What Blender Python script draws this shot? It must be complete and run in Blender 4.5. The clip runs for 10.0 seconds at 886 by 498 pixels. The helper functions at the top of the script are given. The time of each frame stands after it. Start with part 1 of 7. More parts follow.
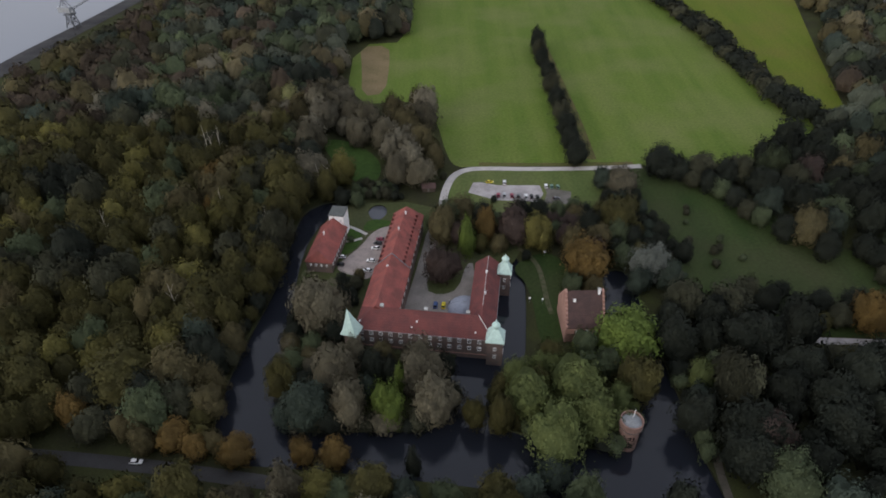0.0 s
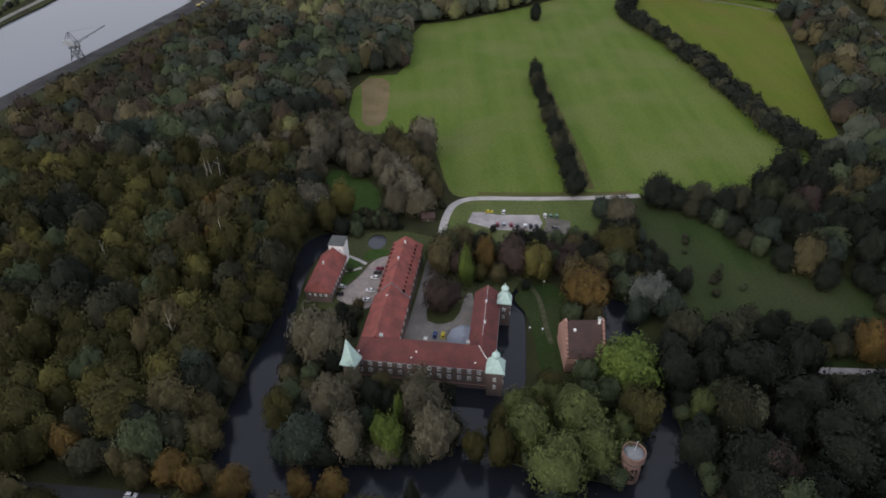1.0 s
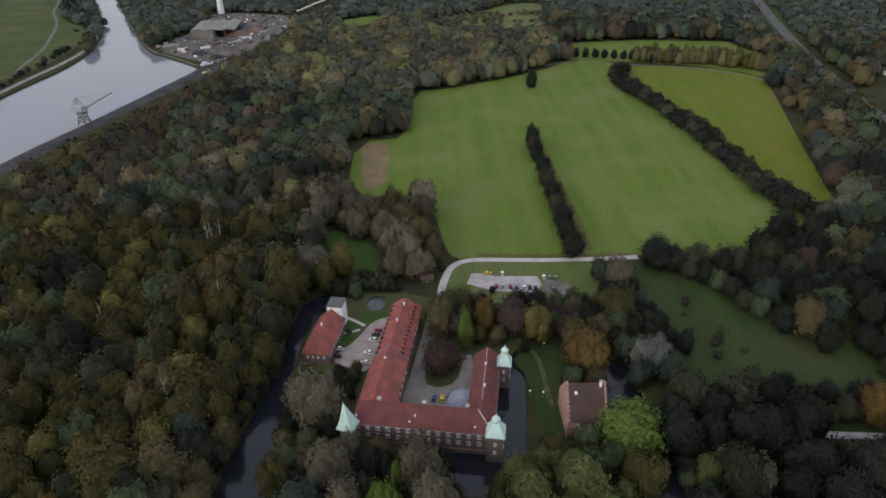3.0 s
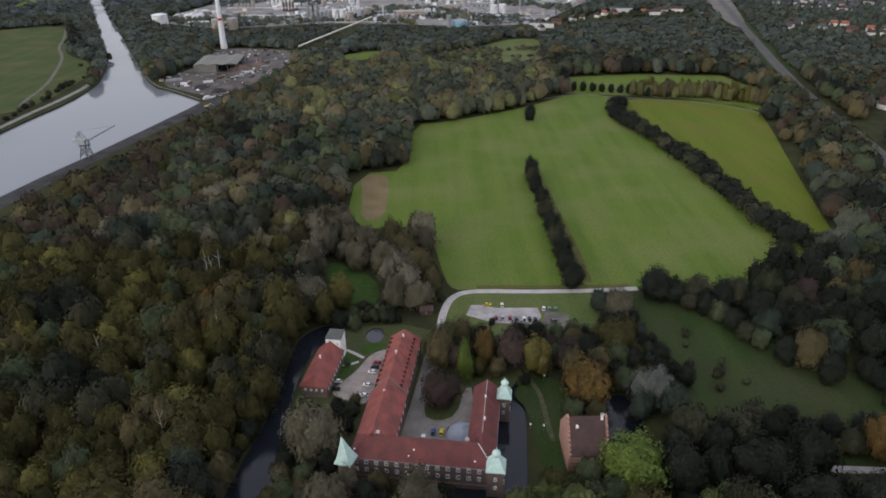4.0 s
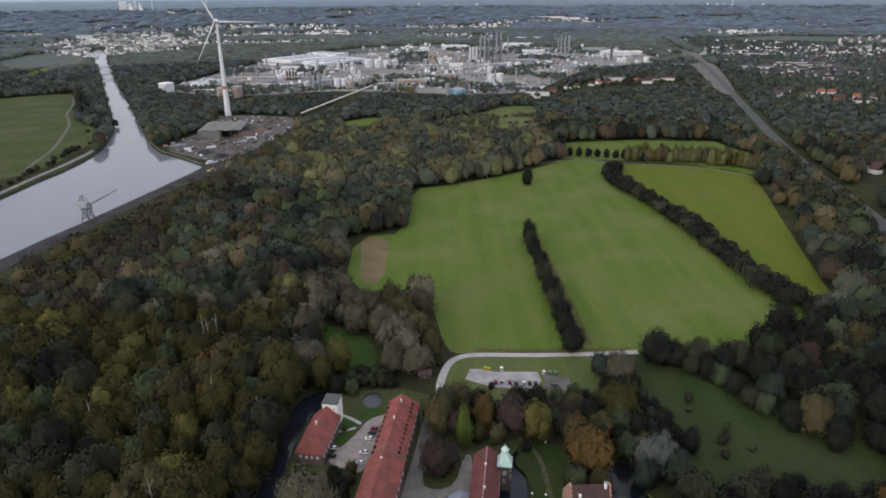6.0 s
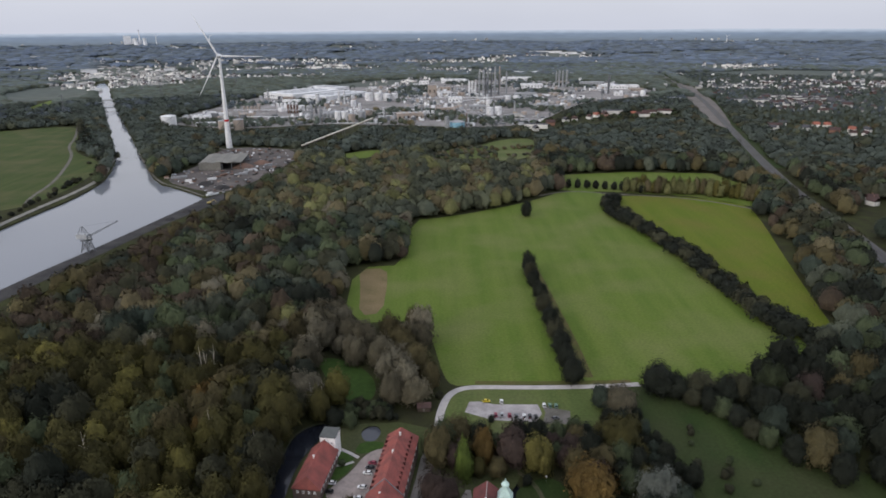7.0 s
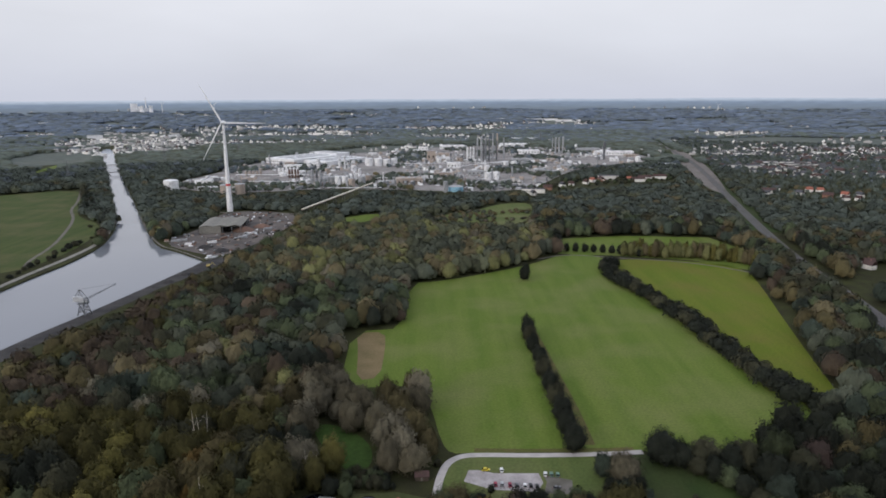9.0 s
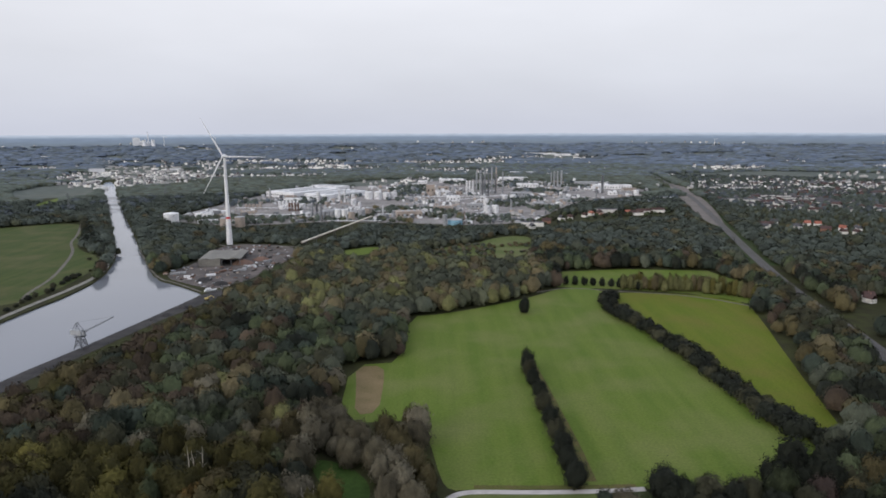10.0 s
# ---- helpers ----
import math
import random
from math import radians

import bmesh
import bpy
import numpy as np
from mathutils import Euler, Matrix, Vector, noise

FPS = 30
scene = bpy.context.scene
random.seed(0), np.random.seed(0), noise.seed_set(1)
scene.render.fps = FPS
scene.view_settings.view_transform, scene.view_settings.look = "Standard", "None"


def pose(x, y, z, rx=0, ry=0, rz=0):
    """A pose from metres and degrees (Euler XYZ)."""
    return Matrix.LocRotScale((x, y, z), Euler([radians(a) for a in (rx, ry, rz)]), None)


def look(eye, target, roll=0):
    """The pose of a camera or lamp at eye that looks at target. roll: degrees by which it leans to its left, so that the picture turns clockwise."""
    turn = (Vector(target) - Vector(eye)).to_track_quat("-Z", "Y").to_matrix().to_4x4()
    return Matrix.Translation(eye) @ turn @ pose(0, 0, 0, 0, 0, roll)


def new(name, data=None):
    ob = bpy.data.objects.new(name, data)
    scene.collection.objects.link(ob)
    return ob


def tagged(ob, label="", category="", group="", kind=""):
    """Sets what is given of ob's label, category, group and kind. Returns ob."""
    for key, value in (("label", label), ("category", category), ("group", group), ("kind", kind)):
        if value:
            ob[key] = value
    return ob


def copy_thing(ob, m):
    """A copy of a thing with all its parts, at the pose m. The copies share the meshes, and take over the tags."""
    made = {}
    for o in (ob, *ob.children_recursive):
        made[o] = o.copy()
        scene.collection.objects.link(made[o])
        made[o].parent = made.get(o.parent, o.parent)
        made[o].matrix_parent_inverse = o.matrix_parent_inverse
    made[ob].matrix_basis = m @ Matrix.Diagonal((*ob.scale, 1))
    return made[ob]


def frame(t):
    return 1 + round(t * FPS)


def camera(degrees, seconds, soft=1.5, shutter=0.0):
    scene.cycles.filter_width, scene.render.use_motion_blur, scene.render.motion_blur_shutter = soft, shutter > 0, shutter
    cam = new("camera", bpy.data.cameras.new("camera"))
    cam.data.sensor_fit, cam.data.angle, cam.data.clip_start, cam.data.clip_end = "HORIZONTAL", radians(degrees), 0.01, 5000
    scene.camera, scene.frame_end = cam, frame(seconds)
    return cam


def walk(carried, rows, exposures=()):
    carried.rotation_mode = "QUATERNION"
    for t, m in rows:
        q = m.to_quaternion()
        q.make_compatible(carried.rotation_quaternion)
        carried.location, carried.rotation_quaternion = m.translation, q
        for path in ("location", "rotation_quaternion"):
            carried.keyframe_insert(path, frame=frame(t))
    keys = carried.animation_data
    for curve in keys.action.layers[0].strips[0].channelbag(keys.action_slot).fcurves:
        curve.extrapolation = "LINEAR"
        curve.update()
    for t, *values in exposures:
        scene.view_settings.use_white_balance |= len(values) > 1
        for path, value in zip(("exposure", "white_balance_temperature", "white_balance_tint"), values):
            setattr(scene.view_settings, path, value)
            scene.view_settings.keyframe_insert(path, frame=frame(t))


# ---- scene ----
# ---------------------------------------------------------------- camera and walk
HEIGHT = 190.0
cam = camera(68.73, 10.0, soft=1.75)
TURN = [  # seconds, yaw, pitch, roll
    (0.0, -0.158, -38.011, 0.413), (0.5, -0.189, -36.770, 0.416), (1.0, -0.219, -35.404, 0.419),
    (1.5, -0.248, -34.041, 0.422), (2.0, -0.277, -32.690, 0.423), (2.5, -0.306, -31.349, 0.423),
    (4.0, -0.388, -27.198, 0.414), (4.5, -0.415, -25.822, 0.408), (5.0, -0.442, -24.451, 0.400),
    (5.5, -0.468, -23.048, 0.389), (7.0, -0.545, -18.887, 0.346), (7.5, -0.570, -17.489, 0.326),
    (8.0, -0.596, -16.096, 0.304), (8.5, -0.621, -14.703, 0.278), (9.0, -0.646, -13.293, 0.250),
    (9.5, -0.671, -11.858, 0.219), (10.0, -0.696, -10.370, 0.184)]
walk(cam, [(t, pose(0, 0, HEIGHT, 90 + p, r, y)) for t, y, p, r in TURN],
     exposures=((0.0, -0.07), (3.0, -0.02), (10.0, 0.03)))

# ---------------------------------------------------------------- sky and sun
world = bpy.data.worlds.new("overcast_evening")
scene.world = world
world.use_nodes = True
wn, wl = world.node_tree.nodes, world.node_tree.links
wn.clear()
w_out = wn.new("ShaderNodeOutputWorld")
w_bg = wn.new("ShaderNodeBackground")
sky = wn.new("ShaderNodeTexSky")
sky.sky_type, sky.sun_disc = "NISHITA", False
sky.sun_elevation, sky.sun_rotation = radians(21), radians(-132)
sky.dust_density, sky.altitude = 4.0, 190
sky_gain = wn.new("ShaderNodeVectorMath")
sky_gain.operation = "SCALE"
sky_gain.inputs["Scale"].default_value = 0.10
w_tc = wn.new("ShaderNodeTexCoord")
w_sep = wn.new("ShaderNodeSeparateXYZ")
w_ramp = wn.new("ShaderNodeValToRGB")
w_ramp.color_ramp.elements[0].position = 0.0
w_ramp.color_ramp.elements[0].color = (0.66, 0.69, 0.80, 1)
w_ramp.color_ramp.elements[1].position = 1.0
w_ramp.color_ramp.elements[1].color = (0.85, 0.90, 1.06, 1)
for at, col in ((0.05, (0.71, 0.735, 0.825, 1)), (0.12, (0.80, 0.815, 0.885, 1)), (0.19, (0.88, 0.89, 0.95, 1)), (0.35, (0.80, 0.84, 0.96, 1))):
    w_ramp.color_ramp.elements.new(at).color = col
w_noise = wn.new("ShaderNodeTexNoise")
w_noise.inputs["Scale"].default_value = 2.2
w_noise.inputs["Detail"].default_value = 5.0
w_map = wn.new("ShaderNodeMapping")
w_map.inputs["Scale"].default_value = (1.0, 1.0, 3.5)
w_cloud = wn.new("ShaderNodeMapRange")
w_cloud.inputs["To Min"].default_value, w_cloud.inputs["To Max"].default_value = 0.86, 1.12
w_mul = wn.new("ShaderNodeVectorMath")
w_mul.operation = "SCALE"
w_mix = wn.new("ShaderNodeMix")
w_mix.data_type = "RGBA"
w_mix.inputs["Factor"].default_value = 0.9
wl.new(w_tc.outputs["Generated"], w_sep.inputs[0])
wl.new(w_sep.outputs["Z"], w_ramp.inputs["Fac"])
wl.new(w_tc.outputs["Generated"], w_map.inputs["Vector"])
wl.new(w_map.outputs["Vector"], w_noise.inputs["Vector"])
wl.new(w_noise.outputs["Fac"], w_cloud.inputs["Value"])
wl.new(w_ramp.outputs["Color"], w_mul.inputs[0])
wl.new(w_cloud.outputs["Result"], w_mul.inputs["Scale"])
wl.new(sky.outputs["Color"], sky_gain.inputs[0])
wl.new(sky_gain.outputs["Vector"], w_mix.inputs["A"])
wl.new(w_mul.outputs["Vector"], w_mix.inputs["B"])
wl.new(w_mix.outputs["Result"], w_bg.inputs["Color"])
w_bg.inputs["Strength"].default_value = 1.0
wl.new(w_bg.outputs["Background"], w_out.inputs["Surface"])

sun_data = bpy.data.lights.new("sun", "SUN")
sun_data.energy, sun_data.angle, sun_data.color = 1.2, radians(28), (1.0, 0.94, 0.88)
sun = new("sun", sun_data)
sun.matrix_world = look((-260, -60, 150), (0, 180, 0))
# ---------------------------------------------------------------- materials


def nodes_of(name):
    m = bpy.data.materials.new(name)
    m.use_nodes = True
    n, l = m.node_tree.nodes, m.node_tree.links
    return m, n, l, n["Principled BSDF"]


def surface(name, col, col2=None, rough=0.8, metal=0.0, scale=0.5, fine=6.0, bump=0.0, island=0.0, obj_random=0.0, spec=0.3, mix_at=(0.35, 0.68), tint=False, grain=0.22):
    """Two tones mixed by coarse noise, a finer grain over them, and optional variation from piece to piece."""
    m, n, l, p = nodes_of(name)
    col2 = col2 or tuple(c * 0.72 for c in col)
    tc = n.new("ShaderNodeNewGeometry")
    a = n.new("ShaderNodeTexNoise")
    a.inputs["Scale"].default_value, a.inputs["Detail"].default_value = scale, 4
    b = n.new("ShaderNodeTexNoise")
    b.inputs["Scale"].default_value, b.inputs["Detail"].default_value = fine, 3
    l.new(tc.outputs["Position"], a.inputs["Vector"])
    l.new(tc.outputs["Position"], b.inputs["Vector"])
    r = n.new("ShaderNodeMapRange")
    r.inputs["From Min"].default_value, r.inputs["From Max"].default_value = mix_at
    l.new(a.outputs["Fac"], r.inputs["Value"])
    x = n.new("ShaderNodeMix")
    x.data_type = "RGBA"
    x.inputs["A"].default_value, x.inputs["B"].default_value = (*col, 1), (*col2, 1)
    l.new(r.outputs["Result"], x.inputs["Factor"])
    g = n.new("ShaderNodeMapRange")
    g.inputs["From Min"].default_value, g.inputs["From Max"].default_value = 0.25, 0.75
    g.inputs["To Min"].default_value, g.inputs["To Max"].default_value = 1 - grain, 1 + grain
    l.new(b.outputs["Fac"], g.inputs["Value"])
    v = n.new("ShaderNodeVectorMath")
    v.operation = "SCALE"
    l.new(x.outputs["Result"], v.inputs[0])
    l.new(g.outputs["Result"], v.inputs["Scale"])
    out = v.outputs["Vector"]
    for amount, src, sock in ((island, tc, "Random Per Island"), (obj_random, None, "Random")):
        if amount:
            src = src or n.new("ShaderNodeObjectInfo")
            k = n.new("ShaderNodeMapRange")
            k.inputs["To Min"].default_value, k.inputs["To Max"].default_value = 1 - amount, 1 + amount
            l.new(src.outputs[sock], k.inputs["Value"])
            w = n.new("ShaderNodeVectorMath")
            w.operation = "SCALE"
            l.new(out, w.inputs[0])
            l.new(k.outputs["Result"], w.inputs["Scale"])
            out = w.outputs["Vector"]
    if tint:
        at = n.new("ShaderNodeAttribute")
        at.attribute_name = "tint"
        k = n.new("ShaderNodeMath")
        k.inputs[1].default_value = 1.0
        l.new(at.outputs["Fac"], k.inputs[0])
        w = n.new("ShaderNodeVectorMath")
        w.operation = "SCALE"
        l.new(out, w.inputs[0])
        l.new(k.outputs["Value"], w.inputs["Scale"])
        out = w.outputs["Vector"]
    l.new(out, p.inputs["Base Color"])
    p.inputs["Roughness"].default_value, p.inputs["Metallic"].default_value = rough, metal
    p.inputs["Specular IOR Level"].default_value = spec
    if bump:
        bp = n.new("ShaderNodeBump")
        bp.inputs["Strength"].default_value, bp.inputs["Distance"].default_value = 0.8, bump
        l.new(b.outputs["Fac"], bp.inputs["Height"])
        l.new(bp.outputs["Normal"], p.inputs["Normal"])
    return m


def water_material(name, tint, ripple, scale, ior=1.40):
    m, n, l, p = nodes_of(name)
    p.inputs["Base Color"].default_value = (*tint, 1)
    p.inputs["Roughness"].default_value, p.inputs["IOR"].default_value = 0.06, ior
    g = n.new("ShaderNodeNewGeometry")
    t = n.new("ShaderNodeTexNoise")
    t.inputs["Scale"].default_value, t.inputs["Detail"].default_value = scale, 3
    l.new(g.outputs["Position"], t.inputs["Vector"])
    b = n.new("ShaderNodeBump")
    b.inputs["Strength"].default_value, b.inputs["Distance"].default_value = ripple, 0.1
    l.new(t.outputs["Fac"], b.inputs["Height"])
    l.new(b.outputs["Normal"], p.inputs["Normal"])
    return m


def meadow_material(name, col, col2, straw, angle):
    """Grass with mowing stripes along one direction, broad patches and fine tufts."""
    m, n, l, p = nodes_of(name)
    g = n.new("ShaderNodeNewGeometry")
    mp = n.new("ShaderNodeMapping")
    mp.inputs["Rotation"].default_value = (0, 0, radians(angle))
    mp.inputs["Scale"].default_value = (0.085, 0.006, 0.05)
    l.new(g.outputs["Position"], mp.inputs["Vector"])
    s = n.new("ShaderNodeTexNoise")
    s.inputs["Scale"].default_value, s.inputs["Detail"].default_value = 1.0, 4
    l.new(mp.outputs["Vector"], s.inputs["Vector"])
    a = n.new("ShaderNodeTexNoise")
    a.inputs["Scale"].default_value, a.inputs["Detail"].default_value = 0.02, 6
    f = n.new("ShaderNodeTexNoise")
    f.inputs["Scale"].default_value, f.inputs["Detail"].default_value = 0.6, 4
    for q in (a, f):
        l.new(g.outputs["Position"], q.inputs["Vector"])
    x1 = n.new("ShaderNodeMix")
    x1.data_type = "RGBA"
    x1.inputs["A"].default_value, x1.inputs["B"].default_value = (*col, 1), (*col2, 1)
    r1 = n.new("ShaderNodeMapRange")
    r1.inputs["From Min"].default_value, r1.inputs["From Max"].default_value = 0.36, 0.66
    l.new(s.outputs["Fac"], r1.inputs["Value"])
    l.new(r1.outputs["Result"], x1.inputs["Factor"])
    x2 = n.new("ShaderNodeMix")
    x2.data_type = "RGBA"
    r2 = n.new("ShaderNodeMapRange")
    r2.inputs["From Min"].default_value, r2.inputs["From Max"].default_value = 0.44, 0.70
    r2.inputs["To Max"].default_value = 0.75
    l.new(a.outputs["Fac"], r2.inputs["Value"])
    l.new(r2.outputs["Result"], x2.inputs["Factor"])
    l.new(x1.outputs["Result"], x2.inputs["A"])
    x2.inputs["B"].default_value = (*straw, 1)
    gr = n.new("ShaderNodeMapRange")
    gr.inputs["From Min"].default_value, gr.inputs["From Max"].default_value = 0.3, 0.7
    gr.inputs["To Min"].default_value, gr.inputs["To Max"].default_value = 0.84, 1.16
    l.new(f.outputs["Fac"], gr.inputs["Value"])
    v = n.new("ShaderNodeVectorMath")
    v.operation = "SCALE"
    l.new(x2.outputs["Result"], v.inputs[0])
    l.new(gr.outputs["Result"], v.inputs["Scale"])
    l.new(v.outputs["Vector"], p.inputs["Base Color"])
    p.inputs["Roughness"].default_value, p.inputs["Specular IOR Level"].default_value = 0.9, 0.15
    return m


M = {}
M["forest_floor"] = surface("forest_floor", (0.030, 0.030, 0.016), (0.045, 0.050, 0.018), rough=0.95, scale=0.06, fine=1.2, spec=0.1)
M["grass"] = meadow_material("meadow_grass", (0.088, 0.134, 0.020), (0.114, 0.154, 0.028), (0.148, 0.162, 0.054), 6)
M["grass_yellow"] = meadow_material("yellow_meadow", (0.092, 0.128, 0.011), (0.116, 0.140, 0.015), (0.136, 0.126, 0.026), 12)
# island grass: the shade under the trees is put into its colour
M["lawn_shade"] = meadow_material("grass_painted_shade", (0.048, 0.060, 0.022), (0.064, 0.072, 0.028), (0.076, 0.070, 0.044), 30)
M["grass_dull"] = meadow_material("rough_pasture", (0.076, 0.104, 0.030), (0.100, 0.124, 0.038), (0.145, 0.145, 0.066), 20)
M["grass_canal"] = meadow_material("canal_meadow", (0.044, 0.066, 0.016), (0.062, 0.080, 0.022), (0.098, 0.094, 0.042), 40)
M["lawn"] = meadow_material("lawn_grass", (0.025, 0.044, 0.011), (0.036, 0.055, 0.015), (0.050, 0.052, 0.024), 30)
M["garden_grass"] = surface("garden_grass", (0.048, 0.086, 0.020), (0.034, 0.062, 0.016), scale=0.3, fine=2.0, rough=0.95, spec=0.1)
M["track"] = surface("worn_track", (0.100, 0.092, 0.056), (0.050, 0.062, 0.026), scale=0.4, fine=2.0, rough=0.95, spec=0.1)
M["rail_earth"] = surface("railway_earth", (0.190, 0.165, 0.150), (0.120, 0.112, 0.098), scale=0.03, fine=0.5, rough=0.95)
M["brown_field"] = surface("dry_stubble", (0.200, 0.150, 0.082), (0.150, 0.122, 0.060), scale=0.06, fine=0.8, rough=0.95, spec=0.1)
M["asphalt"] = surface("asphalt", (0.050, 0.048, 0.048), (0.036, 0.034, 0.033), scale=0.15, fine=3.0, rough=0.85)
M["lane"] = surface("pale_lane", (0.47, 0.44, 0.42), (0.37, 0.345, 0.33), scale=0.2, fine=2.0, rough=0.9)
M["lot"] = surface("worn_car_park", (0.42, 0.385, 0.38), (0.26, 0.24, 0.235), scale=0.16, fine=1.5, rough=0.9)
M["earth_path"] = surface("earth_path", (0.100, 0.084, 0.066), (0.062, 0.056, 0.040), scale=0.3, fine=2.0, rough=0.95)
M["paving"] = surface("grey_paving", (0.34, 0.285, 0.26), (0.24, 0.205, 0.19), scale=0.25, fine=2.5, rough=0.85)
M["gravel"] = surface("gravel", (0.16, 0.145, 0.13), (0.09, 0.085, 0.065), scale=0.12, fine=2.0, rough=0.95)
M["court"] = surface("courtyard_gravel", (0.25, 0.225, 0.205), (0.185, 0.17, 0.15), scale=0.2, fine=2.0, rough=0.95)
M["coal"] = surface("coal_dust_quay", (0.030, 0.029, 0.030), (0.055, 0.052, 0.050), scale=0.08, fine=1.0, rough=0.95)
M["works"] = surface("works_yard", (0.29, 0.27, 0.26), (0.17, 0.16, 0.15), scale=0.02, fine=0.25, rough=0.9)
M["yard_dirt"] = surface("dirty_yard", (0.135, 0.115, 0.106), (0.060, 0.056, 0.053), scale=0.035, fine=0.35, rough=0.95)
# haze over the far land is mixed into this grey-green
M["haze_fields"] = surface("haze_fields", (0.098, 0.114, 0.104), (0.125, 0.136, 0.116), scale=0.004, fine=0.03, rough=0.95, spec=0.1)
M["ballast"] = surface("railway_ballast", (0.118, 0.104, 0.092), (0.078, 0.074, 0.058), scale=0.05, fine=1.0, rough=0.95)
M["bank"] = surface("moat_bank", (0.045, 0.045, 0.02), (0.03, 0.035, 0.016), scale=0.4, fine=3.0, rough=0.95)
M["moat_water"] = water_material("moat_water", (0.014, 0.016, 0.022), 0.10, 0.8, 1.38)
# the sky's reflection in the pond is put into this paler tint
M["pond_water"] = water_material("pond_water", (0.060, 0.064, 0.074), 0.05, 0.8)
M["canal_water"] = water_material("canal_water", (0.185, 0.197, 0.222), 0.06, 0.25)
M["roof_tile"] = surface("red_roof_tile", (0.34, 0.098, 0.080), (0.20, 0.070, 0.060), scale=0.22, fine=3.5, rough=0.75, bump=0.03)
M["roof_tile_dull"] = surface("weathered_roof_tile", (0.175, 0.055, 0.050), (0.115, 0.044, 0.042), scale=0.22, fine=3.5, rough=0.8, bump=0.03)
M["roof_brown"] = surface("brown_roof_tile", (0.085, 0.050, 0.045), (0.060, 0.038, 0.035), scale=0.35, fine=3.5, rough=0.8, bump=0.03)
M["brick"] = surface("old_brick", (0.165, 0.115, 0.098), (0.12, 0.098, 0.088), scale=0.5, fine=4.0, rough=0.9, bump=0.02)
M["pink_brick"] = surface("pink_brick", (0.42, 0.245, 0.195), (0.33, 0.19, 0.15), scale=0.4, fine=4.0, rough=0.9, bump=0.02)
M["tower_brick"] = surface("weathered_tower_brick", (0.27, 0.165, 0.135), (0.20, 0.13, 0.11), scale=0.4, fine=4.0, rough=0.9, bump=0.02)
M["copper"] = surface("verdigris_copper", (0.55, 0.72, 0.65), (0.46, 0.62, 0.56), scale=0.5, fine=3.0, rough=0.6, spec=0.4)
M["white_paint"] = surface("white_paint", (0.92, 0.91, 0.90), (0.86, 0.85, 0.84), scale=0.4, fine=3.0, rough=0.6)
M["glass"] = surface("dark_window_glass", (0.010, 0.011, 0.014), (0.016, 0.016, 0.018), rough=0.25, spec=0.1)
M["felt"] = surface("dark_roof_felt", (0.11, 0.115, 0.11), (0.085, 0.09, 0.085), scale=0.4, fine=2.0, rough=0.9)
M["lead"] = surface("grey_lead", (0.24, 0.25, 0.26), (0.17, 0.18, 0.19), scale=0.6, fine=3.0, rough=0.55)
M["canvas"] = surface("tent_canvas", (0.30, 0.32, 0.38), (0.26, 0.28, 0.33), scale=0.6, fine=3.0, rough=0.7)
M["bark"] = surface("bark", (0.085, 0.065, 0.048), (0.05, 0.04, 0.032), scale=1.5, fine=8.0, rough=0.95)
M["dead_wood"] = surface("bleached_dead_wood", (0.42, 0.38, 0.32), (0.30, 0.27, 0.23), scale=1.5, fine=8.0, rough=0.9)
LEAF = {
    "dark": ((0.022, 0.025, 0.018), (0.016, 0.019, 0.014)),
    "green": ((0.067, 0.082, 0.042), (0.050, 0.063, 0.034)),
    "bluegreen": ((0.042, 0.054, 0.040), (0.032, 0.041, 0.031)),
    "olive": ((0.061, 0.055, 0.019), (0.043, 0.040, 0.016)),
    "yellow": ((0.112, 0.100, 0.029), (0.080, 0.073, 0.025)),
    "oak": ((0.090, 0.106, 0.036), (0.065, 0.080, 0.030)),
    "lime": ((0.090, 0.122, 0.026), (0.068, 0.094, 0.023)),
    "brown": ((0.086, 0.072, 0.034), (0.064, 0.055, 0.028)),
    "orange": ((0.124, 0.080, 0.026), (0.090, 0.060, 0.022)),
    "grey": ((0.104, 0.092, 0.060), (0.080, 0.071, 0.048)),
    "silver": ((0.128, 0.138, 0.118), (0.090, 0.098, 0.084)),
    "moss": ((0.048, 0.048, 0.029), (0.036, 0.037, 0.023)),
    # distance haze is mixed into the next three leaf colours
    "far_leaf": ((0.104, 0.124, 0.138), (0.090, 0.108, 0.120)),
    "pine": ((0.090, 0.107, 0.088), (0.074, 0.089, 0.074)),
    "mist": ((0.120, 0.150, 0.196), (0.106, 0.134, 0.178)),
    # these five leaf colours are lightened for the haze over the middle distance
    "haze_grey_green": ((0.094, 0.100, 0.061), (0.074, 0.080, 0.050)),
    "alder": ((0.074, 0.082, 0.057), (0.058, 0.065, 0.047)),
    "birch": ((0.132, 0.118, 0.082), (0.106, 0.096, 0.068)),
    "hazel": ((0.120, 0.100, 0.054), (0.094, 0.080, 0.046)),
    "haze_yellow": ((0.150, 0.150, 0.062), (0.117, 0.118, 0.052)),
    "umber": ((0.066, 0.050, 0.034), (0.049, 0.038, 0.028)),
    "maroon": ((0.060, 0.043, 0.036), (0.044, 0.033, 0.028)),
}
for k, (c1, c2) in LEAF.items():
    M[k] = surface("leaves_" + k, c1, c2, rough=0.8, scale=0.16, fine=0.9, grain=0.16, obj_random=0.16, spec=0.08, tint=True)
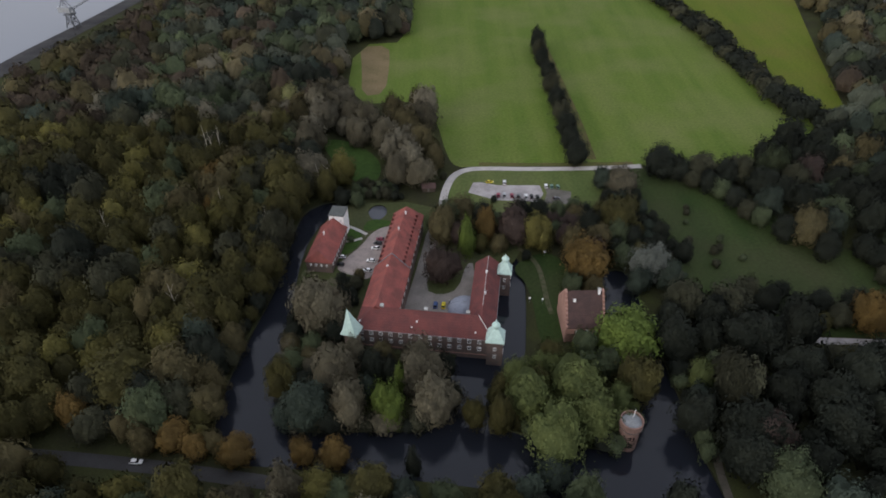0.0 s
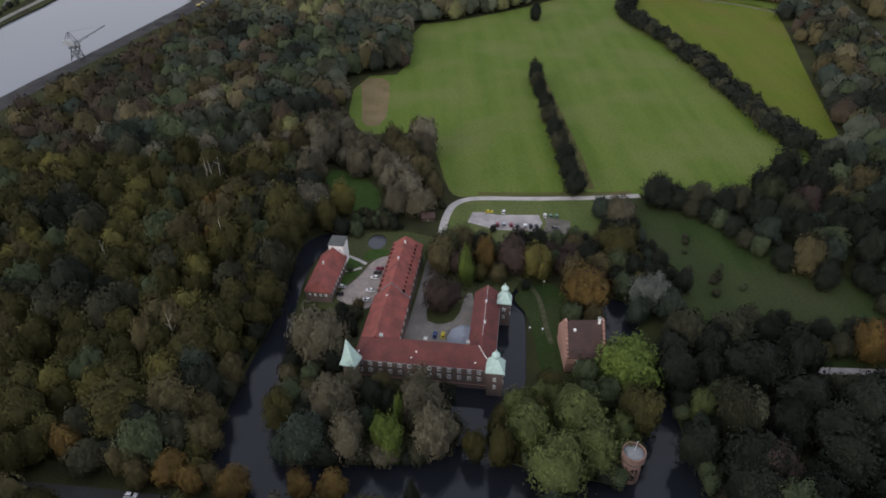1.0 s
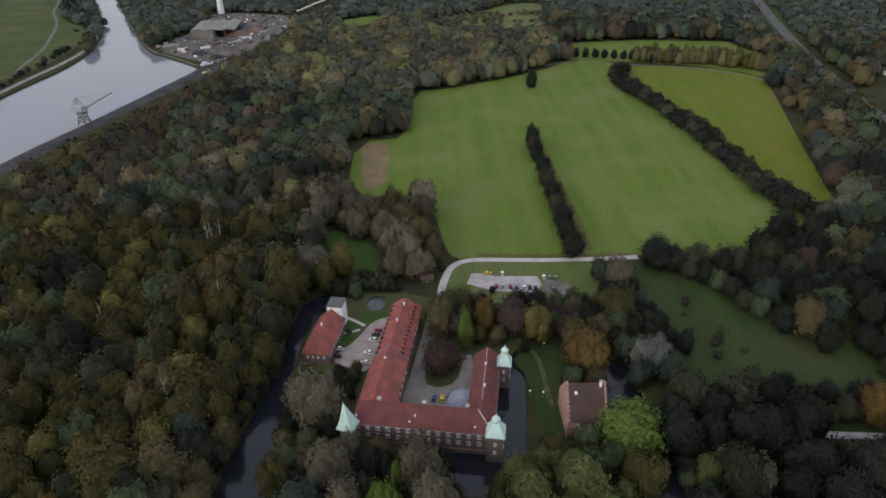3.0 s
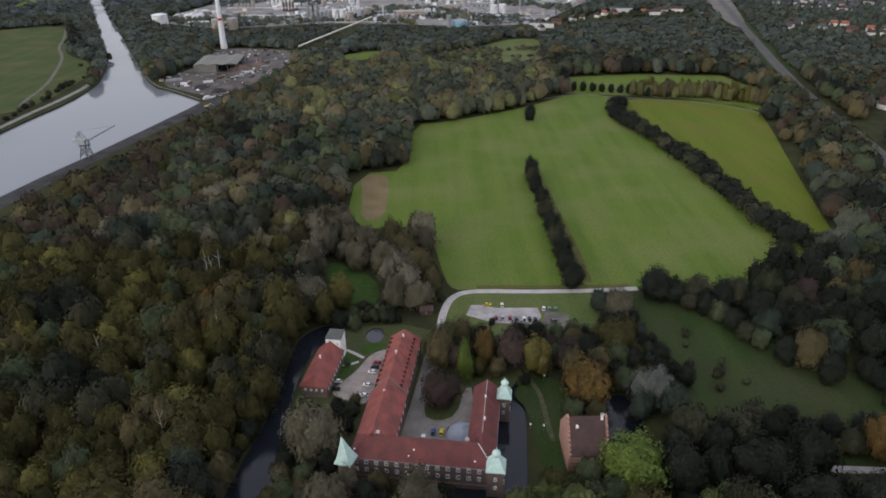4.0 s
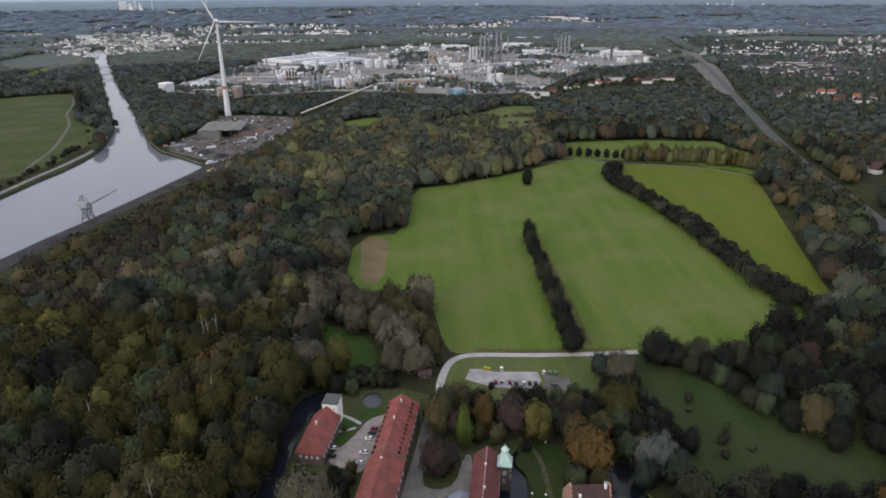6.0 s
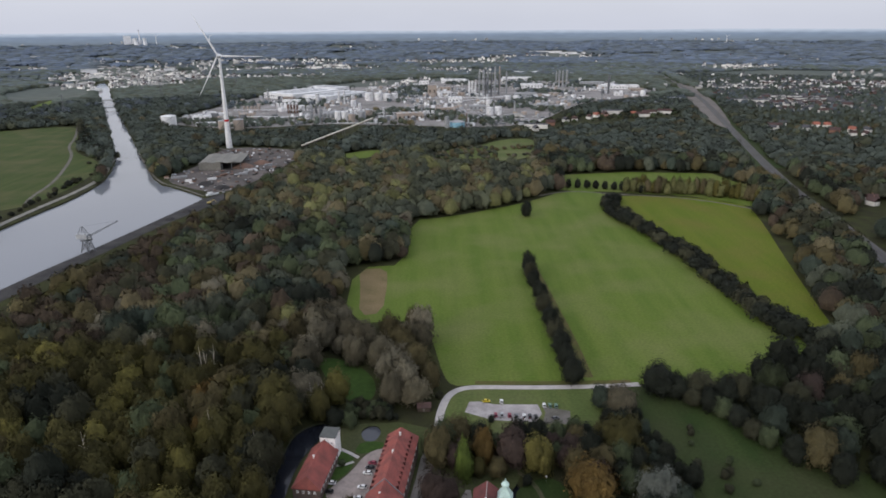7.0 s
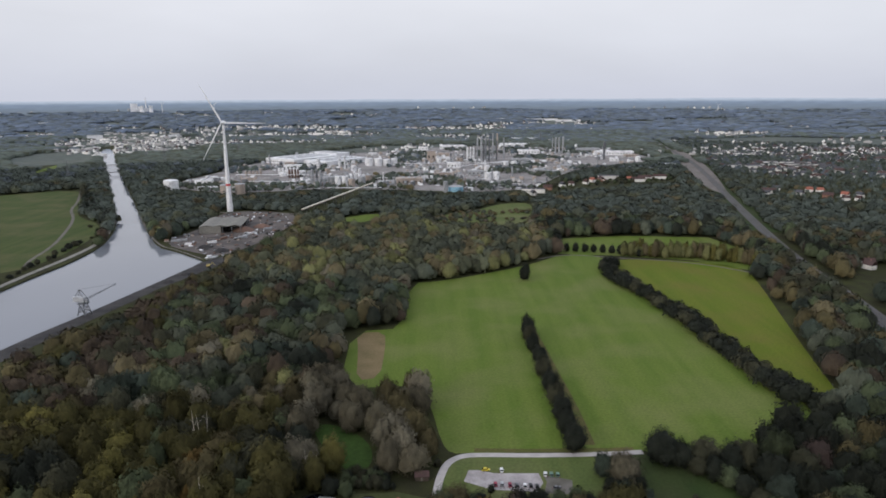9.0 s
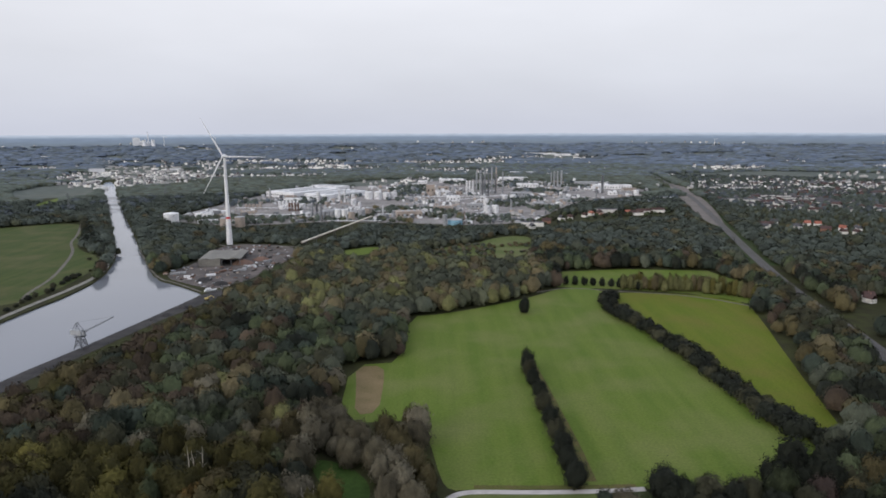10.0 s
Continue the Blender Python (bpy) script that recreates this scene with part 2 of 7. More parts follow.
# ---------------------------------------------------------------- building helpers


def part(name, bm, material, parent=None, label="", smooth=False):
    """Links a bmesh as one mesh object, under a thing or a part."""
    me = bpy.data.meshes.new(name)
    bm.normal_update()
    bm.to_mesh(me)
    bm.free()
    me.materials.append(material)
    if smooth:
        me.shade_smooth()
    ob = new(name, me)
    ob.parent = parent
    return tagged(ob, label)


def same_mesh(name, mesh, parent, m, label=""):
    """One more object on a mesh that is already there."""
    ob = new(name, mesh)
    ob.parent = parent
    ob.matrix_basis = m
    return tagged(ob, label)


def thing(name, m, label, category, group=""):
    ob = new(name)
    ob.empty_display_size = 0.5
    ob.matrix_basis = m
    return tagged(ob, label, category, group)


def bx(bm, x0, x1, y0, y1, z0, z1, bevel=0.0):
    """A box between two corners, its edges bevelled if wanted."""
    m = Matrix.LocRotScale(((x0 + x1) / 2, (y0 + y1) / 2, (z0 + z1) / 2), None, (abs(x1 - x0), abs(y1 - y0), abs(z1 - z0)))
    r = bmesh.ops.create_cube(bm, size=1.0, matrix=m)
    if bevel:
        es = list({e for v in r["verts"] for e in v.link_edges})
        bmesh.ops.bevel(bm, geom=es, offset=bevel, segments=1, affect="EDGES")
    return bm


def cyl(bm, x, y, z0, z1, r0, r1=None, n=12, caps=True):
    r1 = r0 if r1 is None else r1
    bmesh.ops.create_cone(bm, cap_ends=caps, segments=n, radius1=r0, radius2=max(r1, 1e-4), depth=z1 - z0,
                          matrix=Matrix.Translation((x, y, (z0 + z1) / 2)))
    return bm


def rod(bm, a, b, r, r2=None, n=6):
    """A round bar from a to b."""
    a, b = Vector(a), Vector(b)
    d = b - a
    m = Matrix.Translation((a + b) / 2) @ d.to_track_quat("Z", "Y").to_matrix().to_4x4()
    bmesh.ops.create_cone(bm, cap_ends=True, segments=n, radius1=r, radius2=r if r2 is None else r2, depth=d.length, matrix=m)
    return bm


def beam(bm, a, b, w):
    """A square bar from a to b."""
    a, b = Vector(a), Vector(b)
    d = b - a
    m = Matrix.Translation((a + b) / 2) @ d.to_track_quat("Z", "Y").to_matrix().to_4x4() @ Matrix.Diagonal((w, w, d.length, 1))
    bmesh.ops.create_cube(bm, size=1.0, matrix=m)
    return bm


def faces(bm, pts, polys):
    vs = [bm.verts.new(p) for p in pts]
    for q in polys:
        bm.faces.new([vs[i] for i in q])
    return bm


def gable_roof(bm, x0, x1, y0, y1, z0, z1, along="y", over=0.4, hip0=0.0, hip1=0.0, t=0.3):
    """A tiled roof shell with thickness: ridge along an axis, hipped by hip0 and hip1 at its two ends."""
    x0, x1, y0, y1 = x0 - over, x1 + over, y0 - over, y1 + over
    if along == "y":
        xm = (x0 + x1) / 2
        top = [(xm, y0 + hip0, z1), (xm, y1 - hip1, z1)]
        eave = [(x0, y0, z0), (x1, y0, z0), (x1, y1, z0), (x0, y1, z0)]
        polys = [(0, 4, 5, 3), (1, 2, 5, 4), (0, 1, 4), (2, 3, 5)]
    else:
        ym = (y0 + y1) / 2
        top = [(x0 + hip0, ym, z1), (x1 - hip1, ym, z1)]
        eave = [(x0, y0, z0), (x1, y0, z0), (x1, y1, z0), (x0, y1, z0)]
        polys = [(0, 1, 5, 4), (2, 3, 4, 5), (3, 0, 4), (1, 2, 5)]
    pts = eave + top
    low = [(a, b, c - t) for a, b, c in pts]
    faces(bm, pts + low, polys + [tuple(i + 6 for i in reversed(q)) for q in polys]
          + [(0, 6, 7, 1), (1, 7, 8, 2), (2, 8, 9, 3), (3, 9, 6, 0)])
    return bm


def mesh_np(name, verts, tris, mats, slot=None, smooth=None, normals=None, tint=None):
    """A triangle mesh from arrays."""
    me = bpy.data.meshes.new(name)
    nv, nf = len(verts), len(tris)
    me.vertices.add(nv)
    me.vertices.foreach_set("co", np.ascontiguousarray(verts, dtype=np.float32).ravel())
    me.loops.add(nf * 3)
    me.loops.foreach_set("vertex_index", np.ascontiguousarray(tris, dtype=np.int32).ravel())
    me.polygons.add(nf)
    me.polygons.foreach_set("loop_start", np.arange(0, nf * 3, 3, dtype=np.int32))
    for m in mats:
        me.materials.append(m)
    if slot is not None:
        me.polygons.foreach_set("material_index", np.ascontiguousarray(slot, dtype=np.int32))
    if smooth is not None:
        me.polygons.foreach_set("use_smooth", np.ascontiguousarray(smooth, dtype=bool))
    me.update(calc_edges=True)
    if tint is not None:
        me.attributes.new("tint", "FLOAT", "POINT").data.foreach_set("value", np.ascontiguousarray(tint, dtype=np.float32))
    if normals is not None:
        me.polygons.foreach_set("use_smooth", np.ones(nf, bool))
        me.attributes.new("custom_normal", "FLOAT_VECTOR", "POINT").data.foreach_set("vector", np.ascontiguousarray(normals, dtype=np.float32).ravel())
    return me


# ---------------------------------------------------------------- plan of the land
FLAT, RIM, TOP = 3000.0, 4900.0, 162.0   # level land, edge of the land, height the land is raised to at the edge


def land_z(x, y):
    """The land is level, then raised towards its edge so that the skyline fits the camera's view."""
    r = np.hypot(x, y)
    return TOP * (np.clip((r - FLAT) / (RIM - FLAT), 0, 1.02) ** 1.6)


def inside(poly, x, y):
    x, y = np.asarray(x, float), np.asarray(y, float)
    hit = np.zeros(x.shape, bool)
    for (ax, ay), (bx_, by) in zip(poly, poly[1:] + poly[:1]):
        if ay != by:
            hit ^= ((ay > y) != (by > y)) & (x < (bx_ - ax) * (y - ay) / (by - ay) + ax)
    return hit


def near_line(line, x, y, d):
    x, y = np.asarray(x, float), np.asarray(y, float)
    best = np.full(x.shape, 1e9)
    for (ax, ay), (bx_, by) in zip(line, line[1:]):
        ux, uy = bx_ - ax, by - ay
        k = np.clip(((x - ax) * ux + (y - ay) * uy) / (ux * ux + uy * uy), 0, 1)
        best = np.minimum(best, np.hypot(x - ax - k * ux, y - ay - k * uy))
    return best < d


def rounded(line, closed=False, steps=3):
    """A smoother line through the same corners (corner cutting)."""
    for _ in range(steps):
        q = []
        pairs = list(zip(line, line[1:] + (line[:1] if closed else [])))
        for a, b in pairs:
            q += [(a[0] * 0.75 + b[0] * 0.25, a[1] * 0.75 + b[1] * 0.25), (a[0] * 0.25 + b[0] * 0.75, a[1] * 0.25 + b[1] * 0.75)]
        line = q if closed else [line[0]] + q + [line[-1]]
    return line


MOAT = [(-60, 286), (-72, 276), (-74, 262), (-74, 240), (-75, 214), (-79, 190), (-82, 170), (-83, 147), (-80, 127), (-50, 125),
        (0, 119), (40, 113), (70, 108), (90, 107), (88, 120), (86, 137), (86, 155), (84, 190), (85, 226), (74, 228), (69, 216),
        (68, 200), (70, 170), (69, 146), (66, 134), (56, 131), (40, 135), (20, 140), (17, 146), (18, 162), (24, 166), (31, 170),
        (34, 195), (36, 216), (36, 232), (30, 241), (20, 238), (19, 228), (23, 218), (20, 190), (17, 176), (2, 177), (2, 160), (1, 144),
        (-8, 140), (-37, 140), (-56, 140), (-61, 160), (-63, 190), (-66, 210), (-67, 240), (-63, 262), (-52, 280)]
POND = [(-38, 270), (-39.5, 276), (-36, 281), (-31, 280.5), (-29, 275), (-31, 268.5), (-35, 267)]
CANAL = [(-352, 400), (-331, 505), (-317, 558), (-299, 638), (-276, 746), (-281, 757), (-332, 805), (-366, 830), (-432, 950),
         (-482, 1045), (-609, 1290), (-729, 1516), (-892, 1833), (-1238, 2521), (-1291, 2525), (-929, 1835), (-714, 1419),
         (-560, 1123), (-495, 992), (-465, 915), (-440, 835), (-434, 750), (-440, 685), (-442, 630), (-446, 500), (-450, 400)]
MEADOW = [(-29, 650), (10, 659), (80, 702), (120, 735), (154, 772), (200, 768), (200, 690), (200, 640), (210, 575), (222, 500), (228, 430), (234, 372),
          (220, 340), (175, 322), (120, 318), (18, 319), (7, 318), (2, 330), (-4, 373), (-12, 405), (-66, 400), (-70, 509), (-26, 515)]
BROWN = [(-66, 505), (-43, 507), (-40, 470), (-40, 417), (-56, 413), (-60, 460)]
FIELD_2 = [(205, 742), (240, 744), (285, 738), (330, 717), (345, 692), (331, 632), (305, 544), (282, 463), (264, 397), (256, 366), (236, 366), (228, 430), (220, 510), (206, 600), (196, 670)]
LAWN_EAST = [(88, 288), (92, 314), (124, 317), (156, 290), (174, 254), (205, 228), (222, 206), (204, 184), (150, 182), (108, 200), (98, 240), (90, 268)]
LAWN_BANK = [(30, 228), (40, 238), (52, 240), (58, 222), (52, 204), (47, 180), (38, 174), (38, 216)]
LAWN_LOT = [(0, 290), (3, 304), (10, 314), (18, 316), (50, 315), (90, 316), (92, 290), (84, 268), (40, 262), (0, 270)]
LAWN_NW = [(-76, 352), (-60, 352), (-38, 332), (-34, 306), (-46, 300), (-60, 318)]
ISLAND = [(-64, 207), (-66, 240), (-62, 262), (-50, 282), (-10, 284), (40, 250), (30, 228), (22, 222), (18, 176), (-36, 176), (-40, 200)]
MEADOW_CANAL = [(-980, 1180), (-870, 1301), (-753, 1376), (-671, 1242), (-600, 1060), (-512, 985), (-470, 860), (-462, 760), (-480, 690), (-640, 640)]
STRIP_FAR = [(150, 774), (212, 764), (300, 738), (350, 690), (392, 762), (372, 862), (258, 876), (165, 860)]
PATCH_1 = [(-20, 1020), (30, 1062), (70, 1090), (112, 1156), (174, 1172), (160, 1060), (139, 984), (103, 955), (60, 985), (10, 980)]
PATCH_2 = [(-165, 1013), (-112, 1062), (-83, 1051), (-112, 979)]
WORKS_NEAR = [(-372, 850), (-345, 960), (-366, 1100), (-250, 1085), (-215, 1010), (-232, 860), (-262, 770), (-300, 790)]
WORKS = [(-600, 1420), (-480, 1330), (-380, 1310), (-240, 1370), (-120, 1350), (-10, 1330), (60, 1300), (200, 1340), (330, 1640), (430, 1790),
         (560, 1860), (700, 1980), (600, 2350), (100, 2600), (-200, 2250), (-480, 2200), (-560, 1700)]
TOWN = [(700, 1480), (600, 1130), (760, 1080), (1100, 1230), (1500, 1700), (2100, 2600), (1500, 2900), (980, 2850), (880, 2250), (780, 1850)]
RAILWAY = [(300, 330), (345, 420), (386, 520), (419, 708), (466, 896), (545, 1174), (622, 1440), (744, 1870), (840, 2350), (945, 2850)]
ROAD_SOUTH = [(-400, 150), (-152, 132), (-104, 127), (-72, 122), (-34, 116), (20, 106), (80, 96), (160, 90)]
PATH_EAST = [(96, 170), (92, 137), (90, 122), (90, 104), (84, 94)]
LANE_EAST = [(140, 182), (160, 181), (190, 179), (240, 182)]
ACCESS = [(-4, 262), (-1, 278), (0, 290), (2, 300), (5, 309), (11, 315), (20, 317), (50, 315.5), (89, 316), (112, 318)]
FAR_ROAD = [(120, 748), (160, 772), (212, 752), (300, 728), (352, 674), (330, 590), (300, 480)]


def sheet(name, outline, z, material, label, holes=(), parent=None):
    """A level piece of land with that outline."""
    bm = bmesh.new()
    for loop in (outline, *holes):
        vs = [bm.verts.new((x, y, z)) for x, y in loop]
        for a, b in zip(vs, vs[1:] + vs[:1]):
            bm.edges.new((a, b))
    bmesh.ops.triangle_fill(bm, edges=bm.edges[:], use_beauty=True, normal=(0, 0, 1))
    return tagged(part(name, bm, material, parent), label, kind="structure")


def strip(name, line, width, z, material, label, kind="structure"):
    """A road, lane or track bed along a line."""
    line = rounded(line)
    bm = bmesh.new()
    row = []
    for i, p in enumerate(line):
        a, b = Vector(line[max(i - 1, 0)]), Vector(line[min(i + 1, len(line) - 1)])
        d = (b - a).normalized() * (width / 2)
        row.append((bm.verts.new((p[0] - d.y, p[1] + d.x, z)), bm.verts.new((p[0] + d.y, p[1] - d.x, z))))
    for (a, b), (c, d) in zip(row, row[1:]):
        bm.faces.new((b, d, c, a))
    return tagged(part(name, bm, material), label, kind=kind)


def pool(name, outline, depth, material, label):
    """Water below the land, with the sloping bank round it; returns the outline to cut out of the land."""
    sheet(name, outline, -depth, material, label)
    bm = bmesh.new()
    top = [bm.verts.new((x, y, 0.02)) for x, y in outline]
    low = [bm.verts.new((x, y, -depth - 0.5)) for x, y in outline]
    for i in range(len(top)):
        j = (i + 1) % len(top)
        bm.faces.new((top[i], top[j], low[j], low[i]))
    tagged(part(name + "_bank", bm, M["bank"]), "dark earth bank along the water's edge", kind="structure")
    return outline


moat_line, pond_line, canal_line = rounded(MOAT, True, 2), rounded(POND, True, 2), rounded(CANAL, True, 1)
pool("moat_water", moat_line, 1.0, M["moat_water"], "dark still water of the castle moat")
pool("pond_water", pond_line, 0.5, M["pond_water"], "small dark pond beside the castle yard")
pool("canal_water", canal_line, 1.5, M["canal_water"], "wide grey ship canal reflecting the sky")

RING = [(FLAT * math.sin(2 * math.pi * i / 128), FLAT * math.cos(2 * math.pi * i / 128)) for i in range(128)]


def land():
    bm = bmesh.new()
    for loop in (RING, moat_line, pond_line, canal_line):
        vs = [bm.verts.new((x, y, 0)) for x, y in loop]
        for a, b in zip(vs, vs[1:] + vs[:1]):
            bm.edges.new((a, b))
    bmesh.ops.triangle_fill(bm, edges=bm.edges[:], use_beauty=True, normal=(0, 0, 1))
    bm.verts.ensure_lookup_table()
    last = bm.verts[:128]
    for k in range(1, 12):
        r = FLAT + 1400 * k / 11
        ring = [bm.verts.new((x * r / FLAT, y * r / FLAT, float(land_z(x * r / FLAT, y * r / FLAT)))) for x, y in RING]
        for i in range(128):
            j = (i + 1) % 128
            bm.faces.new((last[j], last[i], ring[i], ring[j])).material_index = 1
        last = ring
    bmesh.ops.recalc_face_normals(bm, faces=bm.faces[:])
    ob = part("ground", bm, M["forest_floor"])
    ob.data.materials.append(M["haze_fields"])
    tagged(ob, "woodland floor of dark earth and undergrowth", kind="structure")


land()


def far_hills():
    """The last of the land, raised to the skyline; its haze is painted as a pale blue glow."""
    bm = bmesh.new()
    last = None
    for k in range(17):
        r = 4330 + (RIM + 40 - 4330) * k / 16
        ring = []
        for i in range(180):
            a = 2 * math.pi * i / 180
            x, y = r * math.sin(a), r * math.cos(a)
            bumpy = noise.noise(Vector((x / 420, y / 420, 3.1))) * 4.5 * (k / 16)
            ring.append(bm.verts.new((x, y, float(land_z(x, y)) + bumpy + (0.3 if k else -2))))
        if last:
            for i in range(180):
                j = (i + 1) % 180
                bm.faces.new((last[i], last[j], ring[j], ring[i]))
        last = ring
    # emission paints the haze, bluer and paler with height
    m, n, l, p = nodes_of("painted_haze_glow")
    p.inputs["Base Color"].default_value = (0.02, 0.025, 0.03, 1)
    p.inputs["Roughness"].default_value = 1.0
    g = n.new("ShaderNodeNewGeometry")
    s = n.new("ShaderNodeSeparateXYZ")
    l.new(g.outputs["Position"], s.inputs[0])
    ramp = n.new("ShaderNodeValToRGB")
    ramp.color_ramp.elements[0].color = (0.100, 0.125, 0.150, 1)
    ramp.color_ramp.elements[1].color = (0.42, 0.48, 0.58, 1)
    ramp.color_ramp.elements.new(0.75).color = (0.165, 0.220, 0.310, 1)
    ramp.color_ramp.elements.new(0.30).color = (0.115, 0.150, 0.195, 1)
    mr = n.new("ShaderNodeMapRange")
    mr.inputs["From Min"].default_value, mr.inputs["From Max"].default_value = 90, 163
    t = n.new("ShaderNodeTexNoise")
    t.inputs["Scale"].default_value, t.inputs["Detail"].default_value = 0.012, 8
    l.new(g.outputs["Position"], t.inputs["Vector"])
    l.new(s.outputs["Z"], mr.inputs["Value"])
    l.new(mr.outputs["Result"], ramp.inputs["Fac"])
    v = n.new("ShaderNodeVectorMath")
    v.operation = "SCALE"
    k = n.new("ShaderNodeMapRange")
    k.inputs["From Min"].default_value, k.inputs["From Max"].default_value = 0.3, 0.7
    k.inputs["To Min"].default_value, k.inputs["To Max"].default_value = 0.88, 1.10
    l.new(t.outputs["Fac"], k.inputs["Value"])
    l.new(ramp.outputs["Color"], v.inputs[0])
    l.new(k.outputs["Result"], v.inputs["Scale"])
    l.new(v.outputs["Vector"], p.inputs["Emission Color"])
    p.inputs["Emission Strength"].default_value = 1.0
    tagged(part("backdrop", bm, m, smooth=True), "raised land at the skyline glowing with painted blue haze", kind="structure")


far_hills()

sheet("meadow", rounded(MEADOW, True, 1), 0.05, M["grass"], "large mown green meadow with pale mowing stripes")
sheet("stubble_patch", rounded(BROWN, True, 1), 0.09, M["brown_field"], "patch of dry brown stubble in the meadow")
sheet("east_meadow", rounded(FIELD_2, True, 2), 0.06, M["grass_yellow"], "yellow-green meadow beyond the hedge")
sheet("lawn_east", rounded(LAWN_EAST, True, 2), 0.05, M["lawn"], "rough green lawn between the woods")
sheet("lawn_bank", rounded(LAWN_BANK, True, 2), 0.05, M["lawn"], "grass bank beside the inner moat")
sheet("lawn_parking", rounded(LAWN_LOT, True, 2), 0.05, M["grass_dull"], "grass round the car park")
sheet("lawn_clearing", rounded(LAWN_NW, True, 2), 0.05, M["garden_grass"], "bright grass clearing in the wood")
sheet("lawn_island", rounded(ISLAND, True, 1), 0.04, M["lawn_shade"], "grass with painted shade on the castle island", holes=[pond_line])
sheet("meadow_canal", rounded(MEADOW_CANAL, True, 2), 0.06, M["grass_canal"], "rough green meadow beside the canal")
sheet("far_strip", STRIP_FAR, 0.06, M["grass"], "narrow grass field behind a row of trees")
sheet("clearing_yellow", rounded(PATCH_1, True, 2), 0.06, M["grass_dull"], "yellowish clearing in the far wood")
sheet("far_pasture", [(-1340, 2055), (-1387, 2281), (-1236, 2366), (-1084, 2097), (-1057, 1952), (-1183, 1833)], 0.06, M["haze_fields"], "far pasture beyond the canal, paled with painted haze")
FAR_PADDOCK = [(-1057, 1704), (-1097, 1890), (-1005, 1740), (-990, 1615)]
FAR_FIELD = [(-420, 2290), (-250, 2520), (40, 2640), (40, 2480), (-230, 2290)]
FAR_BASIN = [(-1620, 2900), (-1570, 2930), (-1474, 2714), (-1527, 2718)]
sheet("far_paddock", FAR_PADDOCK, 0.06, M["grass"], "small bright green far paddock")


def arc(r, a0, a1, n=24):
    return [(r * math.sin(radians(a0 + (a1 - a0) * i / n)), r * math.cos(radians(a0 + (a1 - a0) * i / n))) for i in range(n + 1)]


sheet("far_plain", [(-985, 2030), (-1228, 2521), (-1240, 2700)] + arc(2990, -24.4, 44) + arc(1850, 44, -25.2), 0.03, M["haze_fields"], "far plain of fields with haze painted into its colour")
sheet("far_plain_west", [(-1045, 2035), (-1300, 2540), (-1312, 2660)] + arc(2990, -26.2, -44) + arc(2290, -44, -27.2), 0.03, M["haze_fields"], "far plain beyond the canal with haze in its colour")
sheet("far_field_middle", FAR_FIELD, 0.07, M["haze_fields"], "field behind the white halls, paled with painted haze")
sheet("far_basin", FAR_BASIN, 5.0, M["canal_water"], "distant bend of the canal")
sheet("clearing_green", rounded(PATCH_2, True, 2), 0.06, M["grass"], "small green clearing in the far wood")
sheet("works_yard_near", rounded(WORKS_NEAR, True, 2), 0.08, M["yard_dirt"], "dirty grey loading yard beside the canal")
sheet("works_yard", rounded(WORKS, True, 2), 0.08, M["works"], "grey paved ground of the chemical works")
strip("railway_bed", RAILWAY, 15, 0.12, M["ballast"], "wide brown railway bed with several tracks")
strip("railway_verge", RAILWAY[4:], 120, 0.07, M["lawn"], "rough dark green verge beside the railway")
RAIL_YARD = [(854, 2385), (852, 2191), (729, 1722), (650, 1474), (577, 1265), (562, 1281), (576, 1381), (625, 1562), (722, 1940)]
sheet("railway_yard", rounded(RAIL_YARD, True, 2), 0.10, M["rail_earth"], "wide brown railway land with sidings")
strip("road_south", ROAD_SOUTH, 5.2, 0.10, M["asphalt"], "grey asphalt road between the trees")
strip("path_east", PATH_EAST, 2.8, 0.10, M["earth_path"], "brown gravel path along the moat")
strip("lane_east", LANE_EAST, 3.8, 0.10, M["lot"], "pale lane through the eastern wood")
strip("access_lane", ACCESS, 4.2, 0.12, M["lane"], "pale concrete lane curving to the castle")
strip("field_road", FAR_ROAD[:5], 3.6, 0.10, M["gravel"], "narrow road along the meadow's edge")
M["rough_grass"] = surface("rough_verge_grass", (0.115, 0.098, 0.042), (0.080, 0.092, 0.026), scale=0.12, fine=0.8, rough=0.95, spec=0.1)
strip("hedge_verge", [(79, 512), (81, 470), (83, 420), (85, 370), (85, 326)], 6.0, 0.08, M["rough_grass"], "rough brownish grass beside the middle hedge")
strip("field_verge", [(209, 700), (212, 640), (222, 560), (230, 480), (234, 400)], 5.0, 0.085, M["rough_grass"], "rough brownish grass beside the east hedge")
strip("lane_verge", [(20, 321.5), (60, 320.2), (108, 321)], 4.0, 0.08, M["rough_grass"], "dry grass beside the lane")
QUAY = [(-352, 400), (-331, 505), (-317, 558), (-299, 638), (-276, 746), (-262, 772), (-246, 750), (-282, 638), (-300, 555), (-313, 500), (-332, 400)]
sheet("quay", QUAY, 0.15, M["coal"], "black coal-dusted quay along the canal")
LOT = [(13, 292), (16, 302), (21, 302), (29, 299), (52, 298.5), (53, 290), (49, 282.5), (27, 284.5)]
sheet("parking_paving", LOT, 0.10, M["lot"], "pale paved car park")
sheet("parking_gravel", [(54, 297), (68, 292), (66, 280), (52, 281), (55, 291)], 0.09, M["gravel"], "gravel end of the car park")
YARD = [(-26, 262), (-31, 261), (-36, 256), (-39, 248), (-43, 241), (-47, 236), (-50, 230), (-47, 226), (-41, 224), (-36, 221), (-33, 223), (-31, 232), (-28, 243), (-24, 256)]
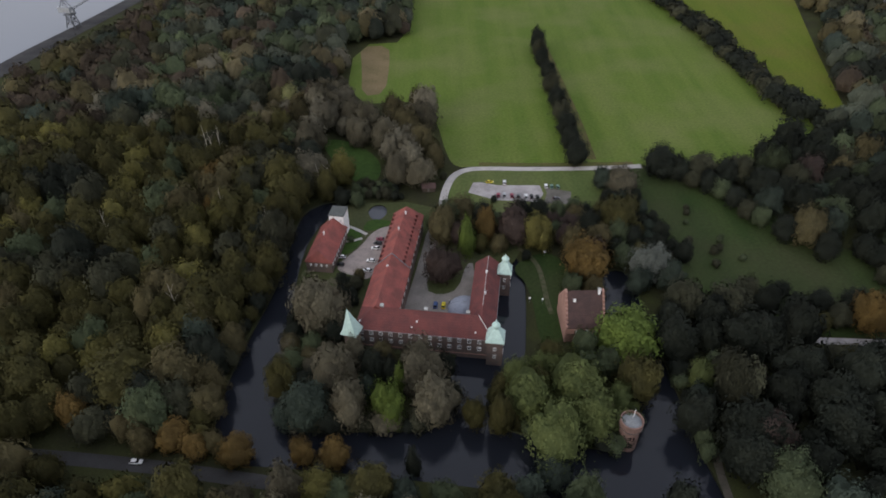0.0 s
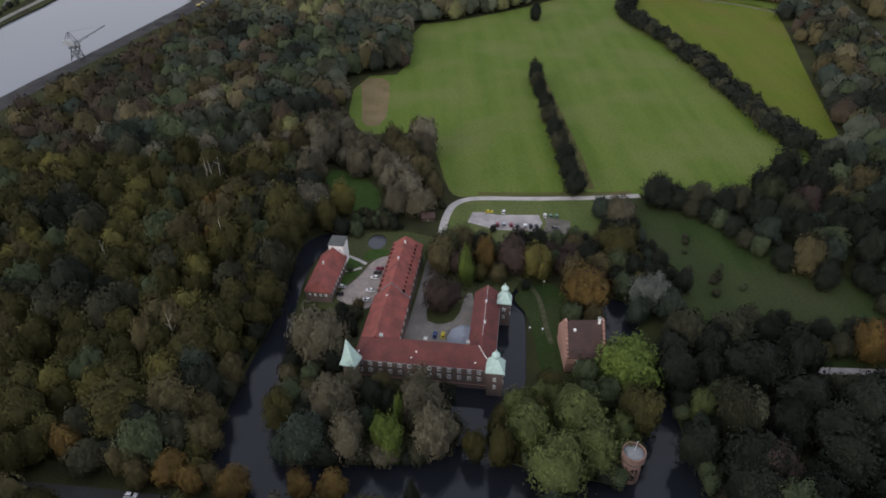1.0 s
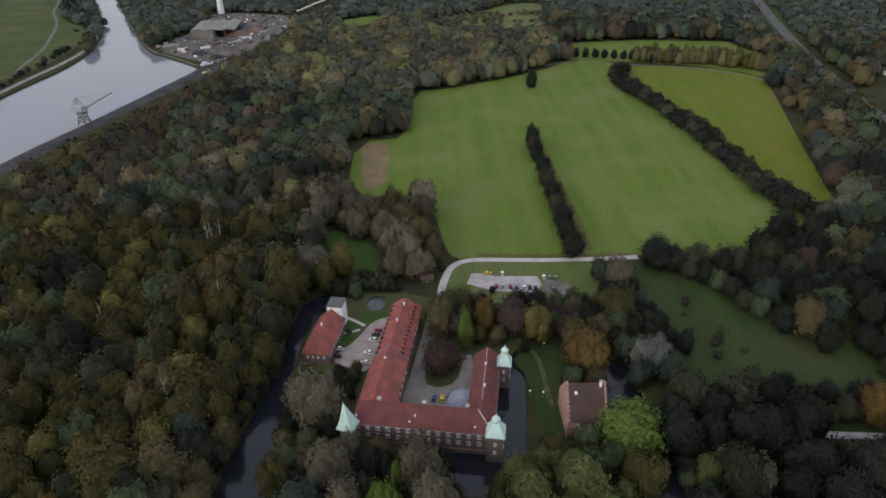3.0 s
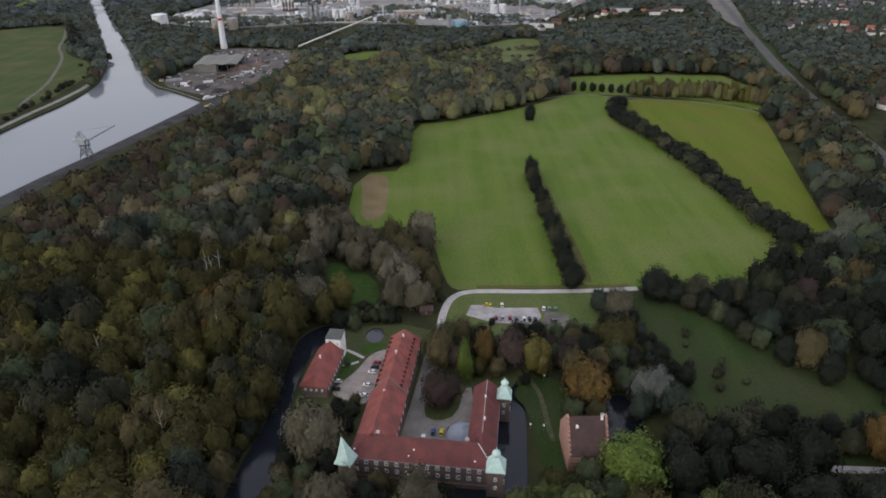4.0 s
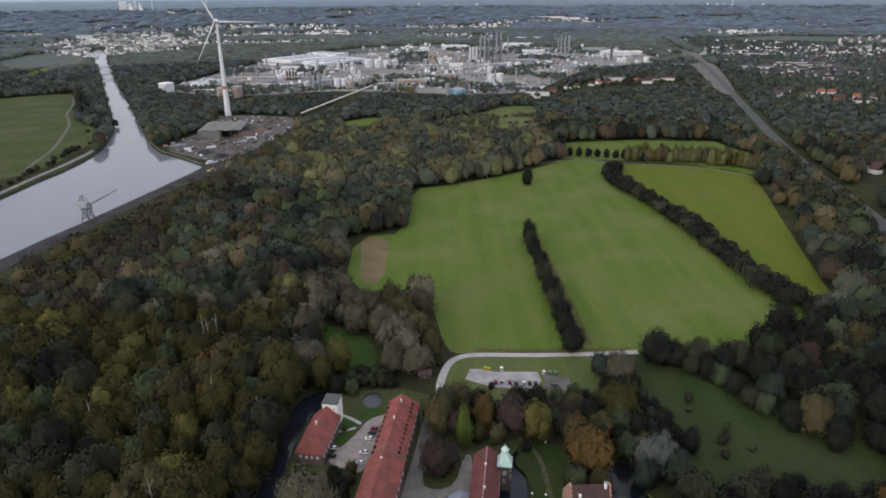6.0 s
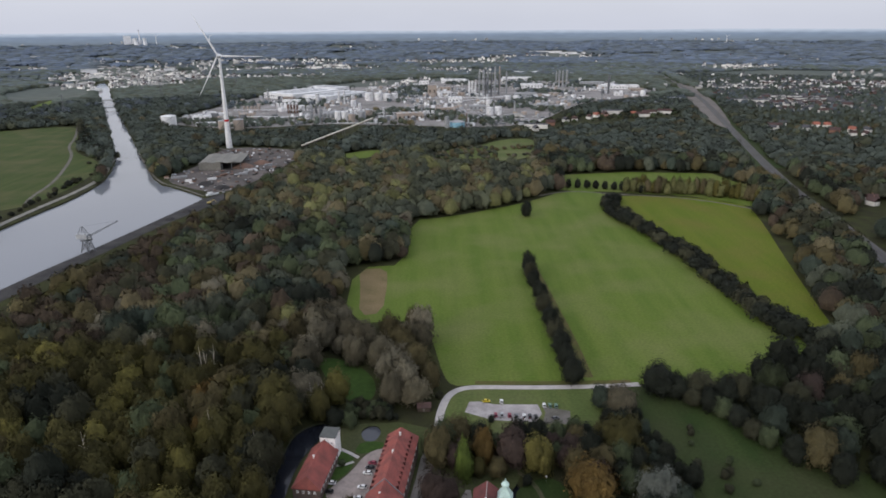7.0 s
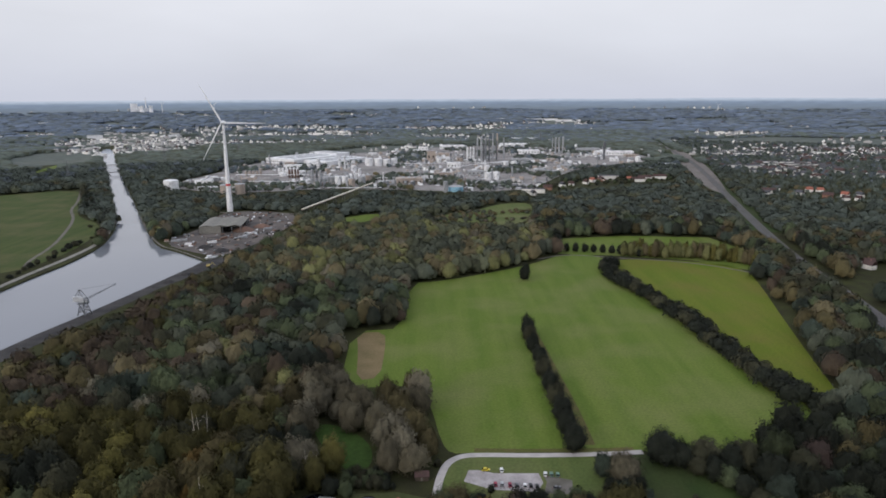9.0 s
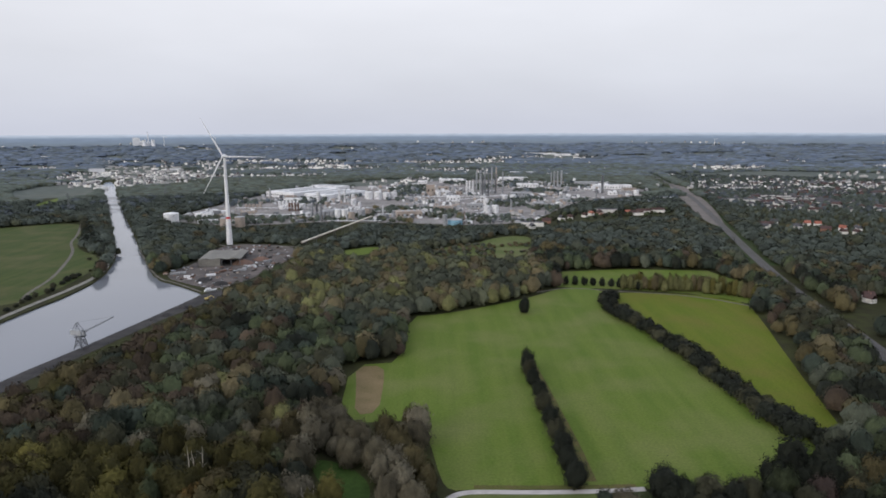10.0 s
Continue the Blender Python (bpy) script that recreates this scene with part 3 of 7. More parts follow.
sheet("yard_paving", rounded(YARD, True, 1), 0.10, M["paving"], "brownish paved yard beside the west wing")
sheet("garden_lawn", rounded([(-41, 259), (-38, 268), (-27, 267), (-27, 263), (-36, 257.5)], True, 1), 0.11, M["garden_grass"], "bright green strip of lawn by the pond")
sheet("garden_beds", rounded([(-52, 258), (-45, 261), (-40, 256), (-40.5, 247), (-45, 240), (-50, 239)], True, 1), 0.12, M["garden_grass"], "small green garden plots beside the annex")
strip("garden_path", [(-52, 250), (-46, 249), (-40, 252)], 1.6, 0.15, M["lane"], "pale garden path across the plots")
strip("garden_walk", [(-48, 262), (-43, 259), (-38, 255)], 1.8, 0.16, M["lane"], "pale path from the white tower to the yard")
strip("lawn_track", [(17, 243), (27, 246), (37, 243), (43, 231), (44, 218), (44, 206), (45, 198)], 2.2, 0.09, M["track"], "worn brown track over the grass bank")
COURT = [(-20, 190), (-12, 232), (-8, 262), (-3, 262), (-5, 232), (-9, 214), (-2, 210), (6, 214), (10, 232), (14, 232), (14, 186)]
sheet("courtyard", rounded(COURT, True, 1), 0.11, M["court"], "dark gravel courtyard and paths of the castle")
# ---------------------------------------------------------------- trees


def ico(sub):
    bm = bmesh.new()
    bmesh.ops.create_icosphere(bm, subdivisions=sub, radius=1.0)
    v = np.array([x.co[:] for x in bm.verts])
    f = np.array([[x.index for x in q.verts] for q in bm.faces])
    bm.free()
    return v, f


ICO = {1: ico(1), 2: ico(2), 3: ico(3)}


def spin(rng, n):
    d = rng.normal(size=(n, 3))
    return d / np.linalg.norm(d, axis=1, keepdims=True)


def crown(rng, clumps, sprays, leaf, sub, tall=1.0, droop=0.0, streak=0.0, taper=0.12, core=0.84, lift=0.15):
    """An uneven crown 2 wide and 2 * tall high about its middle: a bumpy dome of boughs, clothed all over in small
    sprays of leaves.
    streak: how far the sprays are drawn out to upright twigs. Gives places, triangles, soft normals and a tone for each
    bough, darkened on the core for inner shade."""
    bulges = spin(rng, 7)
    bulges[:, 2] = np.abs(bulges[:, 2]) * 0.8
    gain = rng.uniform(0.06, 0.38, 7)
    i = np.arange(clumps) + 0.5
    z = 1 - 1.7 * i / clumps
    a = i * 2.39996 + rng.uniform(-0.6, 0.6, clumps)
    boughs = np.stack([np.sqrt(np.clip(1 - z * z, 0, 1)) * np.cos(a), np.sqrt(np.clip(1 - z * z, 0, 1)) * np.sin(a), z], 1) + rng.normal(0, 0.12, (clumps, 3))
    boughs /= np.linalg.norm(boughs, axis=1, keepdims=True)
    height = rng.uniform(-0.15, 0.13, clumps)
    tone = rng.normal(0, 0.08, clumps)
    apart = 1.7 / math.sqrt(clumps)

    def reach(d):
        near = d @ boughs.T
        k = near.argmax(1)
        off = np.sqrt(np.clip(2 - 2 * near[np.arange(len(d)), k], 0, 4)) / apart
        r = 0.80 + (np.clip(d @ bulges.T, 0, 1) ** 4 * gain).sum(1)
        return r * (0.92 + height[k] + 0.27 * (1 - np.clip(off, 0, 1) ** 2)), k, off

    iv, jf = ICO[sub]
    r, k, off = reach(iv)
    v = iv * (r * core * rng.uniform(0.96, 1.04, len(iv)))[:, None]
    # core a tenth darker: the crown's inner shade is put into the tint
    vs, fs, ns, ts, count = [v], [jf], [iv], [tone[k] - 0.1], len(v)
    n = clumps * sprays
    d = spin(rng, n)
    d[:, 2] = np.where(d[:, 2] < -0.55, -d[:, 2], d[:, 2])
    r, k, off = reach(d)
    p = d * (r * (1.0 - rng.exponential(0.05, n) + rng.exponential(0.045, n)))[:, None]
    slope = d - boughs[k]
    face = d + slope * 0.7 + spin(rng, n) * 0.5
    face /= np.linalg.norm(face, axis=1, keepdims=True)
    lean = d * 0.5 + np.array((0, 0, 0.9)) + spin(rng, n) * 0.35
    a = np.cross(face, np.cross(lean + spin(rng, n) * 1.4 * (1 - streak), face))
    a /= np.linalg.norm(a, axis=1, keepdims=True) + 1e-6
    b = np.cross(face, a)
    s = leaf * rng.uniform(0.5, 1.4, (n, 1))
    lo, wi = 1 + 1.0 * streak, 1 - 0.45 * streak
    q = np.stack([p + a * s * 1.15 * lo, p - a * s * 0.75 * lo + b * s * 0.8 * wi, p - a * s * 0.6 * lo - b * s * 0.8 * wi], 1).reshape(-1, 3)
    vs.append(q)
    fs.append(np.arange(n * 3).reshape(-1, 3) + count)
    ns.append(np.repeat(d * 0.9 + slope * (0.9 / apart * 0.45) + spin(rng, n) * 0.22, 3, axis=0))
    ts.append(np.repeat(tone[k] + rng.normal(0, 0.07, n), 3))
    v, n = np.concatenate(vs), np.concatenate(ns)
    v[:, :2] /= np.percentile(np.hypot(v[:, 0], v[:, 1]), 97)
    lo, hi = np.percentile(v[:, 2], 0.3), np.percentile(v[:, 2], 99.7)
    v[:, 2] = (v[:, 2] - lo) / (hi - lo) * 2 - 1
    v[:, :2] *= 1 - taper * v[:, 2:3]
    v[:, 2] *= tall
    v[:, 2] -= droop * (v[:, 0] ** 2 + v[:, 1] ** 2)
    n[:, 2] = n[:, 2] / (0.6 + 0.4 * tall) + lift
    n /= np.linalg.norm(n, axis=1, keepdims=True)
    return v, np.concatenate(fs), n, np.concatenate(ts)


def trunk_mesh(rng, h, w):
    """A tapered trunk with limbs that reach into the crown; h high, for a crown w wide."""
    bm = bmesh.new()
    rod(bm, (0, 0, -0.3), (0.1, 0.05, h * 0.45), 0.034 * h * 0.6, 0.018 * h * 0.7, 7)
    rod(bm, (0.1, 0.05, h * 0.44), (0, 0.1, h * 0.85), 0.018 * h * 0.7, 0.05, 6)
    for i in range(5):
        a = i * 1.257 + rng.uniform(-0.3, 0.3)
        z = h * rng.uniform(0.28, 0.45)
        rod(bm, (0.08, 0.04, z), (math.cos(a) * w * 0.33, math.sin(a) * w * 0.33, z + h * 0.26), 0.14, 0.04, 5)
    me = bpy.data.meshes.new("trunk")
    bm.to_mesh(me)
    bm.free()
    me.materials.append(M["bark"])
    return me


TREE_RNG = np.random.default_rng(11)
SHAPES = {  # clumps, sprays, spray size, tall, droop, streak, taper
    "round": (46, 60, 0.043, 1.0, 0.0, 0.1, 0.08),
    "tall": (46, 60, 0.043, 1.5, 0.0, 0.25, 0.16),
    "willow": (44, 66, 0.042, 1.1, 0.10, 0.55, 0.04),
    "column": (30, 40, 0.065, 2.6, 0.0, 0.4, 0.50),
    "bush": (18, 30, 0.085, 0.8, 0.1, 0.15, 0.05),
}
CROWNS, TRUNKS = {}, {}


def crown_mesh(shape, leaf, variant):
    key = (shape, leaf, variant)
    if key not in CROWNS:
        clumps, sprays, size, tall, droop, streak, taper = SHAPES[shape]
        v, f, s, t = crown(np.random.default_rng(100 + 17 * variant + len(shape)), clumps, sprays, size, 2 if shape in ("bush", "column") else 3, tall, droop, streak, taper)
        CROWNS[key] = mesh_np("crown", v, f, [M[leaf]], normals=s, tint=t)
    if variant not in TRUNKS:
        TRUNKS[variant] = trunk_mesh(np.random.default_rng(variant), 10.0, 8.0)
    return CROWNS[key], TRUNKS[variant]


def tree(x, y, high, wide, leaf, shape, label, group, name="tree"):
    """One tree: an Empty at its foot, a trunk with limbs, and a crown."""
    variant = int(TREE_RNG.integers(0, 4))
    c, t = crown_mesh(shape, leaf, variant)
    ob = thing(name, pose(x, y, 0, 0, 0, float(TREE_RNG.uniform(0, 360))), label, "tree" if name == "tree" else name, group)
    v = 2 * SHAPES[shape][3]
    crown_high = high * (0.98 if shape in ("bush", "column") else 0.95)
    same_mesh("trunk", t, ob, Matrix.Diagonal((wide / 9, wide / 9, high / 10, 1)))
    same_mesh("crown", c, ob, Matrix.Translation((0, 0, high - crown_high / 2)) @ Matrix.Diagonal((wide * 0.54, wide * 0.54, crown_high / v, 1)))
    return ob
# foot x, y, height, crown width, leaf, shape
TREES_ISLAND_A = [
    (-52, 193, 27, 24.5, 'grey', 'willow'), (-60, 156, 22, 12.8, 'olive', 'tall'), (-40, 160, 22, 19.4, 'grey', 'willow'),
    (-48, 144, 22, 17.5, 'bluegreen', 'round'), (-20, 144, 22.0, 13.7, 'lime', 'round'), (-9, 158, 24, 20.5, 'grey', 'tall'),
    (-4, 145, 23, 18.5, 'grey', 'willow'), (-34, 145, 22, 16.5, 'grey', 'round'), (-27, 163, 17.0, 11.1, 'dark', 'round'),
    (10, 142, 15, 10, 'olive', 'round'), (19, 139, 22, 11.3, 'olive', 'tall'), (29, 147, 22, 21.1, 'oak', 'round'),
    (47, 152, 23, 23.5, 'oak', 'round'), (37, 133, 22, 24.5, 'oak', 'round'), (51, 139, 22, 18, 'oak', 'round'),
    (70, 176, 22, 26.4, 'lime', 'round'), (70, 154, 22, 18, 'olive', 'tall'), (63, 222, 22, 22.7, 'orange', 'round'),
    (61, 165, 14.7, 13.8, 'green', 'round'), (10, 239, 24, 8.6, 'lime', 'column'), (-2, 221, 20, 19.0, 'maroon', 'round'),
    (-1, 251, 22, 16.8, 'brown', 'tall'),
]
TREES_ISLAND_B = [
    (-16, 156, 18, 6.0, 'lime', 'tall'), (-20, 160, 17, 9, 'dark', 'round'), (2, 150, 15, 9, 'dark', 'tall'),
    (20, 249, 22, 11.7, 'orange', 'tall'), (33, 250, 22, 19.0, 'maroon', 'round'), (45, 243, 22, 14.4, 'yellow', 'tall'),
    (60, 236, 20.2, 12.3, 'brown', 'round'), (69, 252, 16.6, 13.0, 'dark', 'round'),     (-22, 183, 7.6, 7.1, 'dark', 'bush'), (-45, 250, 3.0, 4.0, 'green', 'bush'),
    (38, 235, 6.0, 5.5, 'dark', 'bush'),
]
TREES_ISLAND = TREES_ISLAND_A + TREES_ISLAND_B
TREES_MEADOW_A = [
    (9, 266, 16.0, 14.6, 'brown', 'round'), (93, 290, 17.9, 19.3, 'grey', 'willow'), (-26, 301, 21, 14, 'grey', 'tall'),
    (120, 309, 19.7, 21.2, 'dark', 'round'), (66, 274, 9.0, 10.0, 'green', 'bush'), (-58, 370, 21.3, 16.9, 'grey', 'willow'),
    (-45, 362, 22, 17.7, 'grey', 'willow'), (-32, 372, 21.3, 16.9, 'brown', 'willow'), (-51, 346, 19.7, 17.8, 'grey', 'willow'),
    (-35, 342, 21.7, 18.3, 'grey', 'willow'), (-22, 354, 22, 18.0, 'brown', 'willow'), (-13, 331, 22, 18.8, 'brown', 'willow'),
    (-18, 388, 18.2, 11.7, 'brown', 'tall'), (-5, 315, 18.8, 14.8, 'brown', 'willow'), (0, 306, 5.0, 5.5, 'moss', 'bush'),
    (-70, 379, 21.8, 17.3, 'grey', 'willow'), (-55, 302, 22, 14.5, 'yellow', 'round'), (-61, 285, 22, 13.9, 'olive', 'round'),
    (123, 270, 4.0, 4.0, 'moss', 'bush'), (-103, 297, 22, 16.4, 'yellow', 'tall'), (-93, 324, 22, 19.0, 'olive', 'tall'),
    (-132, 306, 22, 18.9, 'olive', 'round'),
]
TREES_MEADOW_B = [
    (-45, 280, 10.1, 9.2, 'green', 'bush'), (-53, 281, 11.5, 10.5, 'dark', 'round'), (75, 321, 17.8, 14.3, 'dark', 'round'),
    (74, 339, 17.7, 14.2, 'dark', 'round'), (75, 357, 16.6, 14.0, 'dark', 'round'), (75, 376, 16.4, 13.8, 'moss', 'round'),
    (75, 395, 16.2, 13.6, 'dark', 'round'), (74, 418, 16.0, 13.4, 'moss', 'round'), (74, 439, 15.8, 12.2, 'dark', 'round'),
    (73, 463, 16.5, 12.8, 'dark', 'round'), (73, 496, 19.9, 13.5, 'dark', 'round'), (73, 480, 16.0, 12.2, 'moss', 'round'),
    (26, 283, 4.5, 4.5, 'dark', 'bush'), (93, 660, 19.9, 12.5, 'dark', 'round'),
]
TREES_MEADOW = TREES_MEADOW_A + TREES_MEADOW_B
TREES_WOOD_A = [
    (91, 220, 21.6, 18.9, 'silver', 'round'), (84, 212, 14.4, 13.2, 'bluegreen', 'round'), (98, 215, 14.8, 13.5, 'bluegreen', 'round'),
    (83, 256, 22, 19.9, 'olive', 'tall'), (93, 156, 18.0, 11.0, 'oak', 'tall'), (126, 238, 5.0, 5.0, 'moss', 'bush'),
    (115, 243, 5.0, 4.6, 'moss', 'bush'), (34, 119, 12.3, 13.2, 'bluegreen', 'round'), (-11, 123, 16.2, 5.2, 'dark', 'column'),
    (-48, 128, 12.1, 10.4, 'orange', 'round'), (-37, 127, 13.0, 10.6, 'orange', 'round'), (-93, 135, 12.5, 12.9, 'orange', 'round'),
    (-102, 132, 14.8, 9.0, 'brown', 'round'), (-84, 130, 11.8, 10.0, 'orange', 'round'), (-78, 132, 11.5, 8.7, 'brown', 'round'),
    (-70, 129, 11.9, 12.8, 'orange', 'round'), (-131, 144, 16.4, 11.6, 'orange', 'round'), (-125, 180, 10.1, 9.3, 'orange', 'round'),
    (-132, 169, 16.6, 17.8, 'yellow', 'round'), (-41, 114, 12.9, 13.9, 'yellow', 'round'), (-24, 115, 14.6, 15.7, 'olive', 'round'),
    (-33, 113, 11.0, 11.9, 'green', 'round'),
]
TREES_WOOD_B = [
    (-13, 113, 10.9, 11.8, 'bluegreen', 'round'), (0, 112, 10.9, 11.7, 'green', 'round'), (16, 111, 16.2, 17.4, 'olive', 'round'),
    (107, 114, 22, 21.5, 'green', 'round'), (102, 133, 22, 24.4, 'dark', 'round'), (86, 139, 21.5, 15.4, 'dark', 'round'),
    (120, 176, 22, 27.7, 'dark', 'round'), (130, 159, 22, 22.2, 'dark', 'round'), (99, 196, 20, 19, 'moss', 'round'),
    (115, 194, 20, 19, 'moss', 'round'), (134, 134, 22, 21.2, 'dark', 'round'), (170, 187, 22, 16.8, 'orange', 'round'),
    (136, 146, 21.0, 19.4, 'dark', 'round'), (89, 174, 22, 16.8, 'dark', 'round'), (-123, 210, 22, 15.0, 'olive', 'round'),
    (-136, 227, 17.3, 11.6, 'yellow', 'round'), (-140, 247, 21.4, 15.2, 'olive', 'round'), (-113, 237, 22, 17.3, 'yellow', 'round'),
    (-148, 233, 20.4, 16.4, 'olive', 'round'), (-153, 201, 22, 16.8, 'olive', 'round'), (-165, 193, 22, 16.9, 'olive', 'round'),
    (-99, 159, 22, 21.1, 'brown', 'round'),
]
TREES_WOOD_C = [
    (-117, 157, 22, 26.4, 'olive', 'round'), (-90, 167, 22, 18.9, 'dark', 'round'), (-95, 176, 22, 14.6, 'bluegreen', 'round'),
    (-87, 188, 22, 14.9, 'olive', 'round'), (-136, 177, 21.5, 15.5, 'green', 'round'),
]
TREES_WOOD = TREES_WOOD_A + TREES_WOOD_B + TREES_WOOD_C
TREES_LAWN = [(117, 247, 4, 4.5, "moss", "bush"), (129, 240, 5, 5, "moss", "bush"), (132, 247, 5, 4, "green", "bush"), (124, 229, 4, 5, "moss", "bush"), (120, 262, 3, 3.5, "green", "bush"),
              (124, 275, 3, 4, "moss", "bush"), (104, 232, 6, 7, "moss", "bush"), (138, 233, 3.5, 4, "green", "bush")]
TREES_WOOD = TREES_WOOD + TREES_LAWN
TREES_LANE = [(158, 200, 11, 11, 'dark', 'round'), (161, 191, 11, 12, 'moss', 'round'), (171, 199, 13, 13, 'dark', 'round'), (172, 188, 13, 14, 'dark', 'round'), (145, 195, 13, 13, 'dark', 'round'), (135, 200, 15, 15, 'dark', 'round'), (127, 204, 15, 15, 'moss', 'round'), (145, 209, 8, 8, 'dark', 'round'),
              (152, 188, 10, 11, 'olive', 'round'), (181, 194, 14, 13, 'brown', 'round'), (197, 228, 13, 14, 'dark', 'round'), (194, 235, 13, 14, 'dark', 'round'), (194, 216, 12, 12, 'moss', 'round'), (148, 166, 13, 14, 'moss', 'round'), (163, 167, 14, 14, 'dark', 'round'), (156, 170, 10, 10, 'olive', 'round')]
TREES_WOOD = TREES_WOOD + TREES_LANE
TREES_EDGE = [(108, 131, 20, 19, 'maroon', 'willow'), (128, 304, 15, 12, 'dark', 'tall'), (134, 297, 10, 12, 'moss', 'willow'), (141, 292, 14, 13, 'dark', 'tall'), (146, 286, 11, 13, 'green', 'willow'), (140, 306, 17, 17, 'moss', 'tall'),
              (149, 277, 13, 13, 'dark', 'tall'), (153, 268, 10, 12, 'moss', 'willow'), (156, 260, 12, 11, 'green', 'tall'), (163, 251, 14, 14, 'dark', 'willow'), (151, 298, 17, 16, 'dark', 'willow'),
              (160, 301, 18, 17, 'moss', 'tall'), (173, 248, 20, 20, 'brown', 'tall'), (168, 287, 18, 19, 'dark', 'tall'), (164, 272, 17, 16, 'bluegreen', 'tall'), (181, 271, 18, 18, 'dark', 'tall'),
              (188, 260, 19, 19, 'green', 'tall'), (196, 300, 18, 19, 'maroon', 'tall'), (177, 236, 15, 15, 'dark', 'willow'), (184, 290, 19, 18, 'moss', 'willow')]
TREES_WOOD = TREES_WOOD + TREES_EDGE
LEAF_WORDS = {"haze_grey_green": "grey-green", "alder": "dull green", "birch": "pale brown thinning", "hazel": "yellow-brown", "haze_yellow": "yellowing", "moss": "dull moss-green", "pine": "blue-grey green", "dark": "dark green", "green": "mid-green", "bluegreen": "blue-green", "olive": "olive autumn", "yellow": "yellowing autumn",
              "oak": "yellowish green", "lime": "bright yellow-green", "brown": "brownish autumn", "orange": "orange autumn", "grey": "grey-brown thinning",
              "silver": "silvery grey", "maroon": "dark purple-red"}
SHAPE_WORDS = {"round": "broad tree", "tall": "tall upright tree", "willow": "drooping willow",
               "column": "slender columnar tree", "bush": "dense low bush"}
for tx, ty, th, tw, leaf, shape in TREES_ISLAND + TREES_MEADOW + TREES_WOOD:
    place = "on the castle island" if -60 < tx < 66 and 140 < ty < 262 else "at the meadow's edge" if ty > 262 else "in the wood by the moat"
    tree(tx, ty, th, tw, leaf, shape, f"{LEAF_WORDS[leaf]} {SHAPE_WORDS[shape]} {place}", "trees round the castle",
         "bush" if shape == "bush" else "tree")

# more trees on the banks, between those placed above
BUILT = [[(-42, 176), (-34, 264), (-6, 262), (-9, 214), (10, 214), (12, 226), (30, 224), (26, 168), (18, 168)], [(44, 178), (44, 204), (68, 204), (68, 178)],
         [(-66, 222), (-60, 270), (-24, 272), (-24, 222)], COURT, LAWN_BANK, LOT, POND]
BANKS = [([(-58, 142), (-62, 186), (-44, 200), (-40, 172), (0, 174), (0, 145), (-20, 142)], ["bluegreen", "grey", "brown", "dark", "green"], (10, 16), "on the castle's front bank"),
         ([(20, 142), (20, 160), (40, 172), (66, 176), (67, 142), (56, 134)], ["oak", "oak", "green", "olive"], (12, 18), "on the moat bank"),
         ([(-8, 258), (2, 264), (40, 264), (84, 268), (84, 228), (66, 230), (56, 240), (34, 242), (20, 236), (12, 240)], ["brown", "dark", "olive", "maroon", "green", "dark"], (10, 17), "behind the castle"),
         ([(84, 236), (84, 300), (98, 292), (104, 250), (112, 226), (100, 226)], ["dark", "bluegreen", "olive", "dark"], (9, 15), "beside the lawn"),
         ([(-82, 206), (-80, 262), (-64, 290), (-74, 296), (-92, 262), (-94, 206)], ["olive", "moss", "dark", "olive"], (13, 19), "on the moat's outer bank"),
         ([(-112, 130), (-104, 206), (-84, 206), (-78, 170), (-80, 147), (-72, 130)], ["olive", "moss", "dark", "brown"], (15, 22), "on the moat's outer bank"),
         ([(-47, 203), (-46, 219), (-38, 220), (-37, 203)], ["dark", "brown", "moss"], (6, 9), "beside the annex"),
         ([(66, 180), (68, 200), (66, 232), (56, 240), (54, 206)], ["green", "dark", "brown"], (10, 15), "beside the gatehouse"),
         ([(-52, 286), (-46, 298), (-24, 298), (-24, 286)], ["dark", "green", "moss"], (5, 9), "beside the pond")]
taken = [(x, y, w * 0.36) for x, y, h, w, a, b in TREES_ISLAND + TREES_MEADOW + TREES_WOOD]
for poly, leaves, (h0, h1), where in BANKS:
    xs, ys = [q[0] for q in poly], [q[1] for q in poly]
    for attempt in range(420):
        x, y = float(TREE_RNG.uniform(min(xs), max(xs))), float(TREE_RNG.uniform(min(ys), max(ys)))
        h = float(TREE_RNG.uniform(h0, h1))
        w = h * float(TREE_RNG.uniform(0.72, 0.95))
        if not bool(inside(poly, x, y)) or any(bool(inside(q, x, y)) for q in BUILT) or bool(inside(MOAT, x, y)):
            continue
        if any(math.hypot(x - a, y - b) < r + w * 0.25 for a, b, r in taken):
            continue
        taken.append((x, y, w * 0.36))
        leaf = str(TREE_RNG.choice(leaves))
        tree(x, y, h, w, leaf, str(TREE_RNG.choice(["round", "tall", "willow"])), f"{LEAF_WORDS[leaf]} tree {where}", "trees round the castle")

def along(line, step):
    """Points at even steps along a line."""
    out, left = [], 0.0
    for (ax, ay), (bx_, by) in zip(line, line[1:]):
        d = math.hypot(bx_ - ax, by - ay)
        s = left
        while s < d:
            out.append((ax + (bx_ - ax) * s / d, ay + (by - ay) * s / d))
            s += step
        left = s - d
    return out


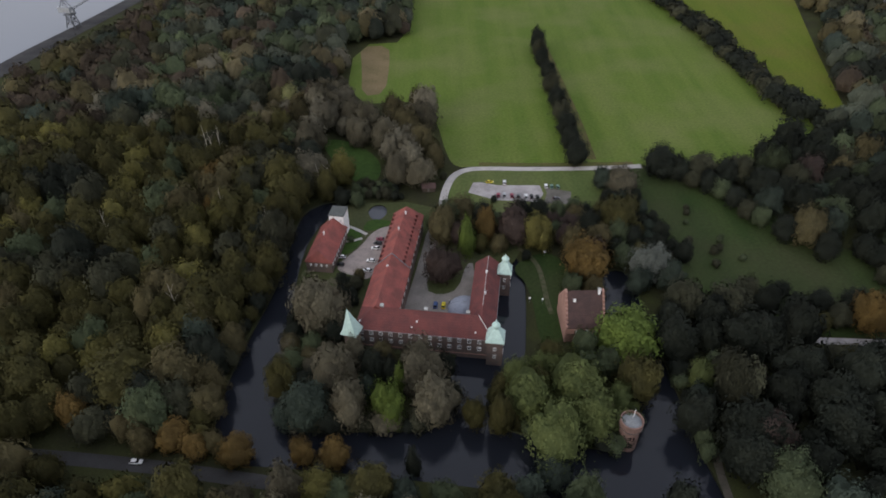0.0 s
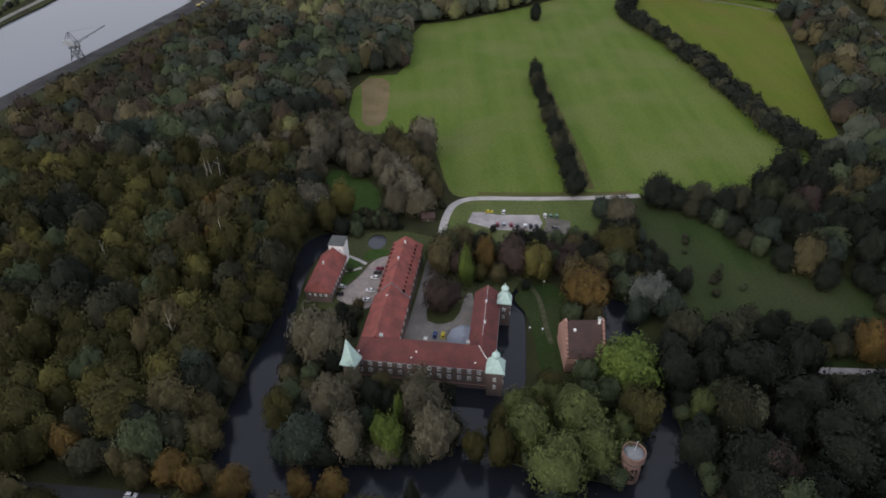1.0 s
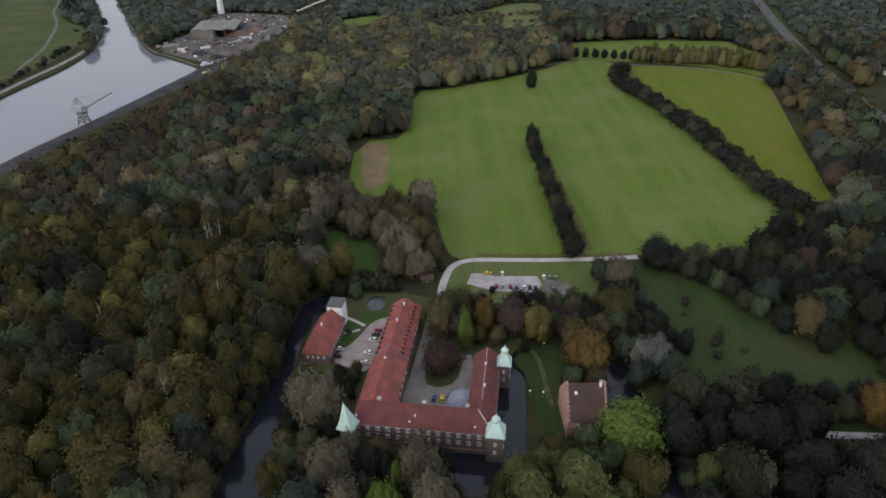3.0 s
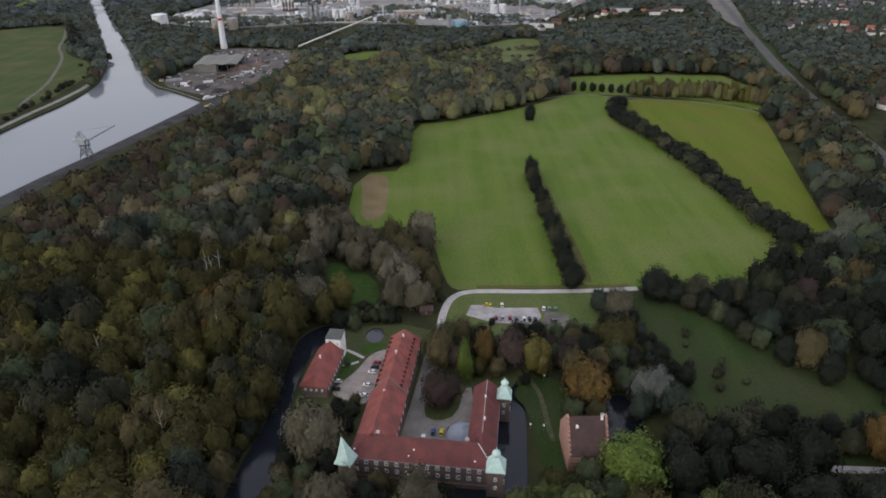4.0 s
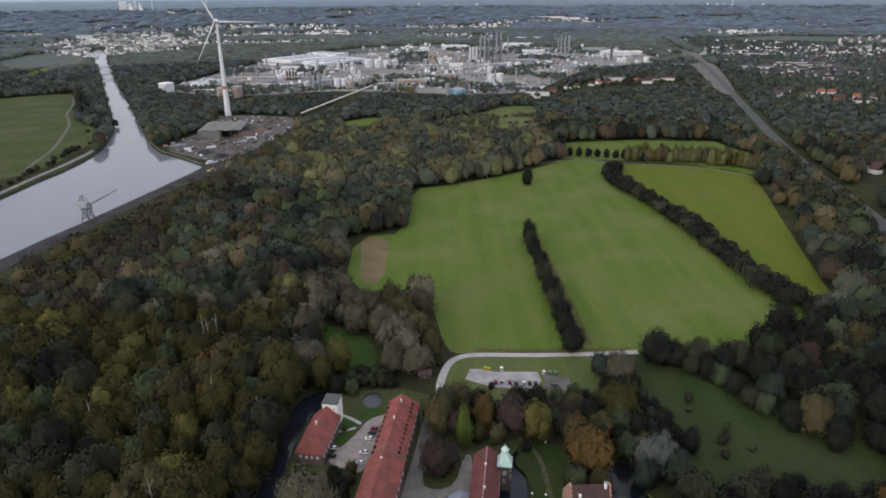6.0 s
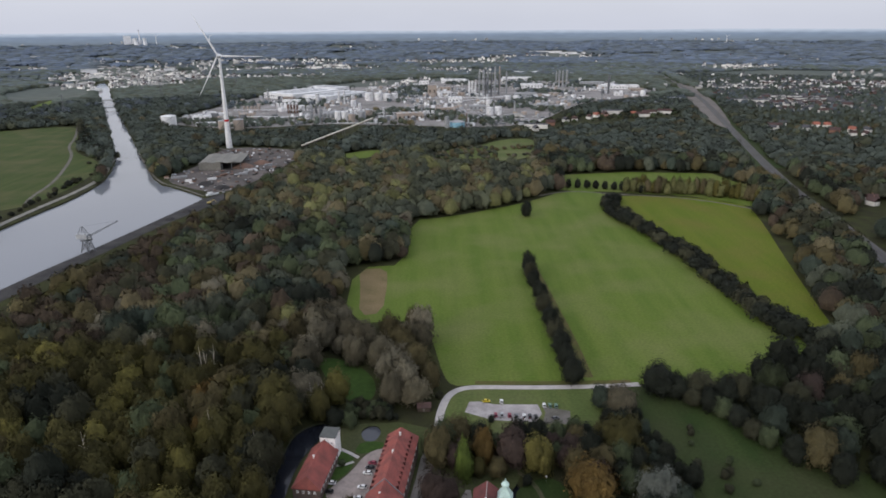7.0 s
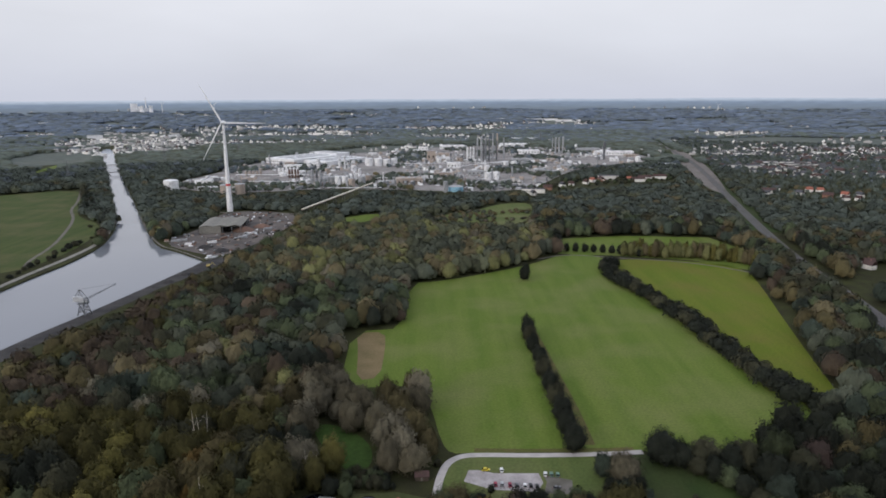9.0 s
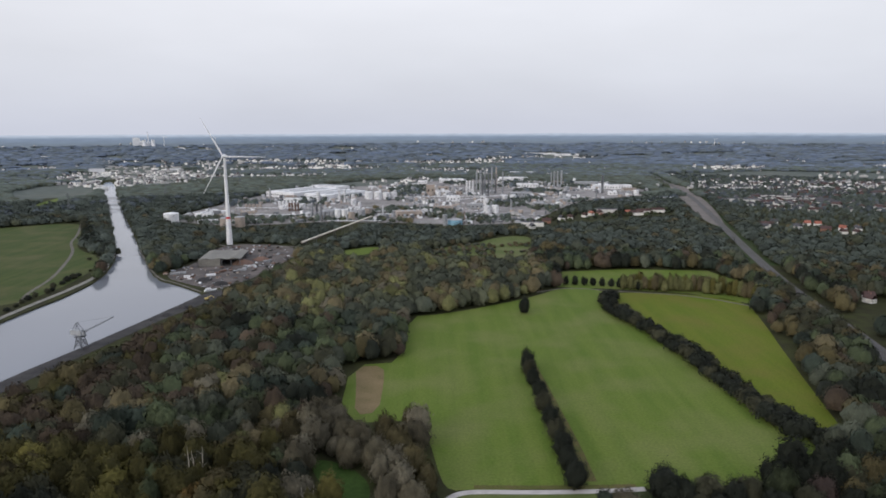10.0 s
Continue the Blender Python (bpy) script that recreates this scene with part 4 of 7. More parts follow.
for line, step, leaves in (([(-44, 291), (-32, 288), (-21, 285)], 3.6, ["green", "dark", "bluegreen"]),
                           ([(-57, 150), (-56, 142), (-38, 141), (-8, 141), (0, 145)], 3.9, ["dark", "bluegreen", "grey", "grey", "moss"]),
                           ([(18, 152), (18, 143), (40, 136), (56, 132), (65, 136), (67, 150)], 5.0, ["oak", "green", "olive", "dark"]),
                           ([(-61, 196), (-62, 176), (-60, 160)], 5.0, ["dark", "grey", "moss"]),
                           ([(-84, 130), (-86, 147), (-85, 168), (-82, 190), (-77, 212), (-76, 240), (-77, 262)], 6.0, ["moss", "dark", "olive"]),
                           ([(88, 128), (88, 160), (86, 190)], 6.0, ["dark", "green", "bluegreen"])):
    for hx, hy in [(q[0], q[1]) for q in along(line, step)]:
        r = TREE_RNG
        leaf, h = str(r.choice(leaves)), float(r.uniform(3, 4.5) if hy > 278 else r.uniform(6, 11) if hx < 10 else r.uniform(5, 9))
        tree(hx + float(r.uniform(-1, 1)), hy + float(r.uniform(-0.6, 1.2)), h, h * float(r.uniform(0.9, 1.25)), leaf, "bush", f"{LEAF_WORDS[leaf]} bush {'in a hedge behind the pond' if hy > 278 else 'hanging over the water of the moat'}", "bushes along the moat", "bush")

# ---------------------------------------------------------------- hedges and tree rows
HEDGE_EAST = [(198, 722), (187, 690), (186, 655), (200, 595), (212, 525), (216, 464), (219, 420), (225, 380), (232, 362)]


for hx, hy in along([(152, 790), (215, 776), (245, 757)], 11.0):
    r = TREE_RNG
    tree(hx, hy, r.uniform(11, 14), r.uniform(8.5, 10), "dark", "round", "dark green roadside tree in an even row", "roadside row of trees")
for hx, hy in along([(228, 768), (290, 752), (340, 735), (376, 700)], 3.6):
    r = TREE_RNG
    tree(hx, hy + r.uniform(-7, 6), r.uniform(14, 23), r.uniform(9, 13), str(r.choice(["haze_yellow", "haze_yellow", "yellow", "hazel"])), "tall",
         "yellowing upright tree beside the field road", "field road trees")

# ---------------------------------------------------------------- woods
WOOD_RNG = np.random.default_rng(5)
KINDS = ["dark", "green", "bluegreen", "olive", "yellow", "brown", "orange", "grey", "moss", "pine", "mist", "far_leaf", "haze_grey_green", "alder", "birch", "hazel", "haze_yellow", "maroon", "umber"]
OPEN = [RAIL_YARD, MEADOW, FIELD_2, LAWN_EAST, LAWN_BANK, LAWN_LOT, LAWN_NW, MEADOW_CANAL, STRIP_FAR, PATCH_1, PATCH_2, WORKS_NEAR, WORKS, QUAY, POND,
        MOAT, CANAL]
CLEAR = [(-100, 140), (-66, 205), (-72, 262), (-52, 290), (-8, 290), (2, 330), (88, 316), (87, 268), (86, 232), (88, 128), (90, 108), (-88, 128)]
# open ground kept free of trees that would hide it from the camera
MEADOW_SEEN = [(-24, 640), (10, 655), (80, 698), (150, 760), (196, 752), (186, 672), (198, 605), (210, 520), (215, 430), (221, 372), (206, 349), (160, 336), (120, 328), (85, 322), (7, 319),
               (-8, 373), (-12, 417), (-60, 415), (-66, 505), (-26, 513)]
FIELD_SEEN = [(215, 738), (285, 732), (338, 700), (340, 685), (324, 632), (298, 544), (275, 463), (258, 392), (250, 384), (242, 430), (232, 510), (216, 600), (206, 670)]
LAWN_SEEN = [(108, 298), (112, 308), (123, 302), (143, 254), (159, 228), (185, 208), (180, 198), (155, 200), (118, 222), (114, 246)]
FAR_PASTURE = [(-1340, 2055), (-1387, 2281), (-1236, 2366), (-1084, 2097), (-1057, 1952), (-1183, 1833)]
HOUSE_ROW = [(180, 1250), (300, 1360), (560, 1470), (560, 1560), (300, 1470), (180, 1340)]
ROAD_SEEN = [(-128, 126), (-128, 133), (-100, 130), (-74, 126), (-74, 119), (-100, 123)]
LANE_SEEN = [(146, 175), (146, 187), (186, 185), (186, 173)]
CONVEYOR_WAY = [(-245, 1080), (-140, 1500), (-104, 1490), (-212, 1070)]
SEEN = [RAIL_YARD, MEADOW_SEEN, FIELD_SEEN, LAWN_SEEN, CANAL, QUAY, STRIP_FAR, PATCH_1, PATCH_2, WORKS_NEAR, WORKS, MEADOW_CANAL, LAWN_NW, CONVEYOR_WAY, FAR_PASTURE, HOUSE_ROW, LANE_SEEN, ROAD_SEEN]
ALLOTMENTS = [(452, 640), (500, 640), (504, 715), (474, 715)]
SEEN.append(ALLOTMENTS)
OPEN.append(ALLOTMENTS)
STANDS = [(x, y, w * 0.42) for x, y, h, w, a, b in TREES_ISLAND + TREES_MEADOW + TREES_WOOD]


def wooded(x, y, margin):
    """Where trees of the woods may stand."""
    ok = ~inside(CLEAR, x, y)
    for poly in OPEN:
        ok &= ~inside(poly, x, y)
        ok &= ~near_line(poly + poly[:1], x, y, margin)
    ok &= ~inside(HOUSE_ROW, x, y) & ~inside(FAR_PASTURE, x, y) & ~inside([(-1640, 2930), (-1580, 2960), (-1440, 2640), (-1500, 2640)], x, y)
    for line, d in ((RAILWAY, 18), (ROAD_SOUTH, 5.0), (PATH_EAST, 3.0), (LANE_EAST, 4.5), (ACCESS, 4), (FAR_ROAD, 4)):
        ok &= ~near_line(line, x, y, d)
    return ok


def in_the_way(x, y, high):
    """Trees so high at these places would hide the open ground from the camera, so they are left out."""
    bad = np.zeros(len(x), bool)
    for part_of in (0.4, 0.75, 1.0):
        k = HEIGHT / (HEIGHT - high * part_of)
        for poly in SEEN:
            bad |= inside(poly, x * k, y * k)
        bad |= near_line(RAILWAY[4:], x * k, y * k, 10)
    return bad


def scatter(r0, r1, step, spread=40.0):
    """Jittered places in the sector of land between two distances."""
    n = int(r1 / step) + 1
    gx, gy = np.meshgrid(np.arange(-n, n + 1) * step, np.arange(0, n + 1) * step)
    x = gx.ravel() + WOOD_RNG.uniform(-0.42, 0.42, gx.size) * step
    y = gy.ravel() + WOOD_RNG.uniform(-0.42, 0.42, gx.size) * step
    r = np.hypot(x, y)
    k = (r > r0) & (r <= r1) & (np.abs(np.degrees(np.arctan2(x, y))) < spread)
    return x[k], y[k]


def kinds_at(x, y):
    """Which leaf colour stands where: stands of one kind, mixed with others; the farther kinds have haze painted into
    them.
    """
    out = np.zeros(len(x), int)
    stand = np.array([noise.noise(Vector((px / 34, py / 34, 6.1))) for px, py in zip(x, y)]) + WOOD_RNG.uniform(-0.16, 0.16, len(x))
    rank = np.argsort(np.argsort(stand)) / max(len(x), 1)
    for i, (px, py) in enumerate(zip(x, y)):
        a = noise.noise(Vector((px / 70, py / 70, 0.3)))
        b = noise.noise(Vector((px / 45, py / 45, 9.7)))
        r = rank[i]
        west = px < -60
        far = math.hypot(px, py)
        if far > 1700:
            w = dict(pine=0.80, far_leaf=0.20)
        elif far > 1000:
            w = dict(pine=0.66, alder=0.22, haze_grey_green=0.08, hazel=0.04)
        elif west and py < 345 + 60 * a and px < -75:
            w = dict(dark=0.04, moss=0.13, green=0.06, olive=0.56, yellow=0.14, brown=0.06, orange=0.01) if b > -0.25 else dict(dark=0.08, moss=0.20, green=0.16, bluegreen=0.06, olive=0.44, brown=0.06)
        elif -80 < px < 10 and py < 420:
            w = dict(grey=0.34, brown=0.08, birch=0.48, olive=0.04, green=0.06)
        elif west and px < -205 + 60 * a and py < 620:
            w = dict(bluegreen=0.08, moss=0.16, olive=0.12, umber=0.44, brown=0.20)
        elif py > 620 and px < 140 and px > -200:
            w = dict(alder=0.36, haze_grey_green=0.26, hazel=0.20, haze_yellow=0.12, birch=0.06)
        elif west or (py > 640 and px < 140):
            w = dict(dark=0.06, bluegreen=0.16, green=0.28, alder=0.20, moss=0.14, umber=0.08, brown=0.08) if b < 0.12 else dict(umber=0.16, brown=0.30, hazel=0.26, birch=0.16, alder=0.06, haze_yellow=0.06)
        elif py < 340:
            w = dict(dark=0.62, green=0.08, bluegreen=0.10, brown=0.06, maroon=0.04, moss=0.10)
        else:
            w = dict(dark=0.14, green=0.20, bluegreen=0.20, alder=0.18, umber=0.06, brown=0.08, moss=0.14) if b < 0.14 else dict(moss=0.20, alder=0.16, umber=0.16, hazel=0.18, brown=0.26, haze_yellow=0.04)
        names, share = list(w), np.cumsum(list(w.values()))
        out[i] = KINDS.index(names[min(int(np.searchsorted(share / share[-1], r)), len(names) - 1)])
    return out


def wood(name, label, x, y, protos, high, wide, trunks, only=None):
    """Many trees joined into one piece of woodland."""
    kind = kinds_at(x, y) if only is None else np.array([KINDS.index(str(q)) for q in WOOD_RNG.choice(only, len(x))])
    n = len(x)
    size = WOOD_RNG.uniform(0.72, 1.28, n)
    hs = high * size * WOOD_RNG.uniform(0.85, 1.15, n)
    ws = wide * size * WOOD_RNG.uniform(0.85, 1.15, n)
    turn = WOOD_RNG.uniform(0, 2 * np.pi, n)
    which = WOOD_RNG.integers(0, len(protos), n)
    z = land_z(x, y)
    V, F, S, K, T = [], [], [], [], []
    shade = WOOD_RNG.normal(0, 0.20 if only is None else 0.14, n).clip(-0.4, 0.5)
    count = 0
    for p, (pv, pf, ps, pt) in enumerate(protos):
        idx = np.where(which == p)[0]
        if not len(idx):
            continue
        c, s = np.cos(turn[idx])[:, None], np.sin(turn[idx])[:, None]
        vx, vy, vz = pv[:, 0][None], pv[:, 1][None], pv[:, 2][None]
        w2, h2 = ws[idx][:, None] / 2, hs[idx][:, None]
        span = pv[:, 2].max() - pv[:, 2].min()
        q = np.stack([(vx * c - vy * s) * w2 + x[idx][:, None], (vx * s + vy * c) * w2 + y[idx][:, None],
                      (vz - pv[:, 2].max()) / span * h2 * 0.93 + h2 + z[idx][:, None]], -1)
        V.append(q.reshape(-1, 3))
        F.append((pf[None] + (np.arange(len(idx)) * len(pv))[:, None, None] + count).reshape(-1, 3))
        nx, ny, nz = ps[:, 0][None], ps[:, 1][None], np.repeat(ps[:, 2][None], len(idx), 0)
        S.append(np.stack([nx * c - ny * s, nx * s + ny * c, nz], -1).reshape(-1, 3))
        T.append((shade[idx][:, None] + pt[None]).ravel())
        K.append(np.repeat(kind[idx], len(pf)))
        count += len(idx) * len(pv)
    if trunks:
        a = np.array([(1, 0, 0), (-0.5, 0.87, 0), (-0.5, -0.87, 0), (0, 0, 1)])
        tf = np.array([(0, 1, 3), (1, 2, 3), (2, 0, 3)])
        q = np.stack([a[:, 0][None] * 0.35 + x[:, None], a[:, 1][None] * 0.35 + y[:, None], a[:, 2][None] * hs[:, None] * 0.7 + z[:, None] - 0.1], -1)
        V.append(q.reshape(-1, 3))
        F.append((tf[None] + (np.arange(n) * 4)[:, None, None] + count).reshape(-1, 3))
        S.append(np.tile(a * 0.9 + np.array((0, 0, 0.1)), (n, 1)))
        T.append(np.zeros(n * 4))
        K.append(np.full(n * 3, len(KINDS)))
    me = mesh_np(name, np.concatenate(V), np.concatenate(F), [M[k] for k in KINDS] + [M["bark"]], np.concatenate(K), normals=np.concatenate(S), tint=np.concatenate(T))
    tagged(new(name, me), label, "woodland", kind="stuff")


def thinned(x, y):
    """Leaves out the trees that would stand in a tree that is already there."""
    ok = np.ones(len(x), bool)
    for sx, sy, sr in STANDS:
        ok &= np.hypot(x - sx, y - sy) > sr + 2.0
    return ok


NEAR = [crown(WOOD_RNG, 28, 42, 0.062, 3, tall, 0.0, streak, taper) for tall, streak, taper in
        ((1.1, 0.1, 0.1), (1.35, 0.2, 0.2), (1.6, 0.3, 0.22), (1.5, 0.3, 0.15), (1.25, 0.1, 0.1), (1.9, 0.4, 0.25), (1.45, 0.5, 0.1))]
# more lift tilts the normals up, lightening farther woods as haze would
MIDDLE = [crown(WOOD_RNG, 14, 20, 0.095, 2, tall, 0.0, streak, 0.15, 0.88, 0.5) for tall, streak in ((0.95, 0.2), (1.15, 0.3), (1.35, 0.5), (1.05, 0.2), (1.6, 0.6))]
FAR = [crown(WOOD_RNG, 7, 10, 0.17, 1, tall, 0.0, 0.3, 0.12, 0.88, 0.9) for tall in (0.85, 1.0, 1.2, 1.5)]

wx, wy = scatter(88, 430, 10.0, 60)
k = wooded(wx, wy, 2.0) & thinned(wx, wy) & ~in_the_way(wx, wy, 17.0) & ((np.hypot(wx, wy) < 240) | (np.abs(wx) < wy * 0.93))
wood("near_wood", "dense mixed autumn wood of olive and dark green trees", wx[k], wy[k], NEAR, 20.5, 15.5, True)
wx, wy = scatter(430, 1000, 10.4)
k = wooded(wx, wy, 3.0) & thinned(wx, wy) & ~in_the_way(wx, wy, 17.0)
wood("middle_wood", "dark mixed wood beyond the castle", wx[k], wy[k], MIDDLE, 19.0, 17.5, False)
wx, wy = scatter(1000, 2000, 12.0)
k = wooded(wx, wy, 4.0) & ~inside(TOWN, wx, wy) & ~in_the_way(wx, wy, 13.0) & ~inside(FAR_PADDOCK, wx * 1.03, wy * 1.03)
wood("far_wood", "dark woods between canal, works and railway", wx[k], wy[k], FAR, 14.0, 20.0, False)


DOME = (np.array([(0, 0, 1), *[(math.cos(1.2566 * i), math.sin(1.2566 * i), 0.45) for i in range(5)], *[(0.9 * math.cos(1.2566 * i + 0.6), 0.9 * math.sin(1.2566 * i + 0.6), -1) for i in range(5)]]),
        np.array([(0, 1 + i, 1 + (i + 1) % 5) for i in range(5)] + [(1 + i, 6 + i, 1 + (i + 1) % 5) for i in range(5)] + [(6 + i, 6 + (i + 1) % 5, 1 + (i + 1) % 5) for i in range(5)]))


def dome(rng):
    """A small rough treetop of the far woods."""
    v = DOME[0] * rng.uniform(0.75, 1.2, (11, 1))
    # normals tilted nearly upright, so far treetops shade flat like woods in haze
    n = DOME[0] + np.array((0, 0, 2.6))
    return v, DOME[1], n / np.linalg.norm(n, axis=1, keepdims=True), rng.normal(0, 0.05, 11)


DOMES = [dome(WOOD_RNG) for i in range(5)]


MARKET = [(-1300, 2600), (-1010, 2660), (-1130, 3000), (-1270, 3230), (-1580, 3170), (-1500, 2880), (-1400, 2780)]


def town_density(x, y):
    """How thickly the far town is built at a place."""
    a, r = math.degrees(math.atan2(x, y)), math.hypot(x, y)
    d = noise.noise(Vector((x / 420, y / 200, 7.7))) * 0.9 + 0.02
    if -20 < a < 6 and 2750 < r < 3700:
        d += 0.24
    if a > 19 and r < 2900:
        d += 0.30
    if -30 < a < -19 and 2600 < r < 3300:
        d += 0.30
    return d - 0.10 if r > 3800 else d


def far_places(r0, r1, step, cut):
    """Places of far woods: belts and copses with fields and roofs between them."""
    x, y = scatter(r0, r1, step, 37.5)
    belts = np.array([noise.noise(Vector((a / 420, b / 200, 5.2))) + 0.5 * noise.noise(Vector((a / 130, b / 70, 1.2))) for a, b in zip(x, y)])
    built = np.array([town_density(a, b) for a, b in zip(x, y)])
    ok = (belts + WOOD_RNG.uniform(-0.25, 0.25, len(x)) > cut) & (built + WOOD_RNG.uniform(-0.2, 0.2, len(x)) < 0.30) & ~inside(TOWN, x, y) & ~inside(WORKS, x, y) & ~inside(FAR_PASTURE, x, y) & ~near_line(RAILWAY, x, y, 22)
    for poly in (CANAL, FAR_BASIN, FAR_FIELD, FAR_PADDOCK, FAR_PASTURE, MARKET):
        ok &= ~near_line(poly + poly[:1], x, y, 8)
        for k in (1.0, 1.025, 1.05):
            ok &= ~inside(poly, x * k, y * k)
    return x[ok], y[ok]


# far woods take the leaf colours that have haze painted in
wx, wy = far_places(2000, 2700, 12.5, -0.42)
wood("distant_wood", "woods on the far plain with haze in their colour", wx, wy, DOMES, 11.0, 25.0, False, ["pine", "pine", "alder"])
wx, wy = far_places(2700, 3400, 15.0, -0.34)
wood("hazy_wood", "woods and copses on the far plain, painted with haze", wx, wy, DOMES, 11.0, 34.0, False, ["far_leaf", "pine"])
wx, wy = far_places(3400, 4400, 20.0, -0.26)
wood("horizon_wood", "woods on the raised far land, paled with painted haze", wx, wy, DOMES, 11.0, 48.0, False, ["mist", "far_leaf"])


def belt(line, step, offsets, jitter):
    """Places for a hedge or a belt of trees along a line."""
    pts = [(x + o + float(WOOD_RNG.uniform(-jitter, jitter)), y + float(WOOD_RNG.uniform(-jitter, jitter))) for x, y in along(line, step) for o in offsets]
    return np.array([q[0] for q in pts]), np.array([q[1] for q in pts])


HEDGE_TREES = [crown(WOOD_RNG, 12, 28, 0.13, 1, tall, 0.0, 0.2) for tall in (0.9, 1.0, 1.1)]
hx, hy = belt(HEDGE_EAST, 6.5, (-1.5, 7.0), 2.2)
wood("hedge_east", "dark uneven hedge of trees between two meadows", hx, hy, HEDGE_TREES, 10.5, 13.0, False, ["dark", "dark", "dark", "moss"])
hx, hy = belt([(-745, 1372), (-690, 1275), (-640, 1180), (-590, 1085), (-545, 1040), (-505, 1000)], 9.0, (0, 11), 3.0)
wood("canal_belt", "dark belt of trees on the canal bank", hx, hy, MIDDLE, 14.5, 13.0, False, ["dark", "bluegreen", "moss"])
hx, hy = belt([(-462, 590), (-462, 640), (-464, 745), (-466, 770), (-468, 800), (-476, 850)], 15.0, (0,), 4.0)
wood("towpath_scrub", "low dark scrub above the canal path", hx, hy, MIDDLE, 7.0, 10.0, False, ["dark", "moss"])
hx, hy = scatter(950, 1180, 11.0)
k = inside(PATCH_1, hx, hy) & ((hy < 1085) | (hx < 70)) & np.array([noise.noise(Vector((a / 30, b / 30, 8.8))) > (-0.05 if a > 95 else -0.6) for a, b in zip(hx, hy)])
wood("clearing_scrub", "brownish scrub scattered over the clearing", hx[k], hy[k], MIDDLE, 5.0, 9.5, False, ["brown", "hazel", "alder", "birch"])

hx, hy = belt([(-545, 1010), (-505, 940), (-480, 880)], 24.0, (8,), 8.0)
wood("path_scrub", "dark bushes beside the meadow path", hx, hy, MIDDLE, 5.0, 8.0, False, ["dark", "moss", "green"])
# ---------------------------------------------------------------- castle
M["concrete"] = surface("pale_concrete", (0.42, 0.41, 0.39), (0.33, 0.32, 0.30), scale=0.1, fine=1.0, rough=0.85)


def lathe(bm, profile, n, twist=0.0, cx=0.0, cy=0.0):
    """A closed turned shape from (radius, height) pairs with n sides."""
    rings = []
    for r, z in profile:
        rings.append([bm.verts.new((cx + r * math.cos(2 * math.pi * (i + twist) / n), cy + r * math.sin(2 * math.pi * (i + twist) / n), z)) for i in range(n)])
    for a, b in zip(rings, rings[1:]):
        for i in range(n):
            j = (i + 1) % n
            bm.faces.new((a[i], a[j], b[j], b[i]))
    bm.faces.new(list(reversed(rings[0])))
    bm.faces.new(rings[-1])
    return bm


def window_meshes(w, h):
    """A white casement: frame with mullion and transom, and the dark pane behind; it stands in the xz plane and looks to -y."""
    bm = bmesh.new()
    f = 0.13
    xs = (-w / 2, -w / 2 + f, -0.06, 0.06, w / 2 - f, w / 2)
    zs = (-0.1, f, h * 0.6 - 0.06, h * 0.6 + 0.06, h - f, h)
    grid = {(i, j): bm.verts.new((x, -0.10, z)) for i, x in enumerate(xs) for j, z in enumerate(zs)}
    for i in range(5):
        for j in range(5):
            if not (i in (1, 3) and j in (1, 3)):
                bm.faces.new((grid[i, j], grid[i + 1, j], grid[i + 1, j + 1], grid[i, j + 1]))
    made = bmesh.ops.extrude_face_region(bm, geom=bm.faces[:])
    bmesh.ops.translate(bm, vec=(0, 0.22, 0), verts=[g for g in made["geom"] if isinstance(g, bmesh.types.BMVert)])
    bmesh.ops.recalc_face_normals(bm, faces=bm.faces[:])
    a = bpy.data.meshes.new("window")
    bm.to_mesh(a)
    bm.free()
    a.materials.append(M["white_paint"])
    bm = bmesh.new()
    bx(bm, -w / 2 + f, w / 2 - f, -0.02, 0.06, f, h - f)
    b = bpy.data.meshes.new("pane")
    bm.to_mesh(b)
    bm.free()
    b.materials.append(M["glass"])
    return a, b


WINDOWS = {k: window_meshes(*k) for k in ((1.5, 2.0), (1.5, 1.8), (1.2, 1.6), (1.0, 1.1))}


def window(parent, size, x, y, z, turn):
    a, b = WINDOWS[size]
    w = same_mesh("window", a, parent, pose(x, y, z, 0, 0, turn), "white-painted casement window")
    same_mesh("pane", b, w, Matrix.Identity(4), "dark window pane")


def dormer_meshes():
    """A small dormer that looks to -y: cheeks and front, and a little tiled roof."""
    a = bmesh.new()
    faces(a, [(-0.7, 0, 0), (0.7, 0, 0), (0.7, 0, 1.1), (-0.7, 0, 1.1), (-0.7, 1.6, 1.1), (0.7, 1.6, 1.1), (0, 0, 1.7)],
          [(0, 1, 2, 6, 3), (0, 3, 4), (1, 5, 2)])
    body = bpy.data.meshes.new("dormer")
    a.to_mesh(body)
    a.free()
    body.materials.append(M["lead"])
    b = bmesh.new()
    faces(b, [(-0.95, -0.25, 0.95), (0, -0.25, 1.85), (0.95, -0.25, 0.95), (-0.95, 1.9, 0.95), (0, 2.6, 1.85), (0.95, 1.9, 0.95)],
          [(0, 1, 4, 3), (1, 2, 5, 4)])
    bmesh.ops.solidify(b, geom=b.faces[:], thickness=0.12)
    roof = bpy.data.meshes.new("dormer_roof")
    b.to_mesh(roof)
    b.free()
    roof.materials.append(M["roof_tile_dull"])
    c = bmesh.new()
    bx(c, -0.42, 0.42, -0.06, 0.02, 0.15, 1.05)
    pane = bpy.data.meshes.new("pane")
    c.to_mesh(pane)
    c.free()
    pane.materials.append(M["glass"])
    return body, roof, pane


DORMER = dormer_meshes()


